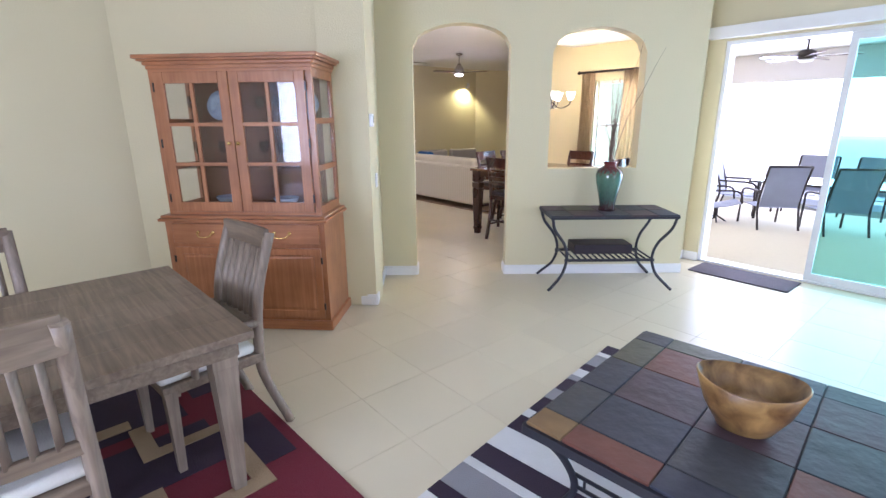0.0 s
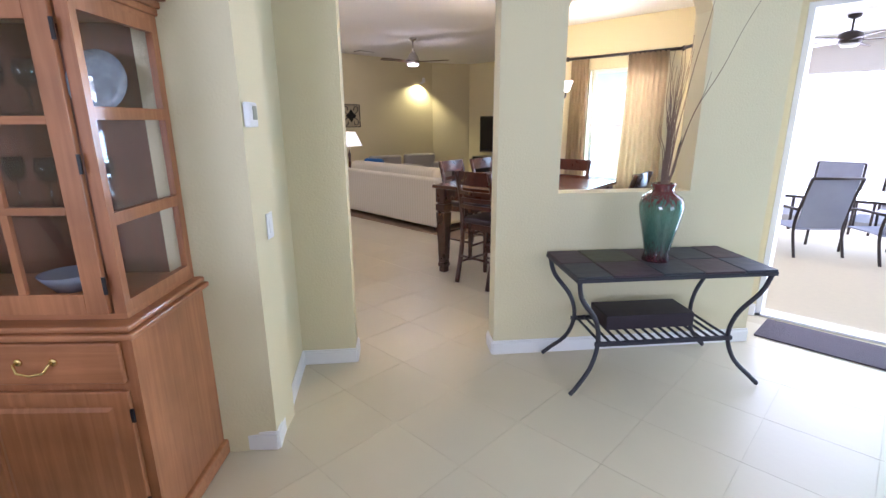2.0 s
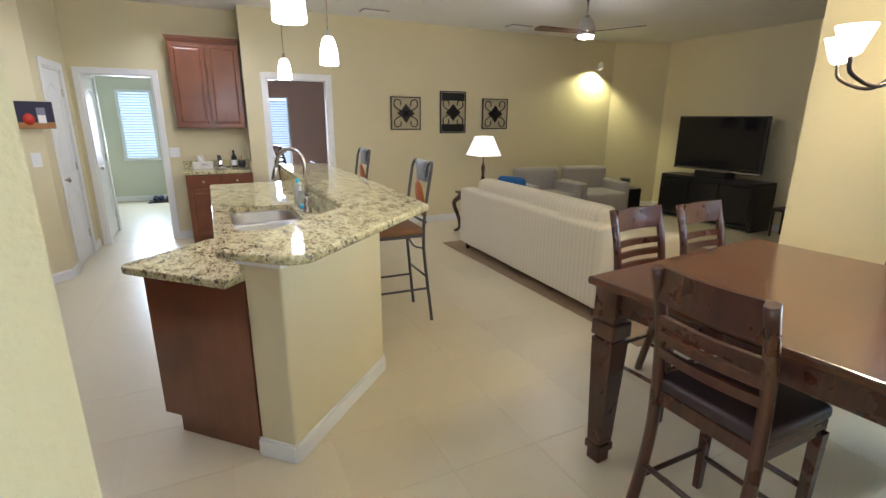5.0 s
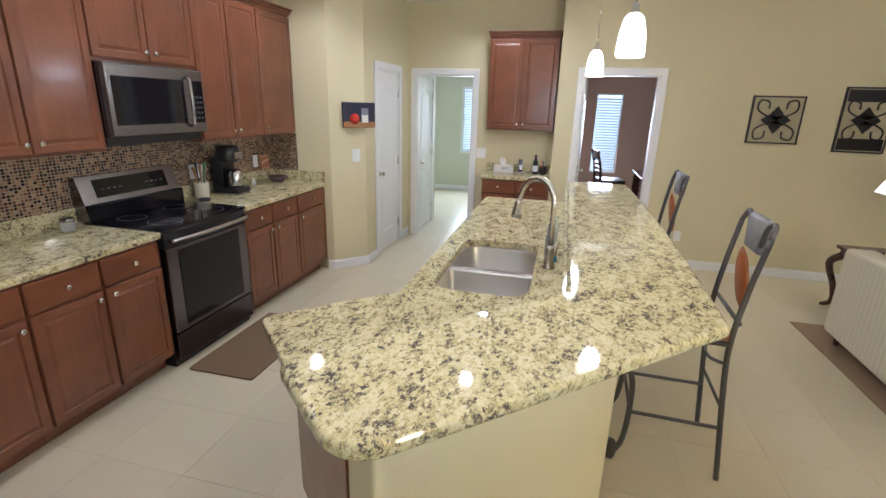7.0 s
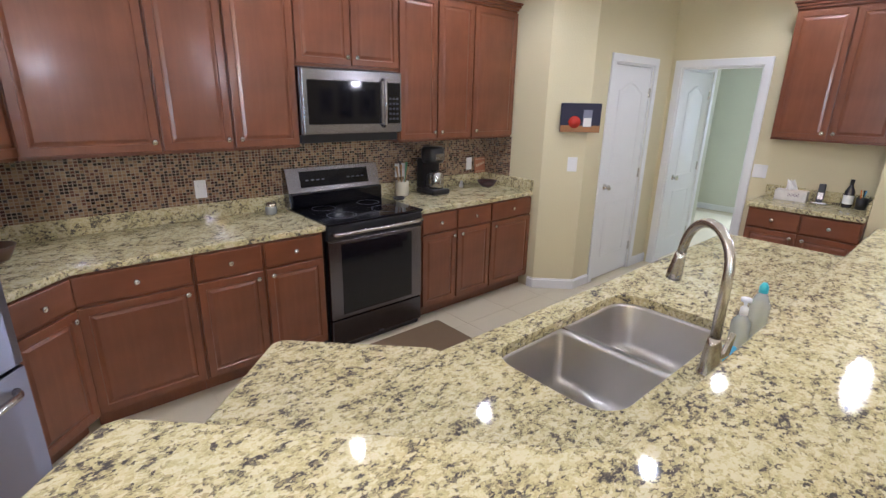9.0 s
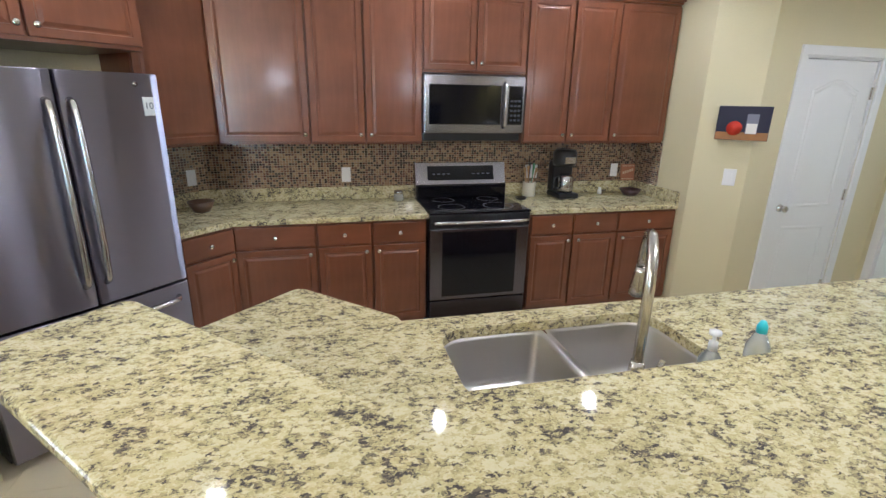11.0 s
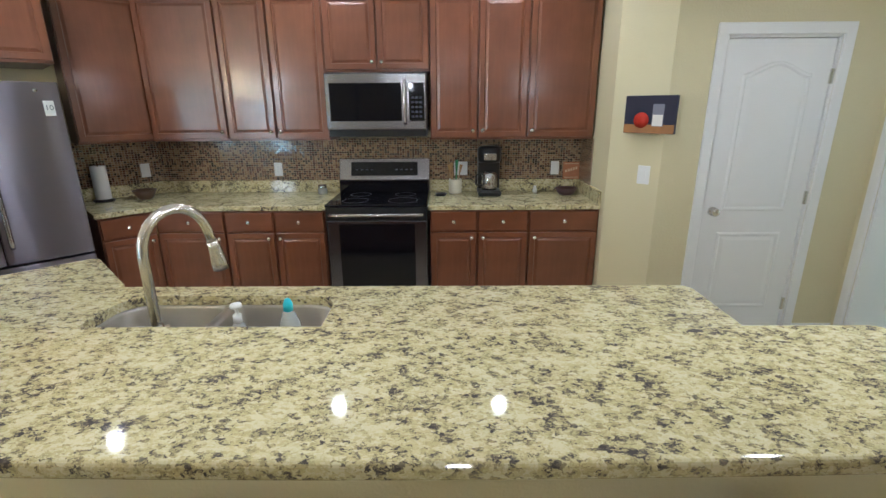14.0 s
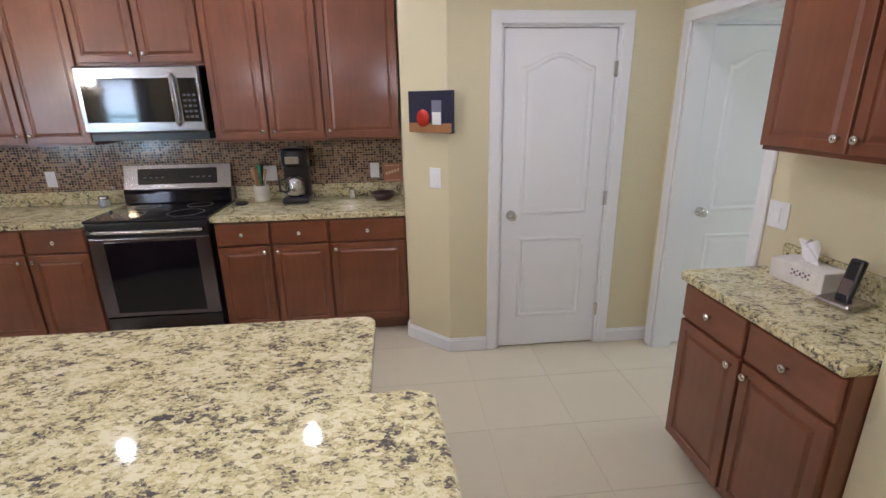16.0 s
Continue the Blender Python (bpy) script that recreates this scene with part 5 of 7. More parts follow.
def slat_chair(m, arms=False):
    """Seat centre at the origin; the back is on the -y side, so that the chair faces +y."""
    c = thing("dining_chair", "weathered grey slat-back dining chair with a white seat cushion", "chair", m, "dining chairs")
    part("seat_frame", box(-0.24, -0.23, 0.40, 0.24, 0.23, 0.45, bevel=0.008), GREYWOOD, c)
    part("cushion", cushion(-0.225, -0.20, 0.45, 0.225, 0.235, 0.50, 0.022, 0.015), CUSHION, c)
    for x in (-0.215, 0.215):
        part("front_leg", cyl(0.022, 0.036, 0.42, 4, m=pose(x, 0.20, 0, 0, 0, 45), smooth=False), GREYWOOD_V, c)
        part("back_post", tube(curve([(x * 1.05, -0.34, 0.0), (x * 1.0, -0.235, 0.30), (x, -0.22, 0.47), (x * 0.98, -0.25, 0.75), (x * 0.97, -0.34, 1.03)], 6), 0.026, 6), GREYWOOD_V, c)
    if arms:
        for x in (-0.215, 0.215):
            part("arm", tube(curve([(x * 1.02, -0.235, 0.60), (x * 1.15, -0.05, 0.622), (x * 1.12, 0.11, 0.612)], 5), 0.019, 6), GREYWOOD, c)
            part("arm_post", cyl(0.017, 0.017, 0.17, 8, m=pose(x * 1.06, 0.09, 0.44)), GREYWOOD_V, c)
    tr = prism([(-0.215 + 0.043 * i, -0.335 - 0.016 * math.sin(math.pi * i / 10)) for i in range(11)] + [(0.215 - 0.043 * i, -0.31 - 0.016 * math.sin(math.pi * i / 10)) for i in range(11)], 0.93, 1.05, 0.004)
    part("top_rail", tr, GREYWOOD, c)
    part("lower_rail", box(-0.21, -0.245, 0.56, 0.21, -0.22, 0.61, bevel=0.004), GREYWOOD, c)
    for i in range(6):
        x = -0.15 + 0.06 * i
        part("slat", tube([(x, -0.235, 0.60), (x, -0.255, 0.76), (x, -0.32, 0.95)], 0.017, 6, flat=0.4), GREYWOOD_V, c)
    return c


slat_chair(pose(0.03, 1.06, 0, 0, 0, 188), True)
slat_chair(pose(0.53, 0.37, 0, 0, 0, 93))
slat_chair(pose(-0.38, 0.26, 0, 0, 0, -87))
slat_chair(pose(0.53, -0.40, 0, 0, 0, 92))

rg = thing("dining_rug", "red and black geometric wool rug with tan accents", "rug", pose(-1.15, 1.305, 0, 0, 0, 3.6))
part("ground", box(0.0, -2.9, 0, 2.45, 0, 0.012, bevel=0.004), REDY, rg)
for i, (x0, y0, x1, y1) in enumerate(((0.15, -1.0, 0.95, -0.35), (1.05, -0.85, 1.45, -0.3), (1.2, -0.32, 1.62, -0.06), (0.1, -1.9, 0.8, -1.2), (1.0, -1.7, 1.6, -1.0), (1.72, -1.15, 2.1, -0.65), (0.3, -0.28, 0.8, -0.08))):
    part("dark_figure", box(x0, y0, 0.010, x1, y1, 0.0145 + 0.0005 * i), PURPLE, rg)
for i, (x0, y0, x1, y1) in enumerate(((1.40, -0.30, 1.75, -0.22), (1.67, -0.50, 1.75, -0.22), (1.67, -0.52, 1.95, -0.44), (1.15, -0.55, 1.22, -0.25), (0.9, -0.62, 1.22, -0.54), (0.35, -0.5, 0.42, -0.2), (1.45, -0.85, 1.53, -0.6), (1.45, -0.92, 1.80, -0.85), (0.8, -0.9, 0.88, -0.6), (0.55, -1.1, 0.9, -1.03), (1.95, -0.36, 2.16, -0.28), (2.08, -0.56, 2.16, -0.28), (1.92, -0.62, 2.16, -0.55))):
    part("tan_figure", box(x0, y0, 0.012, x1, y1, 0.0182 + 0.0005 * i), TANY, rg)

# ---- coffee table, bowl, striped rug ----
CM = pose(1.36, 2.95, 0, 0, 0, 5)
ct = thing("coffee_table", "slate-tiled coffee table with curved iron legs", "coffee table", CM)
CX, CY = 1.25, 1.10
cols = [0, 0.15, 0.46, 0.77, 1.10, CX]
rows_ = [0, 0.13, 0.40, 0.70, 0.97, CY]
part("frame", prism(rounded([(-0.012, -CY - 0.012), (CX + 0.012, -CY - 0.012), (CX + 0.012, 0.012), (-0.012, 0.012)], 0.01), 0.41, 0.446), IRON, ct)
rng = random.Random(11)
pick = [0, 4, 1, 0, 3, 4, 2, 3, 1, 2, 1, 1, 3, 0, 1, 0, 3, 0, 2, 0, 5, 0, 2, 1, 0]
for i in range(5):
    for j in range(5):
        part("slate_tile", box(cols[i] + 0.0016, -rows_[j + 1] + 0.0016, 0.446, cols[i + 1] - 0.0016, -rows_[j] - 0.0016, 0.459 + rng.uniform(0, 0.002), bevel=0.003, seg=1), SLATES[pick[i * 5 + j] if not (i == 0 and j == 4) else 5], ct)
for sx, x in ((1, 0.03), (-1, CX - 0.03)):
    for sy, y in ((1, -CY + 0.03), (-1, -0.03)):
        part("leg", tube(curve([(x, y, 0.415), (x + sx * 0.09, y + sy * 0.05, 0.32), (x + sx * 0.13, y + sy * 0.08, 0.18), (x + sx * 0.05, y + sy * 0.03, 0.06), (x - sx * 0.02, y - sy * 0.01, 0.014)], 6), 0.015, 8), IRON, ct)
for y in (-CY + 0.11, -0.11):
    for z in (0.20, 0.25):
        part("stretcher", cyl(0.008, 0.008, CX - 0.30, 8, m=pose(0.15, y, z, 0, 90)), IRON, ct)
    for i in range(8):
        part("strut", cyl(0.006, 0.006, 0.05, 8, m=pose(0.2 + i * 0.12, y, 0.2)), IRON, ct)
bw_ = thing("wooden_bowl", "oval burl wood bowl standing on the coffee table", "bowl", pose(2.0, 2.42, 0.4605, 0, 0, 20))
BURL = wood("burl_wood", (0.09, 0.035, 0.012), (0.44, 0.26, 0.09), 0.3, 0.5, spread=1.0, scale=11)
bb = lathe([(0, 0), (0.07, 0), (0.09, 0.008), (0.14, 0.09), (0.175, 0.185), (0.170, 0.19), (0.132, 0.095), (0.08, 0.018), (0, 0.014)], 48)
for v in bb.verts:
    v.co.x *= 1.0
    v.co.y *= 0.78
    v.co.z *= 1 + 0.14 * (v.co.x / 0.2) ** 2
part("shell", bb, BURL, bw_)
zr = thing("striped_rug", "grey, white and dark purple striped wool rug", "rug", pose(0.87, 3.46, 0, 0, 0, 7))
y, k = 0.0, 0
widths = [0.13, 0.05, 0.16, 0.08, 0.10, 0.06, 0.15, 0.12, 0.16, 0.07, 0.14, 0.17]
while y < 2.2:
    w = widths[k % 12]
    part("stripe", box(0, -y - w, 0, 2.6, -y, 0.013 + 0.002 * (k % 2), bevel=0.002, seg=1), (PURPLE, WHITEY, GREYY, PURPLE, WHITEY, GREYY, PURPLE, GREYY, PURPLE, WHITEY, PURPLE, WHITEY)[k % 12], zr)
    y, k = y + w, k + 1

# ---- console table, vase ----
AM = along(AW0, AW1)[0]
cs = thing("console_table", "slate-topped console table with curved iron legs", "console table", AM @ pose(1.62, -0.57, 0))
LX, LY, LZ = 1.15, 0.53, 0.72
part("frame", box(0, 0, LZ - 0.035, LX, LY, LZ - 0.012, bevel=0.003), IRON, cs)
kx = [0.0, 0.20, 0.48, 0.72, 0.96, LX]
ky = [0, 0.26, LY]
for i in range(5):
    for j in range(2):
        part("slate_tile", box(kx[i] + 0.003, ky[j] + 0.003, LZ - 0.012, kx[i + 1] - 0.003, ky[j + 1] - 0.003, LZ + 0.001 * ((i + j) % 3), bevel=0.003, seg=1), SLATES[(0, 3, 3, 4, 0, 3, 3, 0, 1, 3)[i * 2 + j]], cs)
for sx, x in ((1, 0.02), (-1, LX - 0.02)):
    for sy, y in ((1, 0.02), (-1, LY - 0.02)):
        part("leg", tube(curve([(x, y, LZ - 0.03), (x + sx * 0.03, y + sy * 0.02, 0.58), (x + sx * 0.13, y + sy * 0.05, 0.44), (x + sx * 0.16, y + sy * 0.06, 0.30), (x + sx * 0.12, y + sy * 0.04, 0.16), (x + sx * 0.03, y, 0.06), (x - sx * 0.015, y - sy * 0.01, 0.016)], 6), 0.016, 8, flat=0.8), IRON, cs)
for y in (0.075, LY - 0.075):
    part("shelf_rail", box(0.16, y - 0.012, 0.275, LX - 0.16, y + 0.012, 0.30, bevel=0.004), IRON, cs)
for i in range(15):
    x = 0.19 + (LX - 0.38) * i / 14
    part("shelf_bar", cyl(0.008, 0.008, LY - 0.15, 8, m=pose(x, 0.075, 0.30, -90)), IRON, cs)
bx = thing("storage_box", "dark tray box standing on the console shelf", "box", AM @ pose(1.62 + 0.28, -0.57 + 0.20, 0.31))
part("box", box(0, 0, 0, 0.55, 0.24, 0.09, bevel=0.006), mat("dark_box", (0.02, 0.012, 0.02), 0.5), bx)
va = thing("vase", "green and oxblood glazed ceramic vase holding dried twigs", "vase", pose(0.085, 4.63, LZ))
GLZ = mat("green_glaze", (0.06, 0.16, 0.11), 0.12, coat=0.6)
_n, _l = GLZ.node_tree.nodes, GLZ.node_tree.links
_tc, _mp, _no, _sx, _ad = _n.new("ShaderNodeTexCoord"), _n.new("ShaderNodeMapping"), _n.new("ShaderNodeTexNoise"), _n.new("ShaderNodeSeparateXYZ"), _n.new("ShaderNodeMath")
_mp.inputs["Scale"].default_value = (26, 26, 3.0)
_l.new(_tc.outputs["Object"], _mp.inputs["Vector"])
_l.new(_mp.outputs["Vector"], _no.inputs["Vector"])
_l.new(_tc.outputs["Object"], _sx.inputs["Vector"])
_ad.operation = 'MULTIPLY_ADD'
_l.new(_no.outputs["Fac"], _ad.inputs[0])
_ad.inputs[1].default_value = 0.22
_l.new(_sx.outputs["Z"], _ad.inputs[2])
_l.new(ramp(GLZ, [(0.13, (0.045, 0.008, 0.012)), (0.22, (0.04, 0.095, 0.075)), (0.40, (0.075, 0.175, 0.125)), (0.455, (0.06, 0.12, 0.085)), (0.50, (0.12, 0.014, 0.016))], _ad.outputs[0]), _n["Principled BSDF"].inputs["Base Color"])
part("body", lathe([(0, 0), (0.075, 0), (0.078, 0.01), (0.068, 0.05), (0.085, 0.14), (0.115, 0.27), (0.122, 0.33), (0.108, 0.375), (0.066, 0.405), (0.055, 0.42), (0.068, 0.455), (0.06, 0.455), (0.045, 0.42), (0, 0.40)], 36), GLZ, va)
TW = mat("dry_twig", (0.20, 0.135, 0.10), 0.8, scale=40, var=0.35)
rng = random.Random(3)
for i in range(34):
    a, s_ = rng.uniform(0, 6.28), rng.uniform(0.015, 0.07)
    h = rng.uniform(0.30, 0.78)
    if i < 3:
        a, s_, h = (0.1, 0.9, 0.5)[i] + 0.4, (0.36, 0.27, 0.20)[i], (0.95, 1.05, 0.60)[i]
    dx, dy = math.cos(a), math.sin(a)
    p = [(0.015 * dx, 0.015 * dy, 0.38)]
    for q in (0.25, 0.45, 0.65, 0.85, 1.0):
        w = 0.012 if q < 1 else 0.0
        p.append((s_ * q ** 1.3 * dx + rng.uniform(-w, w), s_ * q ** 1.3 * dy + rng.uniform(-w, w), 0.40 + (h + 0.05) * q))
    line = curve(p, 4)
    part("twig", tube(line, [0.0032 - 0.0022 * k / len(line) for k in range(len(line))], 5), TW, va)

# ---- alcove fittings ----
th = thing("thermostat", "white wall thermostat with a small grey screen", "thermostat", pose(*uv(1.2645, 2.585), 1.55, 0, 0, 142))
part("case", box(-0.065, -0.028, -0.05, 0.065, 0, 0.05, bevel=0.008), WHITEP, th)
part("screen", box(-0.02, -0.030, -0.02, 0.045, -0.027, 0.035), mat("grey_screen", (0.22, 0.25, 0.2), 0.3), th)
plate(pose(*uv(1.2705, 2.69), 1.06, 0, 0, 135), 0.075, 0.12, "switch", "white light switch below the thermostat")

# ---- sliding door, mat, lanai ----
sd = thing("sliding_door", "white-framed sliding glass door standing open", "sliding door")
sf = box(0.38, 6.12, 2.25, 4.42, 6.27, 2.288)
box(0.382, 6.12, 0.0, 0.42, 6.27, 2.25, bm=sf)
box(4.38, 6.12, 0.0, 4.42, 6.27, 2.25, bm=sf)
box(0.38, 6.12, 0.001, 4.42, 6.27, 0.02, bm=sf)
part("frame", sf, FRAME, sd)
TINT = glass("tinted_glass", (0.55, 0.86, 0.84))
for x0, x1, y in ((1.36, 2.42, 6.15), (2.36, 3.42, 6.19), (3.36, 4.38, 6.23)):
    lf = box(x0, y, 0.02, x0 + 0.055, y + 0.03, 2.25)
    box(x1 - 0.055, y, 0.02, x1, y + 0.03, 2.25, bm=lf)
    box(x0 + 0.055, y, 0.02, x1 - 0.055, y + 0.03, 0.09, bm=lf)
    box(x0 + 0.055, y, 2.19, x1 - 0.055, y + 0.03, 2.25, bm=lf)
    leaf = part("leaf", lf, FRAME, sd)
    gp = part("pane", box(x0 + 0.055, y + 0.012, 0.09, x1 - 0.055, y + 0.018, 2.19), TINT, leaf, "blue-green tinted glass")
    gp.visible_shadow = False
structure("trim_slider", box(0.23, 6.02, 2.31, 4.6, 6.10, 2.42, bevel=0.006), WHITE, "white valance above the sliding door", "trim")
dmt = thing("doormat", "dark grey-purple ribbed doormat inside the sliding door", "mat", pose(0.48, 6.07, 0, 0, 0, -1.5))
part("pad", prism(rounded([(0, -0.40), (0.90, -0.40), (0.90, 0), (0, 0)], 0.01), 0, 0.012, 0.003), mat("mat_fibre", (0.075, 0.06, 0.075), 0.95, bump=0.8, bump_scale=150), dmt)
for i in range(2):
    shoe = thing("slipper", "dark blue rubber clog on the lanai floor", "shoe", pose(0.44 + 0.11 * i, 6.52 - 0.05 * i, -0.1, 0, 0, -25), "clogs by the door")
    part("sole", prism(rounded([(-0.045, -0.13), (0.045, -0.13), (0.05, 0.12), (-0.05, 0.12)], 0.04, 5), 0.0, 0.03, 0.006), BLACK, shoe)
    part("upper", cushion(-0.045, -0.02, 0.03, 0.045, 0.115, 0.09, 0.03), mat("blue_rubber", (0.03, 0.10, 0.22), 0.5), shoe)

structure("ground", box(-400, -300, -0.60, 400, 600, -0.30), mat("lawn", (0.16, 0.22, 0.09), 0.95, scale=0.5, var=0.3), "sunlit lawn round the house", "ground")
# Made-up white ground, added to bounce sun and wash out the view.
structure("pavement", box(-30, 11.3, -0.29, 40, 58, -0.12), mat("white_ground", (0.80, 0.78, 0.74), 0.8, scale=1.2, var=0.05), "added white ground sheet that washes out the view", "pavement")
# Glowing sheet added in place of the washed-out daylight outside.
structure("backdrop", box(-45, 58, -0.29, 60, 58.5, 14), glow("backdrop_glow", (0.93, 0.97, 1.0), 2.5), "added glowing sheet standing in for daylight beyond the lanai", "backdrop")
structure("lanai_floor", box(-2.3, 6.30, -0.25, 8.5, 11.29, -0.10), mat("lanai_concrete", (0.72, 0.70, 0.67), 0.7, scale=1.5, var=0.08), "pale painted lanai floor", "floor")
structure("lanai_ceiling", box(-2.3, 6.31, 2.62, 8.5, 10.9, 2.72), CEIL, "white lanai ceiling", "ceiling")
structure("lanai_beam", box(-2.3, 10.7, 2.15, 8.5, 10.9, 2.615), LANAI_WALL, "stuccoed lanai beam", "beam")
structure("lanai_column", box(4.6, 10.65, -0.1, 4.95, 10.95, 2.149), LANAI_WALL, "stuccoed lanai column", "column")
SLING = mat("grey_sling", (0.27, 0.28, 0.35), 0.85, bump=0.3, bump_scale=300)
BRONZE = mat("bronze_metal", (0.045, 0.035, 0.03), 0.45, 0.6)


def patio_chair(m):
    c = thing("patio_chair", "bronze metal patio chair with a grey sling seat", "chair", m, "patio chairs")
    for x in (-0.27, 0.27):
        part("side_frame", tube(curve([(x, -0.36, 0.03), (x, -0.25, 0.42), (x, -0.30, 0.70), (x, -0.40, 1.0)], 6), 0.016, 8), BRONZE, c)
        part("leg", tube(curve([(x, 0.27, 0.0), (x, 0.25, 0.45), (x, 0.20, 0.62), (x, -0.28, 0.64)], 6), 0.016, 8), BRONZE, c)
        part("runner", tube([(x, -0.38, 0.016), (x, 0.28, 0.016)], 0.016, 8), BRONZE, c)
    part("cross_rail", cyl(0.014, 0.014, 0.54, 8, m=pose(-0.27, -0.37, 0.02, 0, 90)), BRONZE, c)
    part("sling_seat", box(-0.25, -0.26, 0.405, 0.25, 0.25, 0.415), SLING, c)
    part("sling_back", box(-0.25, 0, 0, 0.25, 0.01, 0.60, m=pose(0, -0.255, 0.42, 12)), SLING, c)
    part("top_rail", cyl(0.015, 0.015, 0.54, 8, m=pose(-0.27, -0.40, 1.0, 0, 90)), BRONZE, c)
    return c


pcr = patio_chair(pose(0.28, 8.75, -0.1, 0, 0, 42))
copy_thing(pcr, pose(1.02, 8.95, -0.1, 0, 0, 40))
copy_thing(pcr, pose(0.36, 10.45, -0.1, 0, 0, 180))
copy_thing(pcr, pose(1.12, 10.5, -0.1, 0, 0, 176))
copy_thing(pcr, pose(2.3, 9.3, -0.1, 0, 0, 100))
copy_thing(pcr, pose(-0.4, 9.6, -0.1, 0, 0, -80))
ptb = thing("patio_table", "glass-topped bronze patio dining table", "table", pose(0.78, 9.62, -0.1))
tg = part("glass_top", prism(rounded([(-0.9, -0.52), (0.9, -0.52), (0.9, 0.52), (-0.9, 0.52)], 0.06), 0.70, 0.708), glass("table_glass", (0.75, 0.82, 0.84)), ptb)
part("rim", tube([(-0.9, -0.52, 0.69), (0.9, -0.52, 0.69), (0.9, 0.52, 0.69), (-0.9, 0.52, 0.69), (-0.9, -0.52, 0.69)], 0.016, 8), BRONZE, ptb)
for x in (-0.8, 0.8):
    for y in (-0.42, 0.42):
        part("leg", cyl(0.02, 0.02, 0.69, 10, m=pose(x, y, 0)), BRONZE, ptb)
for x, y, a in ((2.9, 7.6, 60), (-0.2, 7.55, -40)):
    if x < 0:
        lc = thing("swivel_chair", "white-framed patio swivel rocker on a ring base", "chair", pose(-0.35, 8.55, -0.1, 0, 0, -60))
    else:
        lc = thing("swivel_chair", "pale sling patio swivel rocker on a ring base", "chair", pose(2.55, 8.3, -0.1, 0, 0, 60))
    part("ring_base", tube([(0.24 * math.cos(k * 0.524), 0.24 * math.sin(k * 0.524), 0.016) for k in range(13)], 0.015, 8), BRONZE, lc)
    for k in range(4):
        part("spoke", tube(curve([(0.24 * math.cos(k * 1.571), 0.24 * math.sin(k * 1.571), 0.016), (0.12 * math.cos(k * 1.571), 0.12 * math.sin(k * 1.571), 0.12), (0, 0, 0.2)], 4), 0.012, 8), BRONZE, lc)
    part("post", cyl(0.03, 0.03, 0.2, 12, m=pose(0, 0, 0.14)), BRONZE, lc)
    part("sling", tube(curve([(0, 0.28, 0.42), (0, 0.05, 0.36), (0, -0.2, 0.38), (0, -0.38, 0.85)], 8), 0.26, 10, flat=0.05), mat("pale_sling", (0.5, 0.5, 0.46), 0.8) if x > 0 else bpy.data.materials["grey_sling"], lc)
    for xx in (-0.27, 0.27):
        part("arm", tube(curve([(xx, 0.28, 0.42), (xx, 0.2, 0.60), (xx, -0.28, 0.62), (xx, -0.38, 0.9)], 5), 0.014, 8), BRONZE, lc)


def ceiling_fan(name, label, m, drop, blades, r, bladew, motor, blade, housing_mat, lit, tilt0):
    f = thing(name, label, "ceiling fan", m)
    part("canopy", lathe([(0, 0), (0.065, 0), (0.06, -0.03), (0.02, -0.05), (0, -0.05)], 22), housing_mat, f)
    part("rod", cyl(0.011, 0.011, drop - 0.10, 10, m=pose(0, 0, -drop + 0.08)), housing_mat, f)
    part("motor", lathe(motor, 30, m=pose(0, 0, -drop)), housing_mat, f)
    for i in range(blades):
        a = tilt0 + i * 360 / blades
        bmb = prism(rounded([(0.10, -bladew * 0.35), (r, -bladew / 2), (r + 0.015, 0.0), (r, bladew / 2), (0.10, bladew * 0.35)], [0.01, 0.05, 0.0, 0.05, 0.01]), -0.004, 0.004, m=pose(0, 0, -drop + 0.035, 0, 0, a) @ pose(0, 0, 0, 10))
        part("blade", bmb, blade, f)
    part("light", lathe([(0, -0.03), (0.07, -0.025), (0.088, -0.005), (0.09, 0.006), (0, 0.006)], 26, m=pose(0, 0, -drop - 0.005)), lit, f, "glowing frosted light bowl")
    return f


FANLIT = glow("fan_glass", (1.0, 0.9, 0.95), 5.0)
ceiling_fan("ceiling_fan", "brushed nickel ceiling fan with dark wooden blades", pose(-5.18, 7.54, H), 0.40, 3, 0.62, 0.13, [(0, 0), (0.09, 0.0), (0.105, 0.03), (0.095, 0.09), (0.06, 0.16), (0.03, 0.20), (0, 0.20)], DARKWOOD, STEEL, FANLIT, 25)
ceiling_fan("patio_fan", "dark bronze lanai ceiling fan with a light", pose(0.35, 9.0, 2.62), 0.30, 5, 0.60, 0.14, [(0, 0), (0.10, 0.0), (0.12, 0.04), (0.11, 0.10), (0.05, 0.13), (0, 0.13)], DARKWOOD, BRONZE, mat("opal_glass", (0.8, 0.8, 0.8), 0.3), 10)
point("fan_bulb", (-5.18, 7.54, 2.34), 14, (1, 0.9, 0.82), 0.09)

# ---- pub table and chairs, chandelier ----
PM = pose(-2.31, 5.13, 0, 0, 0, 5)
pu = thing("pub_table", "dark cherry counter-height square table with block legs", "table", PM)
PS = 1.36
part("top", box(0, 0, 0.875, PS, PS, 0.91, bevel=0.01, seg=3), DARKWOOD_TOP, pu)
pa_ = bmesh.new()
for b_ in ((0.09, 0.06, PS - 0.09, 0.085), (0.09, PS - 0.085, PS - 0.09, PS - 0.06), (0.06, 0.09, 0.085, PS - 0.09), (PS - 0.085, 0.09, PS - 0.06, PS - 0.09)):
    box(b_[0], b_[1], 0.765, b_[2], b_[3], 0.875, bm=pa_)
part("apron", pa_, DARKWOOD, pu)
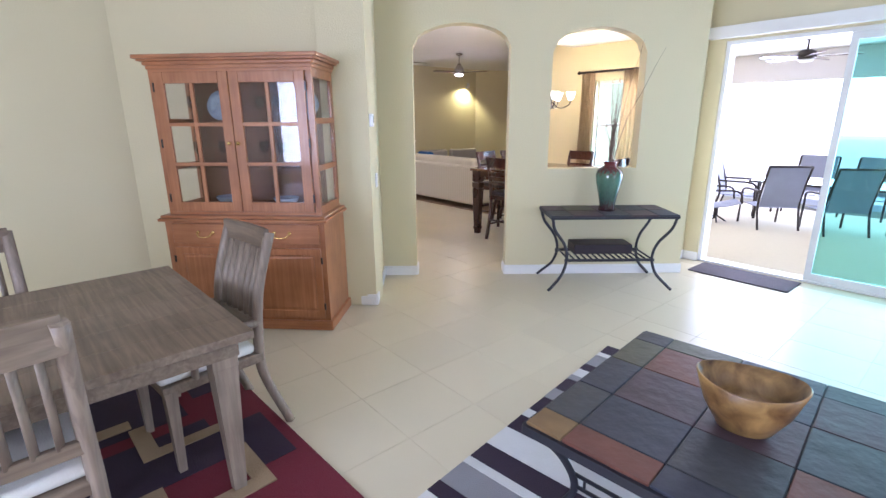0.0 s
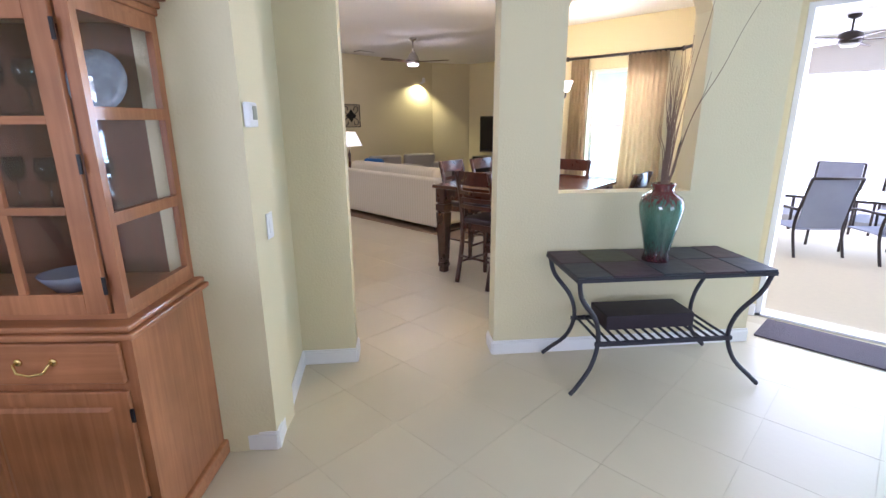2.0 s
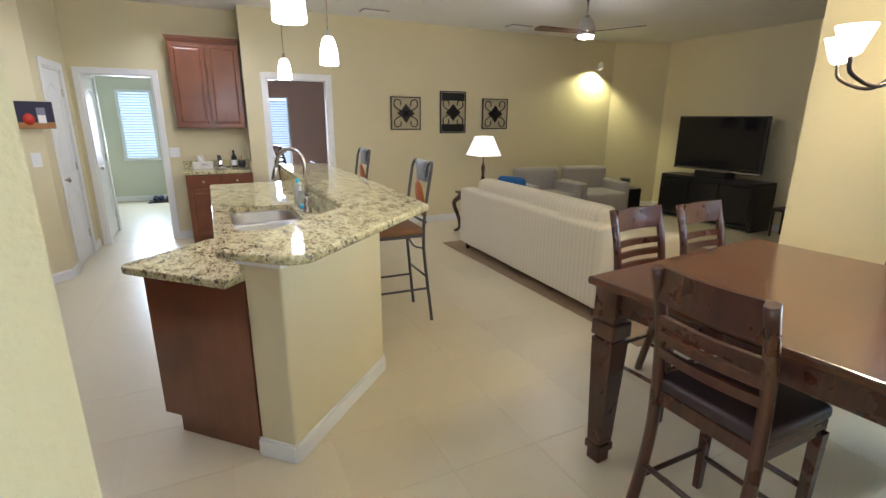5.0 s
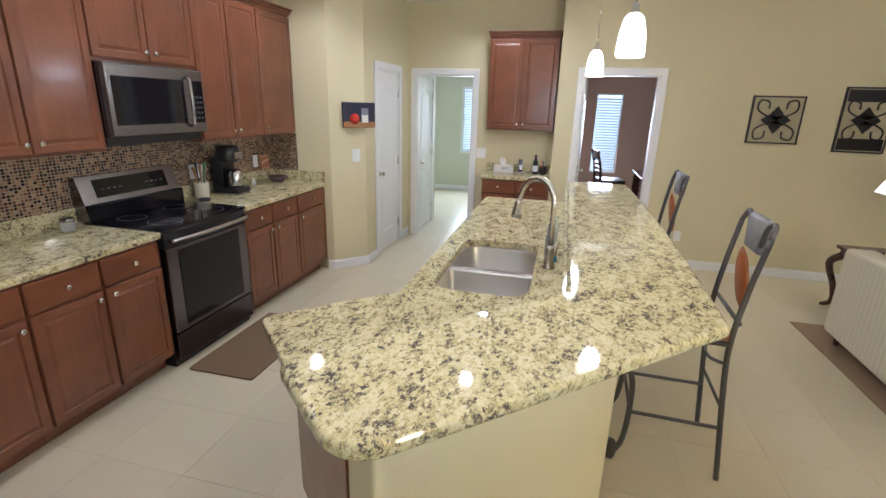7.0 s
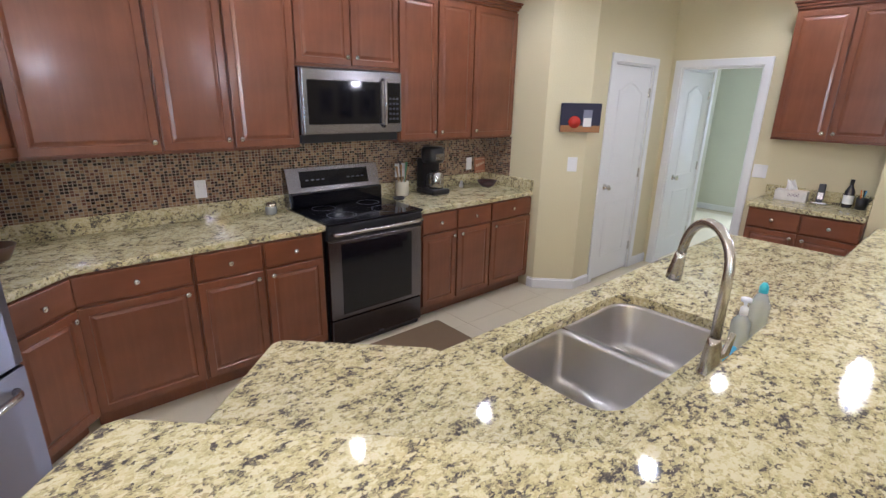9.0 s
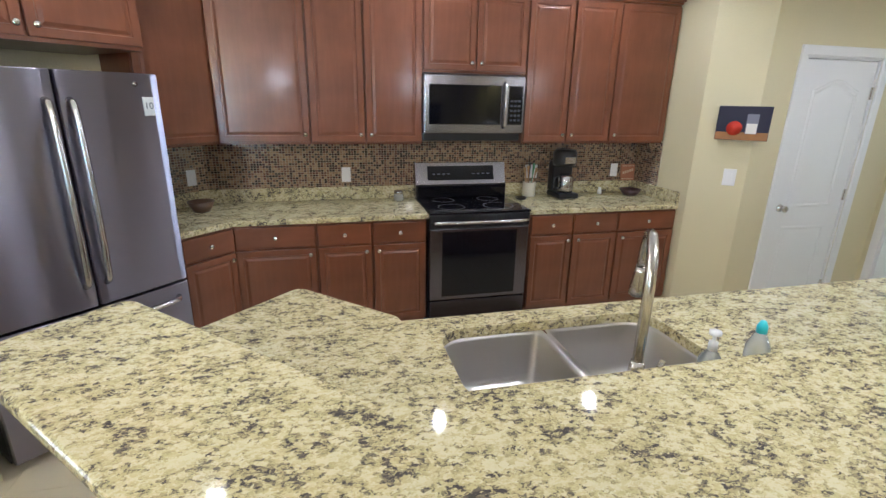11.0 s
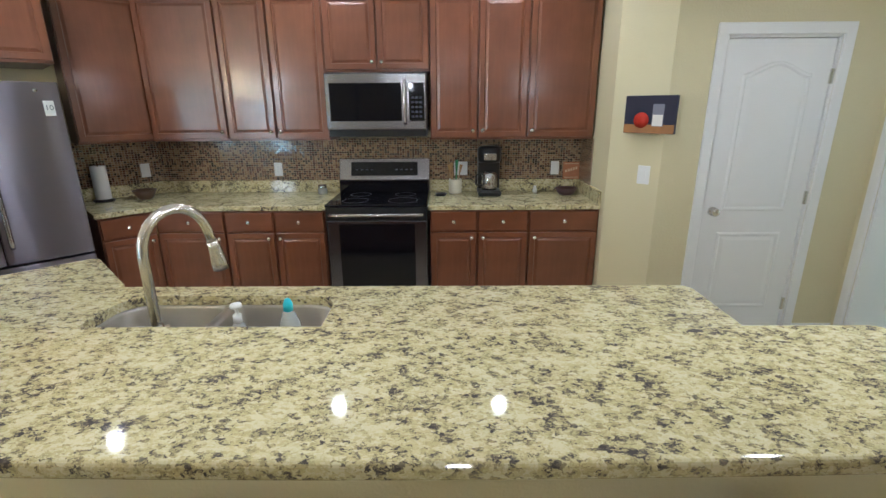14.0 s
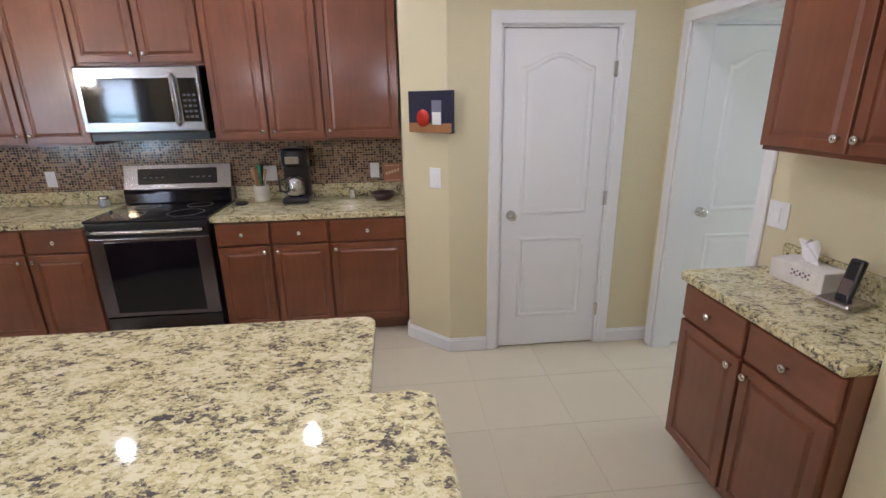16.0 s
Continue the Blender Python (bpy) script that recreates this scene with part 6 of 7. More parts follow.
for x in (0.085, PS - 0.085):
    for y in (0.085, PS - 0.085):
        lg = part("leg", cyl(0.055, 0.078, 0.50, 4, m=pose(x, y, 0.13, 0, 0, 45), smooth=False), DARKWOOD, pu)
        for z0, z1, w0 in ((0.73, 0.875, 0.058), (0.715, 0.73, 0.046), (0.645, 0.715, 0.060), (0.63, 0.645, 0.048), (0.10, 0.13, 0.040), (0.06, 0.10, 0.046), (0.0, 0.06, 0.036)):
            part("turned_block", box(x - w0, y - w0, z0, x + w0, y + w0, z1, bevel=0.006), DARKWOOD, lg)


def pub_chair(m):
    c = thing("pub_chair", "dark cherry ladder-back counter chair with a padded seat", "chair", m, "pub table chairs")
    part("seat", cushion(-0.205, -0.19, 0.585, 0.205, 0.20, 0.64, 0.02, 0.01), mat("dark_leather", (0.03, 0.018, 0.02), 0.4) if "dark_leather" not in bpy.data.materials else bpy.data.materials["dark_leather"], c)
    part("seat_frame", box(-0.20, -0.19, 0.53, 0.20, 0.19, 0.588, bevel=0.005), DARKWOOD, c)
    for x in (-0.19, 0.19):
        part("front_leg", cyl(0.020, 0.028, 0.54, 4, m=pose(x, 0.17, 0, 0, 0, 45), smooth=False), DARKWOOD, c)
        part("back_post", tube(curve([(x, -0.26, 0.0), (x, -0.19, 0.35), (x, -0.185, 0.60), (x, -0.21, 0.85), (x, -0.27, 1.08)], 6), 0.023, 6), DARKWOOD, c)
        part("side_stretcher", tube([(x, -0.225, 0.20), (x, 0.17, 0.20)], 0.011, 6), DARKWOOD, c)
    for y, z in ((0.17, 0.16), (0.17, 0.30), (-0.21, 0.26)):
        part("stretcher", tube([(-0.19, y, z), (0.19, y, z)], 0.012, 6), DARKWOOD, c)
    for z, h, y in ((0.955, 0.125, -0.245), (0.865, 0.035, -0.225), (0.80, 0.035, -0.213), (0.735, 0.035, -0.205)):
        rb = bmesh.new()
        prism([(-0.185 + 0.37 * i / 10, y - 0.012 - 0.022 * math.sin(math.pi * i / 10)) for i in range(11)] + [(0.185 - 0.37 * i / 10, y + 0.010 - 0.022 * math.sin(math.pi * i / 10)) for i in range(11)], z, z + h, bm=rb)
        part("top_rail" if h > 0.1 else "ladder_rail", rb, DARKWOOD, c)
    return c


pk = pub_chair(pose(-1.71, 5.32, 0, 0, 0, 0))
for x, y, a in ((-2.49, 5.90, -86), (-2.46, 6.40, -86), (-1.74, 6.66, 182), (-0.83, 5.95, 95)):
    copy_thing(pk, pose(x, y, 0, 0, 0, a))
ch = thing("chandelier", "bronze chandelier with glowing white tulip glass shades", "chandelier", pose(-1.72, 6.05, 0))
part("rod", cyl(0.008, 0.008, H - 1.9, 8, m=pose(0, 0, 1.9)), BRONZE, ch)
part("canopy", lathe([(0, H - 0.03), (0.055, H - 0.02), (0.06, H), (0, H)], 20), BRONZE, ch)
part("hub", lathe([(0, 1.66), (0.02, 1.68), (0.035, 1.75), (0.02, 1.84), (0.03, 1.90), (0, 1.93)], 18), BRONZE, ch)
TUL = glow("tulip_glass", (1.0, 0.93, 0.80), 4.0)
for k in range(5):
    a = k * 1.2566 + 0.55
    arm = part("arm", tube(curve([(0.02 * math.cos(a), 0.02 * math.sin(a), 1.78), (0.13 * math.cos(a), 0.13 * math.sin(a), 1.69), (0.25 * math.cos(a), 0.25 * math.sin(a), 1.73), (0.27 * math.cos(a), 0.27 * math.sin(a), 1.79)], 6), 0.008, 8), BRONZE, ch)
    part("tulip_shade", lathe([(0.015, 0), (0.03, 0.01), (0.045, 0.05), (0.062, 0.10), (0.058, 0.10), (0.04, 0.05), (0, 0.012)], 20, m=pose(0.27 * math.cos(a), 0.27 * math.sin(a), 1.79)), TUL, arm)
point("chandelier_bulb", (-1.72, 6.05, 2.0), 75, (1.0, 0.76, 0.38), 0.08)


# ---- windows, curtains, rack ----
def sash_window(name, p0, p1, z0, z1, label, depth=0.14):
    m, w = along(p0, p1)
    o = structure(name, box(0, depth * 0.55, z0, 0.04, depth * 0.85, z1, m=m), FRAME, label, "window")
    def piece(nm, *b_, material=FRAME):
        q = part(nm, box(*b_, m=m), material, o)
        return q
    piece("window_frame", w - 0.04, depth * 0.55, z0, w, depth * 0.85, z1)
    piece("window_frame", 0.04, depth * 0.55, z1 - 0.04, w - 0.04, depth * 0.85, z1)
    piece("window_frame", 0.04, depth * 0.55, z0, w - 0.04, depth * 0.85, z0 + 0.045)
    piece("meeting_rail", 0.04, depth * 0.5, (z0 + z1) / 2 - 0.02, w - 0.04, depth * 0.85, (z0 + z1) / 2 + 0.02)
    piece("window_sill", -0.03, -0.03, z0 - 0.02, w + 0.03, depth * 0.55, z0 + 0.002)
    for a, b_ in ((z0 + 0.045, (z0 + z1) / 2 - 0.02), ((z0 + z1) / 2 + 0.02, z1 - 0.04)):
        q = piece("pane", 0.04, depth * 0.68, a, w - 0.04, depth * 0.72, b_, material=WTINT)
        q.visible_shadow = False
    return o


WTINT = glass("window_tint", (0.82, 0.96, 0.97))
sash_window("window_1", (-1.85, 7.35), (-1.0, 7.35), 0.80, 2.10, "white single-hung window in the bay")
_d = (Vector((0.08, 6.48)) - Vector((-0.75, 7.35))).normalized()
_w0, _w1 = Vector((-0.75, 7.35)) + _d * 0.06, Vector((-0.75, 7.35)) + _d * 0.86
sash_window("window_2", tuple(_w0), tuple(_w1), 0.80, 2.10, "white single-hung window in the slanted bay")


def drape(m, w, h, folds):
    c = thing("curtain", "tan gathered floor-length curtain on a dark rod", "curtain", m, "nook curtains")
    bm = bmesh.new()
    n, k = folds * 8, 8
    grid = []
    for j in range(k + 1):
        z = h * (1 - j / k)
        sp = 0.86 + 0.14 * (j / k)
        grid.append([(bm.verts.new((w * sp * (i / n - 0.5), 0.022 * (0.6 + 0.6 * j / k) * math.sin(2 * math.pi * folds * i / n + 0.5 * math.sin(j * 0.8 + i * 0.05)), z))) for i in range(n + 1)])
    for a, b_ in zip(grid, grid[1:]):
        for i in range(n):
            bm.faces.new((a[i], a[i + 1], b_[i + 1], b_[i])).smooth = True
    bmesh.ops.solidify(bm, geom=bm.faces[:], thickness=0.004)
    part("fabric", bm, CURTAIN, c)
    return c


drape(pose(-1.95, 7.27, 0.02), 0.26, 2.20, 5)
drape(pose(-1.14, 7.25, 0.02), 0.50, 2.20, 8)
_e = Vector((-0.75, 7.35)) + _d * 0.98
drape(pose(_e.x - 0.06, _e.y - 0.06, 0.02, 0, 0, -46), 0.28, 2.20, 5)
for a, b_ in (((-2.12, 7.27), (-0.80, 7.27)), ((-0.80, 7.27), (_e.x + 0.02, _e.y - 0.16))):
    rd = thing("curtain_rod", "dark wooden curtain rod above the bay window", "curtain rod")
    part("rod", tube([(*a, 2.225), (*b_, 2.225)], 0.016, 10), BRONZE, rd)
    for q in (a, b_):
        part("finial", lathe([(0, -0.03), (0.022, -0.015), (0.028, 0), (0.022, 0.015), (0, 0.03)], 12, m=pose(q[0], q[1], 2.225)), BRONZE, rd)
rk = thing("plant_rack", "dark iron tiered plant rack with curved top", "rack", pose(-0.30, 6.10, 0, 0, 0, -45))
for x in (-0.2, 0.2):
    part("upright", tube(curve([(x, -0.12, 0.0), (x, -0.10, 0.85), (x, 0.02, 1.05), (x, 0.06, 1.30), (x, 0.12, 1.50), (x, 0.16, 1.52)], 6), 0.010, 8), IRON, rk)
    part("upright", tube([(x, 0.16, 0.0), (x, 0.16, 1.52)], 0.010, 8), IRON, rk)
for z, y0 in ((0.35, -0.10), (0.92, -0.08), (1.28, 0.05)):
    part("shelf", box(-0.2, y0, z, 0.2, 0.16, z + 0.012), IRON, rk)
for z, y, c_, lab in ((0.932, 0.06, (0.06, 0.02, 0.05), "small dark glazed pot on the rack"), (1.292, 0.10, (0.35, 0.10, 0.08), "small terracotta-pink pot on the rack")):
    pt_ = thing("flower_pot", lab, "pot", pose(-0.30, 6.10, 0, 0, 0, -45) @ pose(0, y, z))
    part("pot", lathe([(0, 0), (0.035, 0), (0.05, 0.05), (0.055, 0.10), (0.048, 0.10), (0.04, 0.03), (0, 0.03)], 20), mat("glaze_" + lab.split()[1], c_, 0.3), pt_)


def blind_window(name, m, w, z0, z1, label):
    """A window with a frame, closed slats and a pane that glows in place of daylight; x from 0 to w, facing -y."""
    o = structure(name, box(-0.05, -0.012, z0 - 0.05, 0.0, 0.03, z1 + 0.05, m=m), FRAME, label, "window")
    part("window_frame", box(w, -0.012, z0 - 0.05, w + 0.05, 0.03, z1 + 0.05, m=m), FRAME, o)
    part("window_frame", box(0, -0.012, z1, w, 0.03, z1 + 0.05, m=m), FRAME, o)
    part("window_sill", box(-0.06, -0.04, z0 - 0.05, w + 0.06, 0.03, z0 - 0.001, m=m), FRAME, o)
    part("pane", box(0, 0.055, z0, w, 0.06, z1, m=m), PANE_GLOW, o, "window glass glowing in place of daylight")
    n = int((z1 - z0) / 0.048)
    for i in range(n):
        part("slat", box(0.005, -0.024, -0.0015, w - 0.005, 0.024, 0.0015, m=m @ pose(0, 0.02, z0 + 0.024 + i * 0.048, 38)), FRAME, o)
    return o


blind_window("window_hall", pose(-11.4, 2.35, 0, 0, 0, 90), 0.48, 0.81, 1.97, "hall window with white slat blinds")
blind_window("window_den", pose(-11.2, 4.82, 0, 0, 0, 90), 0.41, 0.58, 1.92, "den window with white slat blinds")
blind_window("window_dining", pose(3.7, -3.0, 0, 0, 0, 180), 2.7, 0.70, 2.20, "wide dining room window with slat blinds")
blind_window("window_side", pose(6.0, 4.15, 0, 0, 0, -90), 2.4, 0.40, 2.20, "wide living window with slat blinds")

# hall and den things
tr_ = thing("shoe_tray", "black rubber boot tray with dark shoes", "tray", pose(-11.15, 3.05, 0, 0, 0, 90))
part("tray", box(-0.45, -0.16, 0, 0.45, 0.16, 0.02, bevel=0.004), BLACK, tr_)
for i in range(4):
    for j in range(2):
        sh = thing("shoe", "dark casual shoe on the boot tray", "shoe", pose(-11.15, 3.05, 0.021, 0, 0, 90) @ pose(-0.33 + 0.21 * i + 0.09 * j, 0.0, 0), "shoes on the tray")
        part("sole", box(-0.04, -0.13, 0, 0.04, 0.13, 0.022, bevel=0.01), WHITEP if i == 2 else BLACK, sh)
        part("upper", cushion(-0.038, -0.125, 0.022, 0.038, 0.11, 0.085, 0.025), mat("navy_canvas", (0.02, 0.03, 0.07), 0.8) if "navy_canvas" not in bpy.data.materials else bpy.data.materials["navy_canvas"], sh)
dk = thing("desk", "dark wooden den desk against the wall", "desk", pose(-9.6, 5.75, 0))
part("top", box(-0.6, -0.32, 0.72, 0.6, 0.32, 0.755, bevel=0.005), DARKWOOD, dk)
for x in (-0.55, 0.5):
    part("pedestal", box(x, -0.30, 0, x + 0.05, 0.30, 0.72), DARKWOOD, dk)
part("drawer_bank", box(0.1, -0.29, 0.35, 0.5, 0.29, 0.72, bevel=0.004), DARKWOOD, dk)
dp = thing("ornament", "small dark ornament standing on the desk", "ornament", pose(-9.35, 5.62, 0.756))
part("body", lathe([(0, 0), (0.05, 0), (0.03, 0.04), (0.055, 0.11), (0.03, 0.16), (0, 0.17)], 16), IRON, dp)
oc = pub_chair(pose(-9.75, 5.05, 0, 0, 0, 10))

# ---- living room ----
SM = pose(-5.88, 6.395, 0, 0, 0, -1.5)
so_ = thing("sofa", "cream striped three-seat sofa with loose back cushions", "sofa", SM)
SW, SD = 2.42, 0.95
part("base", box(0.02, 0.02, 0.09, SW - 0.02, SD, 0.42, bevel=0.03, seg=3), SOFA, so_)
bk = box(0, 0, 0.09, SW, 0.20, 0.76, bevel=0.035, seg=3)
part("backrest", bk, SOFA, so_)
for x in (0, SW - 0.22):
    part("armrest", box(x, 0.10, 0.10, x + 0.22, SD + 0.02, 0.62, bevel=0.05, seg=4), SOFA, so_)
for i in range(2):
    x0 = 0.23 + i * (SW - 0.46) / 2
    part("seat_cushion", cushion(x0, 0.2, 0.42, x0 + (SW - 0.46) / 2 - 0.01, SD + 0.03, 0.56, 0.04, 0.02), SOFA, so_)
    part("back_cushion", cushion(x0 - 0.06, 0.13, 0.50, x0 + (SW - 0.46) / 2 + 0.05, 0.36, 0.88, 0.07), SOFA, so_)
for x in (0.08, SW - 0.08):
    for y in (0.08, SD - 0.08):
        part("foot", cyl(0.02, 0.03, 0.09, 10, m=pose(x, y, 0)), DARKWOOD, so_)
lr = thing("living_rug", "brown low-pile area rug under the sofa", "rug", pose(-6.18, 6.31, 0))
part("mat_field", box(0, 0, 0, 3.2, 2.9, 0.008, bevel=0.002, seg=1), mat("brown_pile", (0.30, 0.21, 0.13), 0.95, scale=14, var=0.15, bump=0.4, bump_scale=200), lr)
et = thing("end_table", "dark cherry end table with cabriole legs", "table", pose(-6.45, 7.05, 0))
part("top", box(-0.28, -0.28, 0.55, 0.28, 0.28, 0.58, bevel=0.008), DARKWOOD, et)
part("apron", box(-0.25, -0.25, 0.47, 0.25, 0.25, 0.55), DARKWOOD, et)
for x in (-1, 1):
    for y in (-1, 1):
        part("leg", tube(curve([(x * 0.23, y * 0.23, 0.50), (x * 0.29, y * 0.29, 0.40), (x * 0.24, y * 0.24, 0.20), (x * 0.23, y * 0.23, 0.06), (x * 0.28, y * 0.28, 0.0)], 6), [0.035 - 0.0007 * k for k in range(25)], 8), DARKWOOD, et)
lp = thing("table_lamp", "lit table lamp with a white square tapered shade", "lamp", pose(-6.45, 7.05, 0.581))
part("base", lathe([(0, 0), (0.075, 0), (0.07, 0.02), (0.025, 0.05), (0.03, 0.16), (0.02, 0.24), (0.028, 0.34), (0.01, 0.40), (0.01, 0.52), (0, 0.52)], 20), DARKWOOD, lp)
part("shade", cyl(0.245, 0.125, 0.25, 4, m=pose(0, 0, 0.50, 0, 0, 45), smooth=False, caps=False), glow("lamp_shade", (1.0, 0.95, 0.86), 0.8), lp, "glowing white fabric shade")
point("lamp_bulb", (-6.45, 7.05, 1.22), 3.5, (1, 0.86, 0.65), 0.06)
for x, y, a in ((-6.85, 8.45, -95), (-6.75, 9.35, -100)):
    ac = thing("armchair", "grey upholstered armchair facing the sofa", "armchair", pose(x, y, 0, 0, 0, a), "living room armchairs")
    part("base", cushion(-0.38, -0.38, 0.10, 0.38, 0.38, 0.44, 0.05), GREYFAB, ac)
    part("back", cushion(-0.40, -0.42, 0.30, 0.40, -0.24, 0.80, 0.06), GREYFAB, ac)
    for xx in (-0.44, 0.32):
        part("arm", cushion(xx, -0.36, 0.12, xx + 0.12, 0.36, 0.60, 0.045), GREYFAB, ac)
    for xx in (-0.32, 0.32):
        for yy in (-0.32, 0.32):
            part("foot", cyl(0.018, 0.024, 0.11, 8, m=pose(xx, yy, 0)), DARKWOOD, ac)
pw = thing("throw_pillow", "bright blue throw pillow on the sofa", "pillow", pose(-5.48, 6.805, 0.58, -18, 0, 20))
part("pillow", cushion(-0.19, -0.06, 0.0, 0.19, 0.06, 0.34, 0.055), mat("blue_cotton", (0.012, 0.10, 0.30), 0.8, bump=0.2, bump_scale=300), pw)
tv = thing("television", "large black flat-screen television on the stand", "television", pose(-6.37, 10.72, 0, 0, 0, 0))
part("screen", box(0, 0.0, 0.80, 1.42, 0.06, 1.62, bevel=0.006), BLACK, tv)
part("panel", box(0.025, -0.004, 0.845, 1.395, 0.0, 1.60), BLACKGLASS, tv)
part("bezel_strip", box(0.0, -0.008, 0.80, 1.42, 0.0, 0.822), STEEL, tv)
part("foot", box(0.45, -0.08, 0.70, 0.97, 0.16, 0.80, bevel=0.01), BLACK, tv)
tvs = thing("tv_stand", "black media stand with shelves", "tv stand", pose(-6.45, 10.55, 0))
ts_ = box(0, 0, 0.64, 1.60, 0.46, 0.70, bevel=0.006)
box(0, 0, 0, 0.05, 0.46, 0.64, bm=ts_)
box(1.55, 0, 0, 1.60, 0.46, 0.64, bm=ts_)
box(0.05, 0.42, 0.04, 1.55, 0.46, 0.64, bm=ts_)
box(0.05, 0.0, 0.03, 1.55, 0.42, 0.08, bm=ts_)
part("carcass", ts_, BLACK, tvs)
for x0 in (0.06, 0.56, 1.06):
    part("door", box(x0, -0.012, 0.09, x0 + 0.48, 0.0, 0.63, bevel=0.004), BLACK, tvs)
sw_ = thing("subwoofer", "black subwoofer box beside the media stand", "speaker", pose(-6.85, 10.15, 0))
part("cabinet", box(-0.2, -0.2, 0.02, 0.2, 0.2, 0.42, bevel=0.01), BLACK, sw_)
part("grille", box(-0.18, -0.212, 0.04, 0.18, -0.2, 0.40, bevel=0.006), IRON, sw_)
for x in (-0.15, 0.15):
    part("foot", box(x - 0.02, -0.15, 0, x + 0.02, 0.15, 0.02), BLACK, sw_)
bk_ = thing("bucket", "small steel bucket standing on the subwoofer", "bucket", pose(-6.85, 10.15, 0.42))
part("pail", lathe([(0, 0), (0.07, 0), (0.095, 0.16), (0.10, 0.165), (0.09, 0.16), (0.065, 0.01), (0, 0.01)], 22), STEEL, bk_)
bsk = thing("side_stool", "dark low side stool by the wall", "stool", pose(-4.45, 10.75, 0))
part("seat", box(-0.2, -0.15, 0.36, 0.2, 0.15, 0.40, bevel=0.01), BRONZE, bsk)
for x in (-0.17, 0.17):
    for y in (-0.12, 0.12):
        part("leg", cyl(0.015, 0.018, 0.36, 8, m=pose(x, y, 0)), BRONZE, bsk)


def iron_art(m, w, h, kind):
    a = thing("wall_art", "square black scrollwork art panel" if kind else "tall black scrollwork art panel with dark ends", "wall art", m, "scrollwork panels")
    part("panel", box(-w / 2, -0.018, -h / 2, w / 2, 0, h / 2), mat("art_cream", (0.42, 0.37, 0.24), 0.8, scale=14, var=0.2) if "art_cream" not in bpy.data.materials else bpy.data.materials["art_cream"], a)
    fr_ = bmesh.new()
    e = 0.014
    for b_ in ((-w / 2 - e, -h / 2 - e, w / 2 + e, -h / 2), (-w / 2 - e, h / 2, w / 2 + e, h / 2 + e), (-w / 2 - e, -h / 2, -w / 2, h / 2), (w / 2, -h / 2, w / 2 + e, h / 2)):
        box(b_[0], -0.026, b_[1], b_[2], 0, b_[3], bm=fr_)
    part("frame", fr_, IRON, a)
    if not kind:
        for s_ in (-1, 1):
            part("end_band", box(-w / 2 + 0.01, -0.022, s_ * h / 2 - s_ * 0.12 if s_ > 0 else -h / 2 + 0.01, w / 2 - 0.01, -0.018, h / 2 - 0.01 if s_ > 0 else -h / 2 + 0.12), BLACK, a)
    for sx in (-1, 1):
        for sy in (-1, 1):
            k = min(w, h) / 2
            part("scroll", tube(curve([(0, -0.022, 0), (sx * k * 0.35, -0.022, sy * k * 0.15), (sx * k * 0.8, -0.022, sy * k * 0.45), (sx * k * 0.75, -0.022, sy * k * 0.85), (sx * k * 0.4, -0.022, sy * k * 0.8), (sx * k * 0.35, -0.022, sy * k * 0.5)], 5), 0.008, 6), BLACK, a)
    for s_ in (-1, 1):
        d_ = min(w, h) / 2
        part("petal", prism([(0, -0.03), (s_ * d_ * 0.30, -0.055), (s_ * d_ * 0.62, 0), (s_ * d_ * 0.30, 0.055), (0, 0.03)], 0, 0.008, m=pose(0, -0.019, 0, 90)), BLACK, a)
        part("petal", prism([(-0.03, 0), (-0.055, s_ * d_ * 0.30), (0, s_ * d_ * 0.62), (0.055, s_ * d_ * 0.30), (0.03, 0)], 0, 0.008, m=pose(0, -0.019, 0, 90)), BLACK, a)
    return a


iron_art(pose(-7.449, 6.32, 1.625, 0, 0, 90), 0.43, 0.43, 1)
iron_art(pose(-7.449, 7.08, 1.645, 0, 0, 90), 0.40, 0.58, 0)
iron_art(pose(-7.449, 7.82, 1.63, 0, 0, 90), 0.43, 0.43, 1)
for x, y in ((-7.0, 5.75), (-7.0, 7.9)):
    vt = thing("ceiling_vent", "grey slotted ceiling air vent", "vent", pose(x, y, H))
    part("frame", box(-0.10, -0.17, -0.012, 0.10, 0.17, 0.0, bevel=0.004), mat("vent_grey", (0.30, 0.29, 0.28), 0.6) if "vent_grey" not in bpy.data.materials else bpy.data.materials["vent_grey"], vt)
    for i in range(6):
        part("slat", box(-0.085 + i * 0.03, -0.155, -0.017, -0.072 + i * 0.03, 0.155, -0.011), WHITE, vt)
sc = thing("wall_sconce", "small white wall spotlight shining down the wall", "sconce", pose(-7.36, 9.85, 2.38))
part("bracket", box(-0.09, -0.02, -0.02, -0.02, 0.02, 0.02, bevel=0.005), WHITE, sc)
part("can", lathe([(0.0, 0.11), (0.035, 0.10), (0.038, 0.0), (0.032, 0.0), (0.03, 0.09), (0, 0.095)], 18), WHITE, sc)
part("lens", lathe([(0, 0.02), (0.031, 0.02)], 18), glow("spot_lens", (1.0, 0.92, 0.6), 12.0), sc)
spt = new("sconce_lamp", bpy.data.lights.new("sconce_lamp", 'SPOT'))
spt.data.energy, spt.data.color, spt.data.spot_size, spt.data.spot_blend, spt.data.shadow_soft_size = 50, (1.0, 0.90, 0.42), radians(140), 0.5, 0.02
spt.matrix_world = look((-7.30, 9.80, 2.36), (-7.47, 9.6, 1.2))


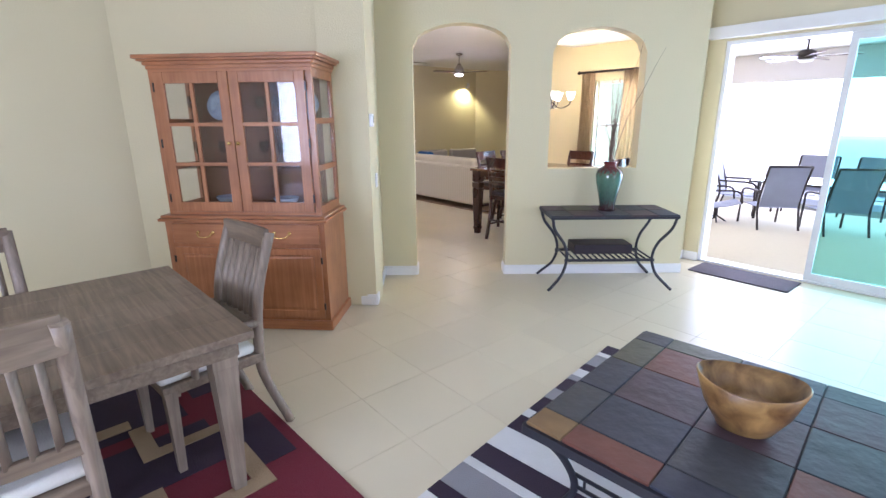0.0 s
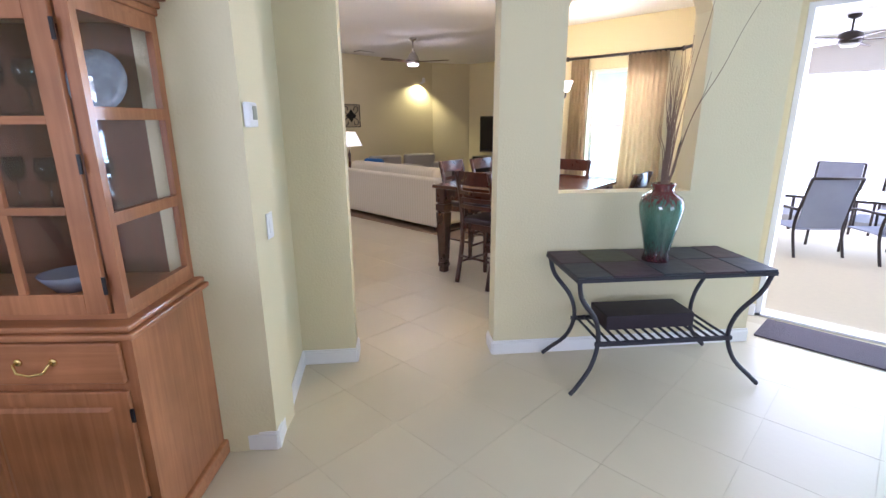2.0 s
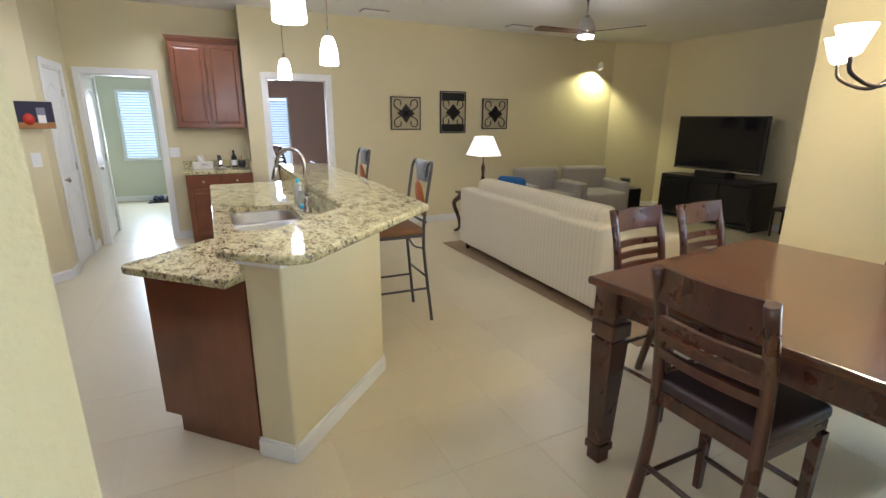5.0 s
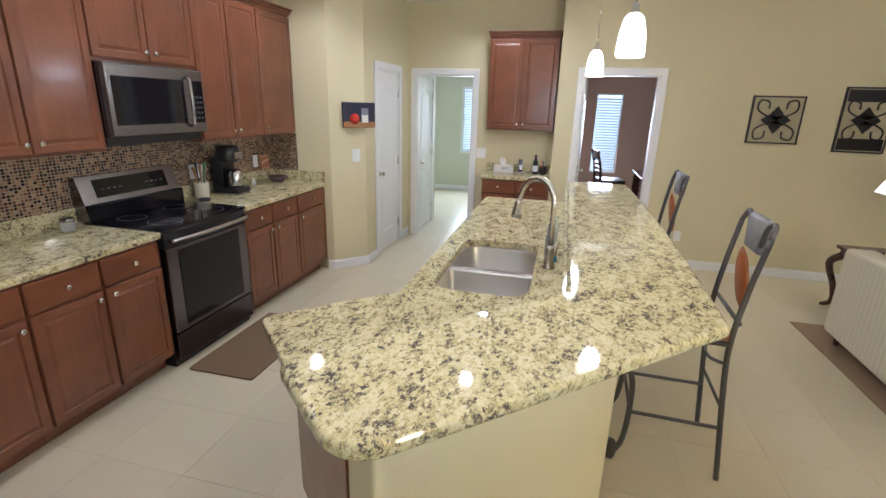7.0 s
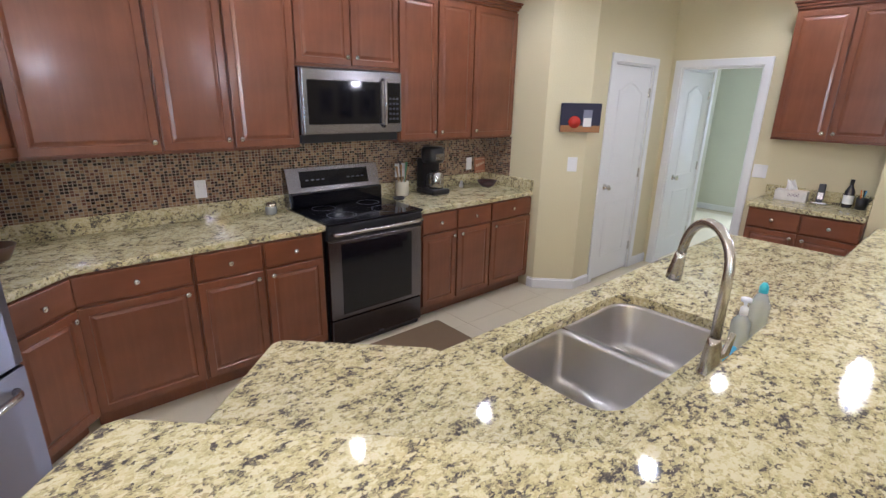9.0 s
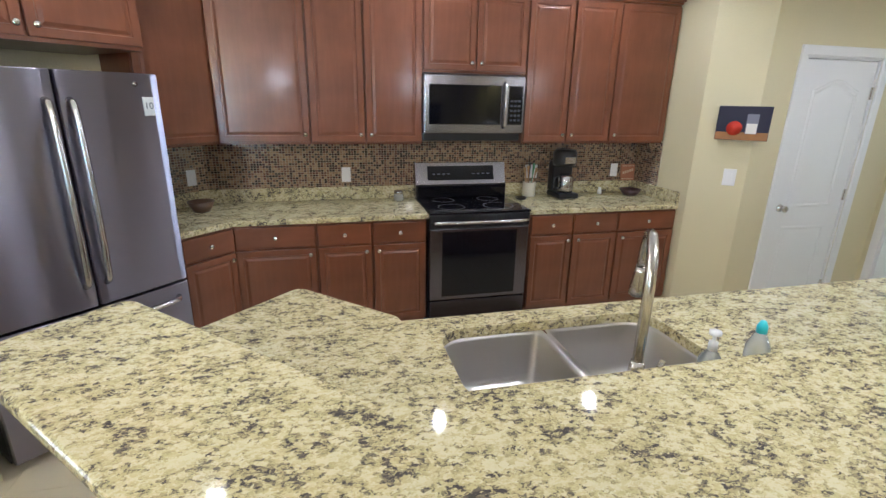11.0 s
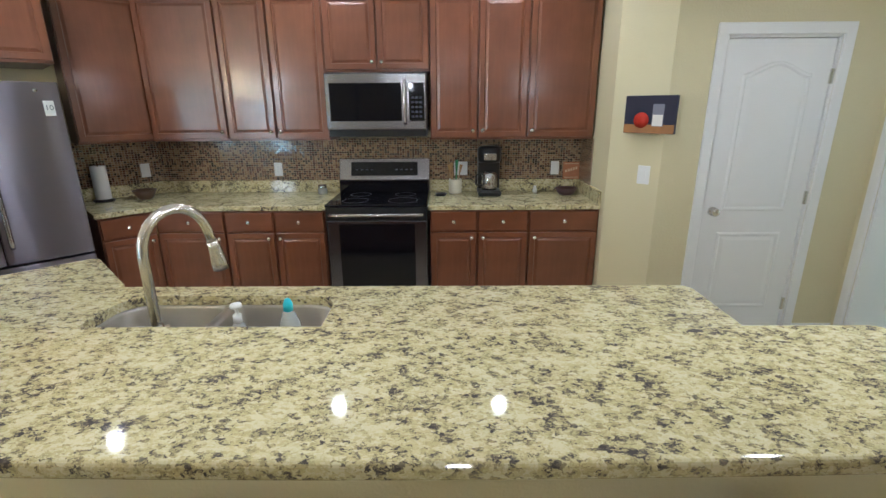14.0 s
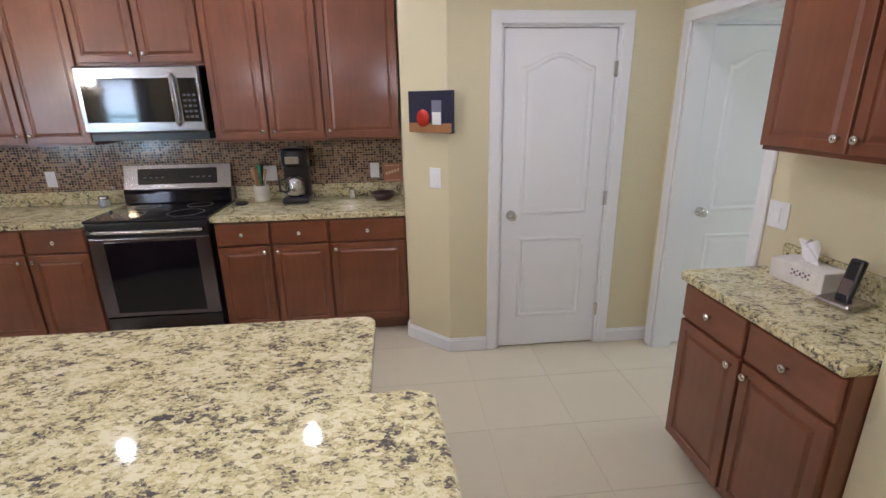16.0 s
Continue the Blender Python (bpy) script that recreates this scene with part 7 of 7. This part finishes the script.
# ---- bar stools ----
def bar_stool(m):
    c = thing("bar_stool", "wrought iron bar stool with a carved back panel and woven seat", "bar stool", m, "bar stools")
    IR = bpy.data.materials["grey_iron"] if "grey_iron" in bpy.data.materials else mat("grey_iron", (0.11, 0.105, 0.105), 0.45, 0.6, scale=30, var=0.2)
    part("seat_frame", tube([(-0.19, -0.19, 0.70), (0.19, -0.19, 0.70), (0.19, 0.19, 0.70), (-0.19, 0.19, 0.70), (-0.19, -0.19, 0.70)], 0.014, 6), IR, c)
    part("seat", cushion(-0.20, -0.20, 0.705, 0.20, 0.20, 0.76, 0.025, 0.02), bpy.data.materials["woven_seat"] if "woven_seat" in bpy.data.materials else mat("woven_seat", (0.20, 0.10, 0.045), 0.8, scale=60, var=0.45, bump=0.5, bump_scale=90), c)
    for x in (-0.19, 0.19):
        part("back_leg", tube(curve([(x * 1.12, -0.25, 0.0), (x, -0.20, 0.50), (x, -0.19, 0.72), (x * 1.02, -0.215, 0.97), (x * 1.05, -0.25, 1.19)], 6), 0.013, 8), IR, c)
        part("front_leg", tube(curve([(x * 1.08, 0.25, 0.0), (x * 1.05, 0.19, 0.12), (x * 1.0, 0.18, 0.40), (x * 0.98, 0.22, 0.58), (x * 0.9, 0.17, 0.70)], 6), 0.014, 8), IR, c)
        part("foot", lathe([(0, 0), (0.022, 0), (0.03, 0.03), (0.02, 0.055), (0.028, 0.08), (0.016, 0.10), (0, 0.10)], 12, m=pose(x * 1.07, 0.24, 0)), IR, c)
        part("stretcher", tube([(x * 1.02, -0.225, 0.27), (x * 1.0, 0.18, 0.27)], 0.009, 6), IR, c)
        part("brace", tube(curve([(x, -0.19, 0.60), (x * 0.9, -0.12, 0.62), (x * 0.8, -0.08, 0.69)], 4), 0.008, 6), IR, c)
        part("scroll", tube(curve([(x * 1.05, -0.25, 1.19), (x * 0.9, -0.265, 1.245), (x * 0.6, -0.26, 1.22), (x * 0.45, -0.255, 1.13)], 5), 0.012, 8), IR, c)
    for y, z in ((-0.22, 0.36), (0.18, 0.30)):
        part("stretcher", tube([(-0.19, y, z), (0.19, y, z)], 0.009, 6), IR, c)
    part("crest", cushion(-0.095, -0.285, 1.09, 0.095, -0.24, 1.255, 0.02), bpy.data.materials["pewter"] if "pewter" in bpy.data.materials else mat("pewter", (0.24, 0.24, 0.26), 0.4, 0.5, scale=40, var=0.4, bump=0.6, bump_scale=60), c, "cast pewter-coloured shell crest")
    pn = lathe([(0, -0.012), (0.07, -0.010), (0.085, 0), (0.07, 0.010), (0, 0.014)], 28)
    for v in pn.verts:
        v.co.y *= 1.8
    part("back_panel", merge(pn, None, pose(0, -0.238, 0.955, 82)), bpy.data.materials["carved_wood"] if "carved_wood" in bpy.data.materials else mat("carved_wood", (0.36, 0.10, 0.025), 0.4, scale=22, var=0.45, bump=0.5, bump_scale=30), c, "carved reddish wooden oval panel")
    part("back_rail", tube([(-0.19, -0.21, 0.80), (0.19, -0.21, 0.80)], 0.010, 6), IR, c)
    return c


bsk1 = bar_stool(pose(-4.25, 4.93, 0, 0, 0, 178))
copy_thing(bsk1, pose(-5.72, 4.91, 0, 0, 0, 180))

# ---- floor tiles ----
TS, GAP = 0.457, 0.0019
TX0, TY0 = -6.56, 3.19
near, far = [], []
for i in range(-11, 28):
    for j in range(-14, 18):
        x, y = TX0 + i * TS, TY0 + j * TS
        if x < -11.5 or x + TS > 6.0 or y < -3.0 or y + TS > 11.1 or (y + TS > 6.11 and x + TS > 0.2) or (y > 7.2 and x > -2.5):
            continue
        zone = (-8 < x < -2.7 and 1.7 < y < 3.4) or (-3.3 < x < 0 and 3.3 < y < 5.2) or (-0.9 < x < 2.6 and 1.7 < y < 6.1) or (-6.3 < x < -2.2 and 4.4 < y < 6.4)
        (near if zone and len(near) < 300 else far).append((x, y))
tile_bm = box(GAP / 2, GAP / 2, -0.02, TS - GAP / 2, TS - GAP / 2, 0.0)
tile_me = bpy.data.meshes.new("tile")
tile_bm.to_mesh(tile_me)
tile_me.materials.append(TILE)
floor = bpy.data.objects["floor"]
for x, y in near:
    t_ = new("tile", tile_me)
    t_.parent = floor
    t_.location = (x, y, 0)
vs, fs_ = [], []
tv_ = [v.co.copy() for v in tile_bm.verts]
tf_ = [[v.index for v in f.verts] for f in tile_bm.faces]
for x, y in far:
    k = len(vs)
    vs += [(v.x + x, v.y + y, v.z) for v in tv_]
    fs_ += [[k + q for q in f] for f in tf_]
fm = bpy.data.meshes.new("tiles")
fm.from_pydata(vs, [], fs_)
fm.materials.append(TILE)
ft = new("tiles", fm)
ft.parent = floor
tagged(ft, "cream ceramic floor tiles farther off", kind="stuff")
tile_bm.free()
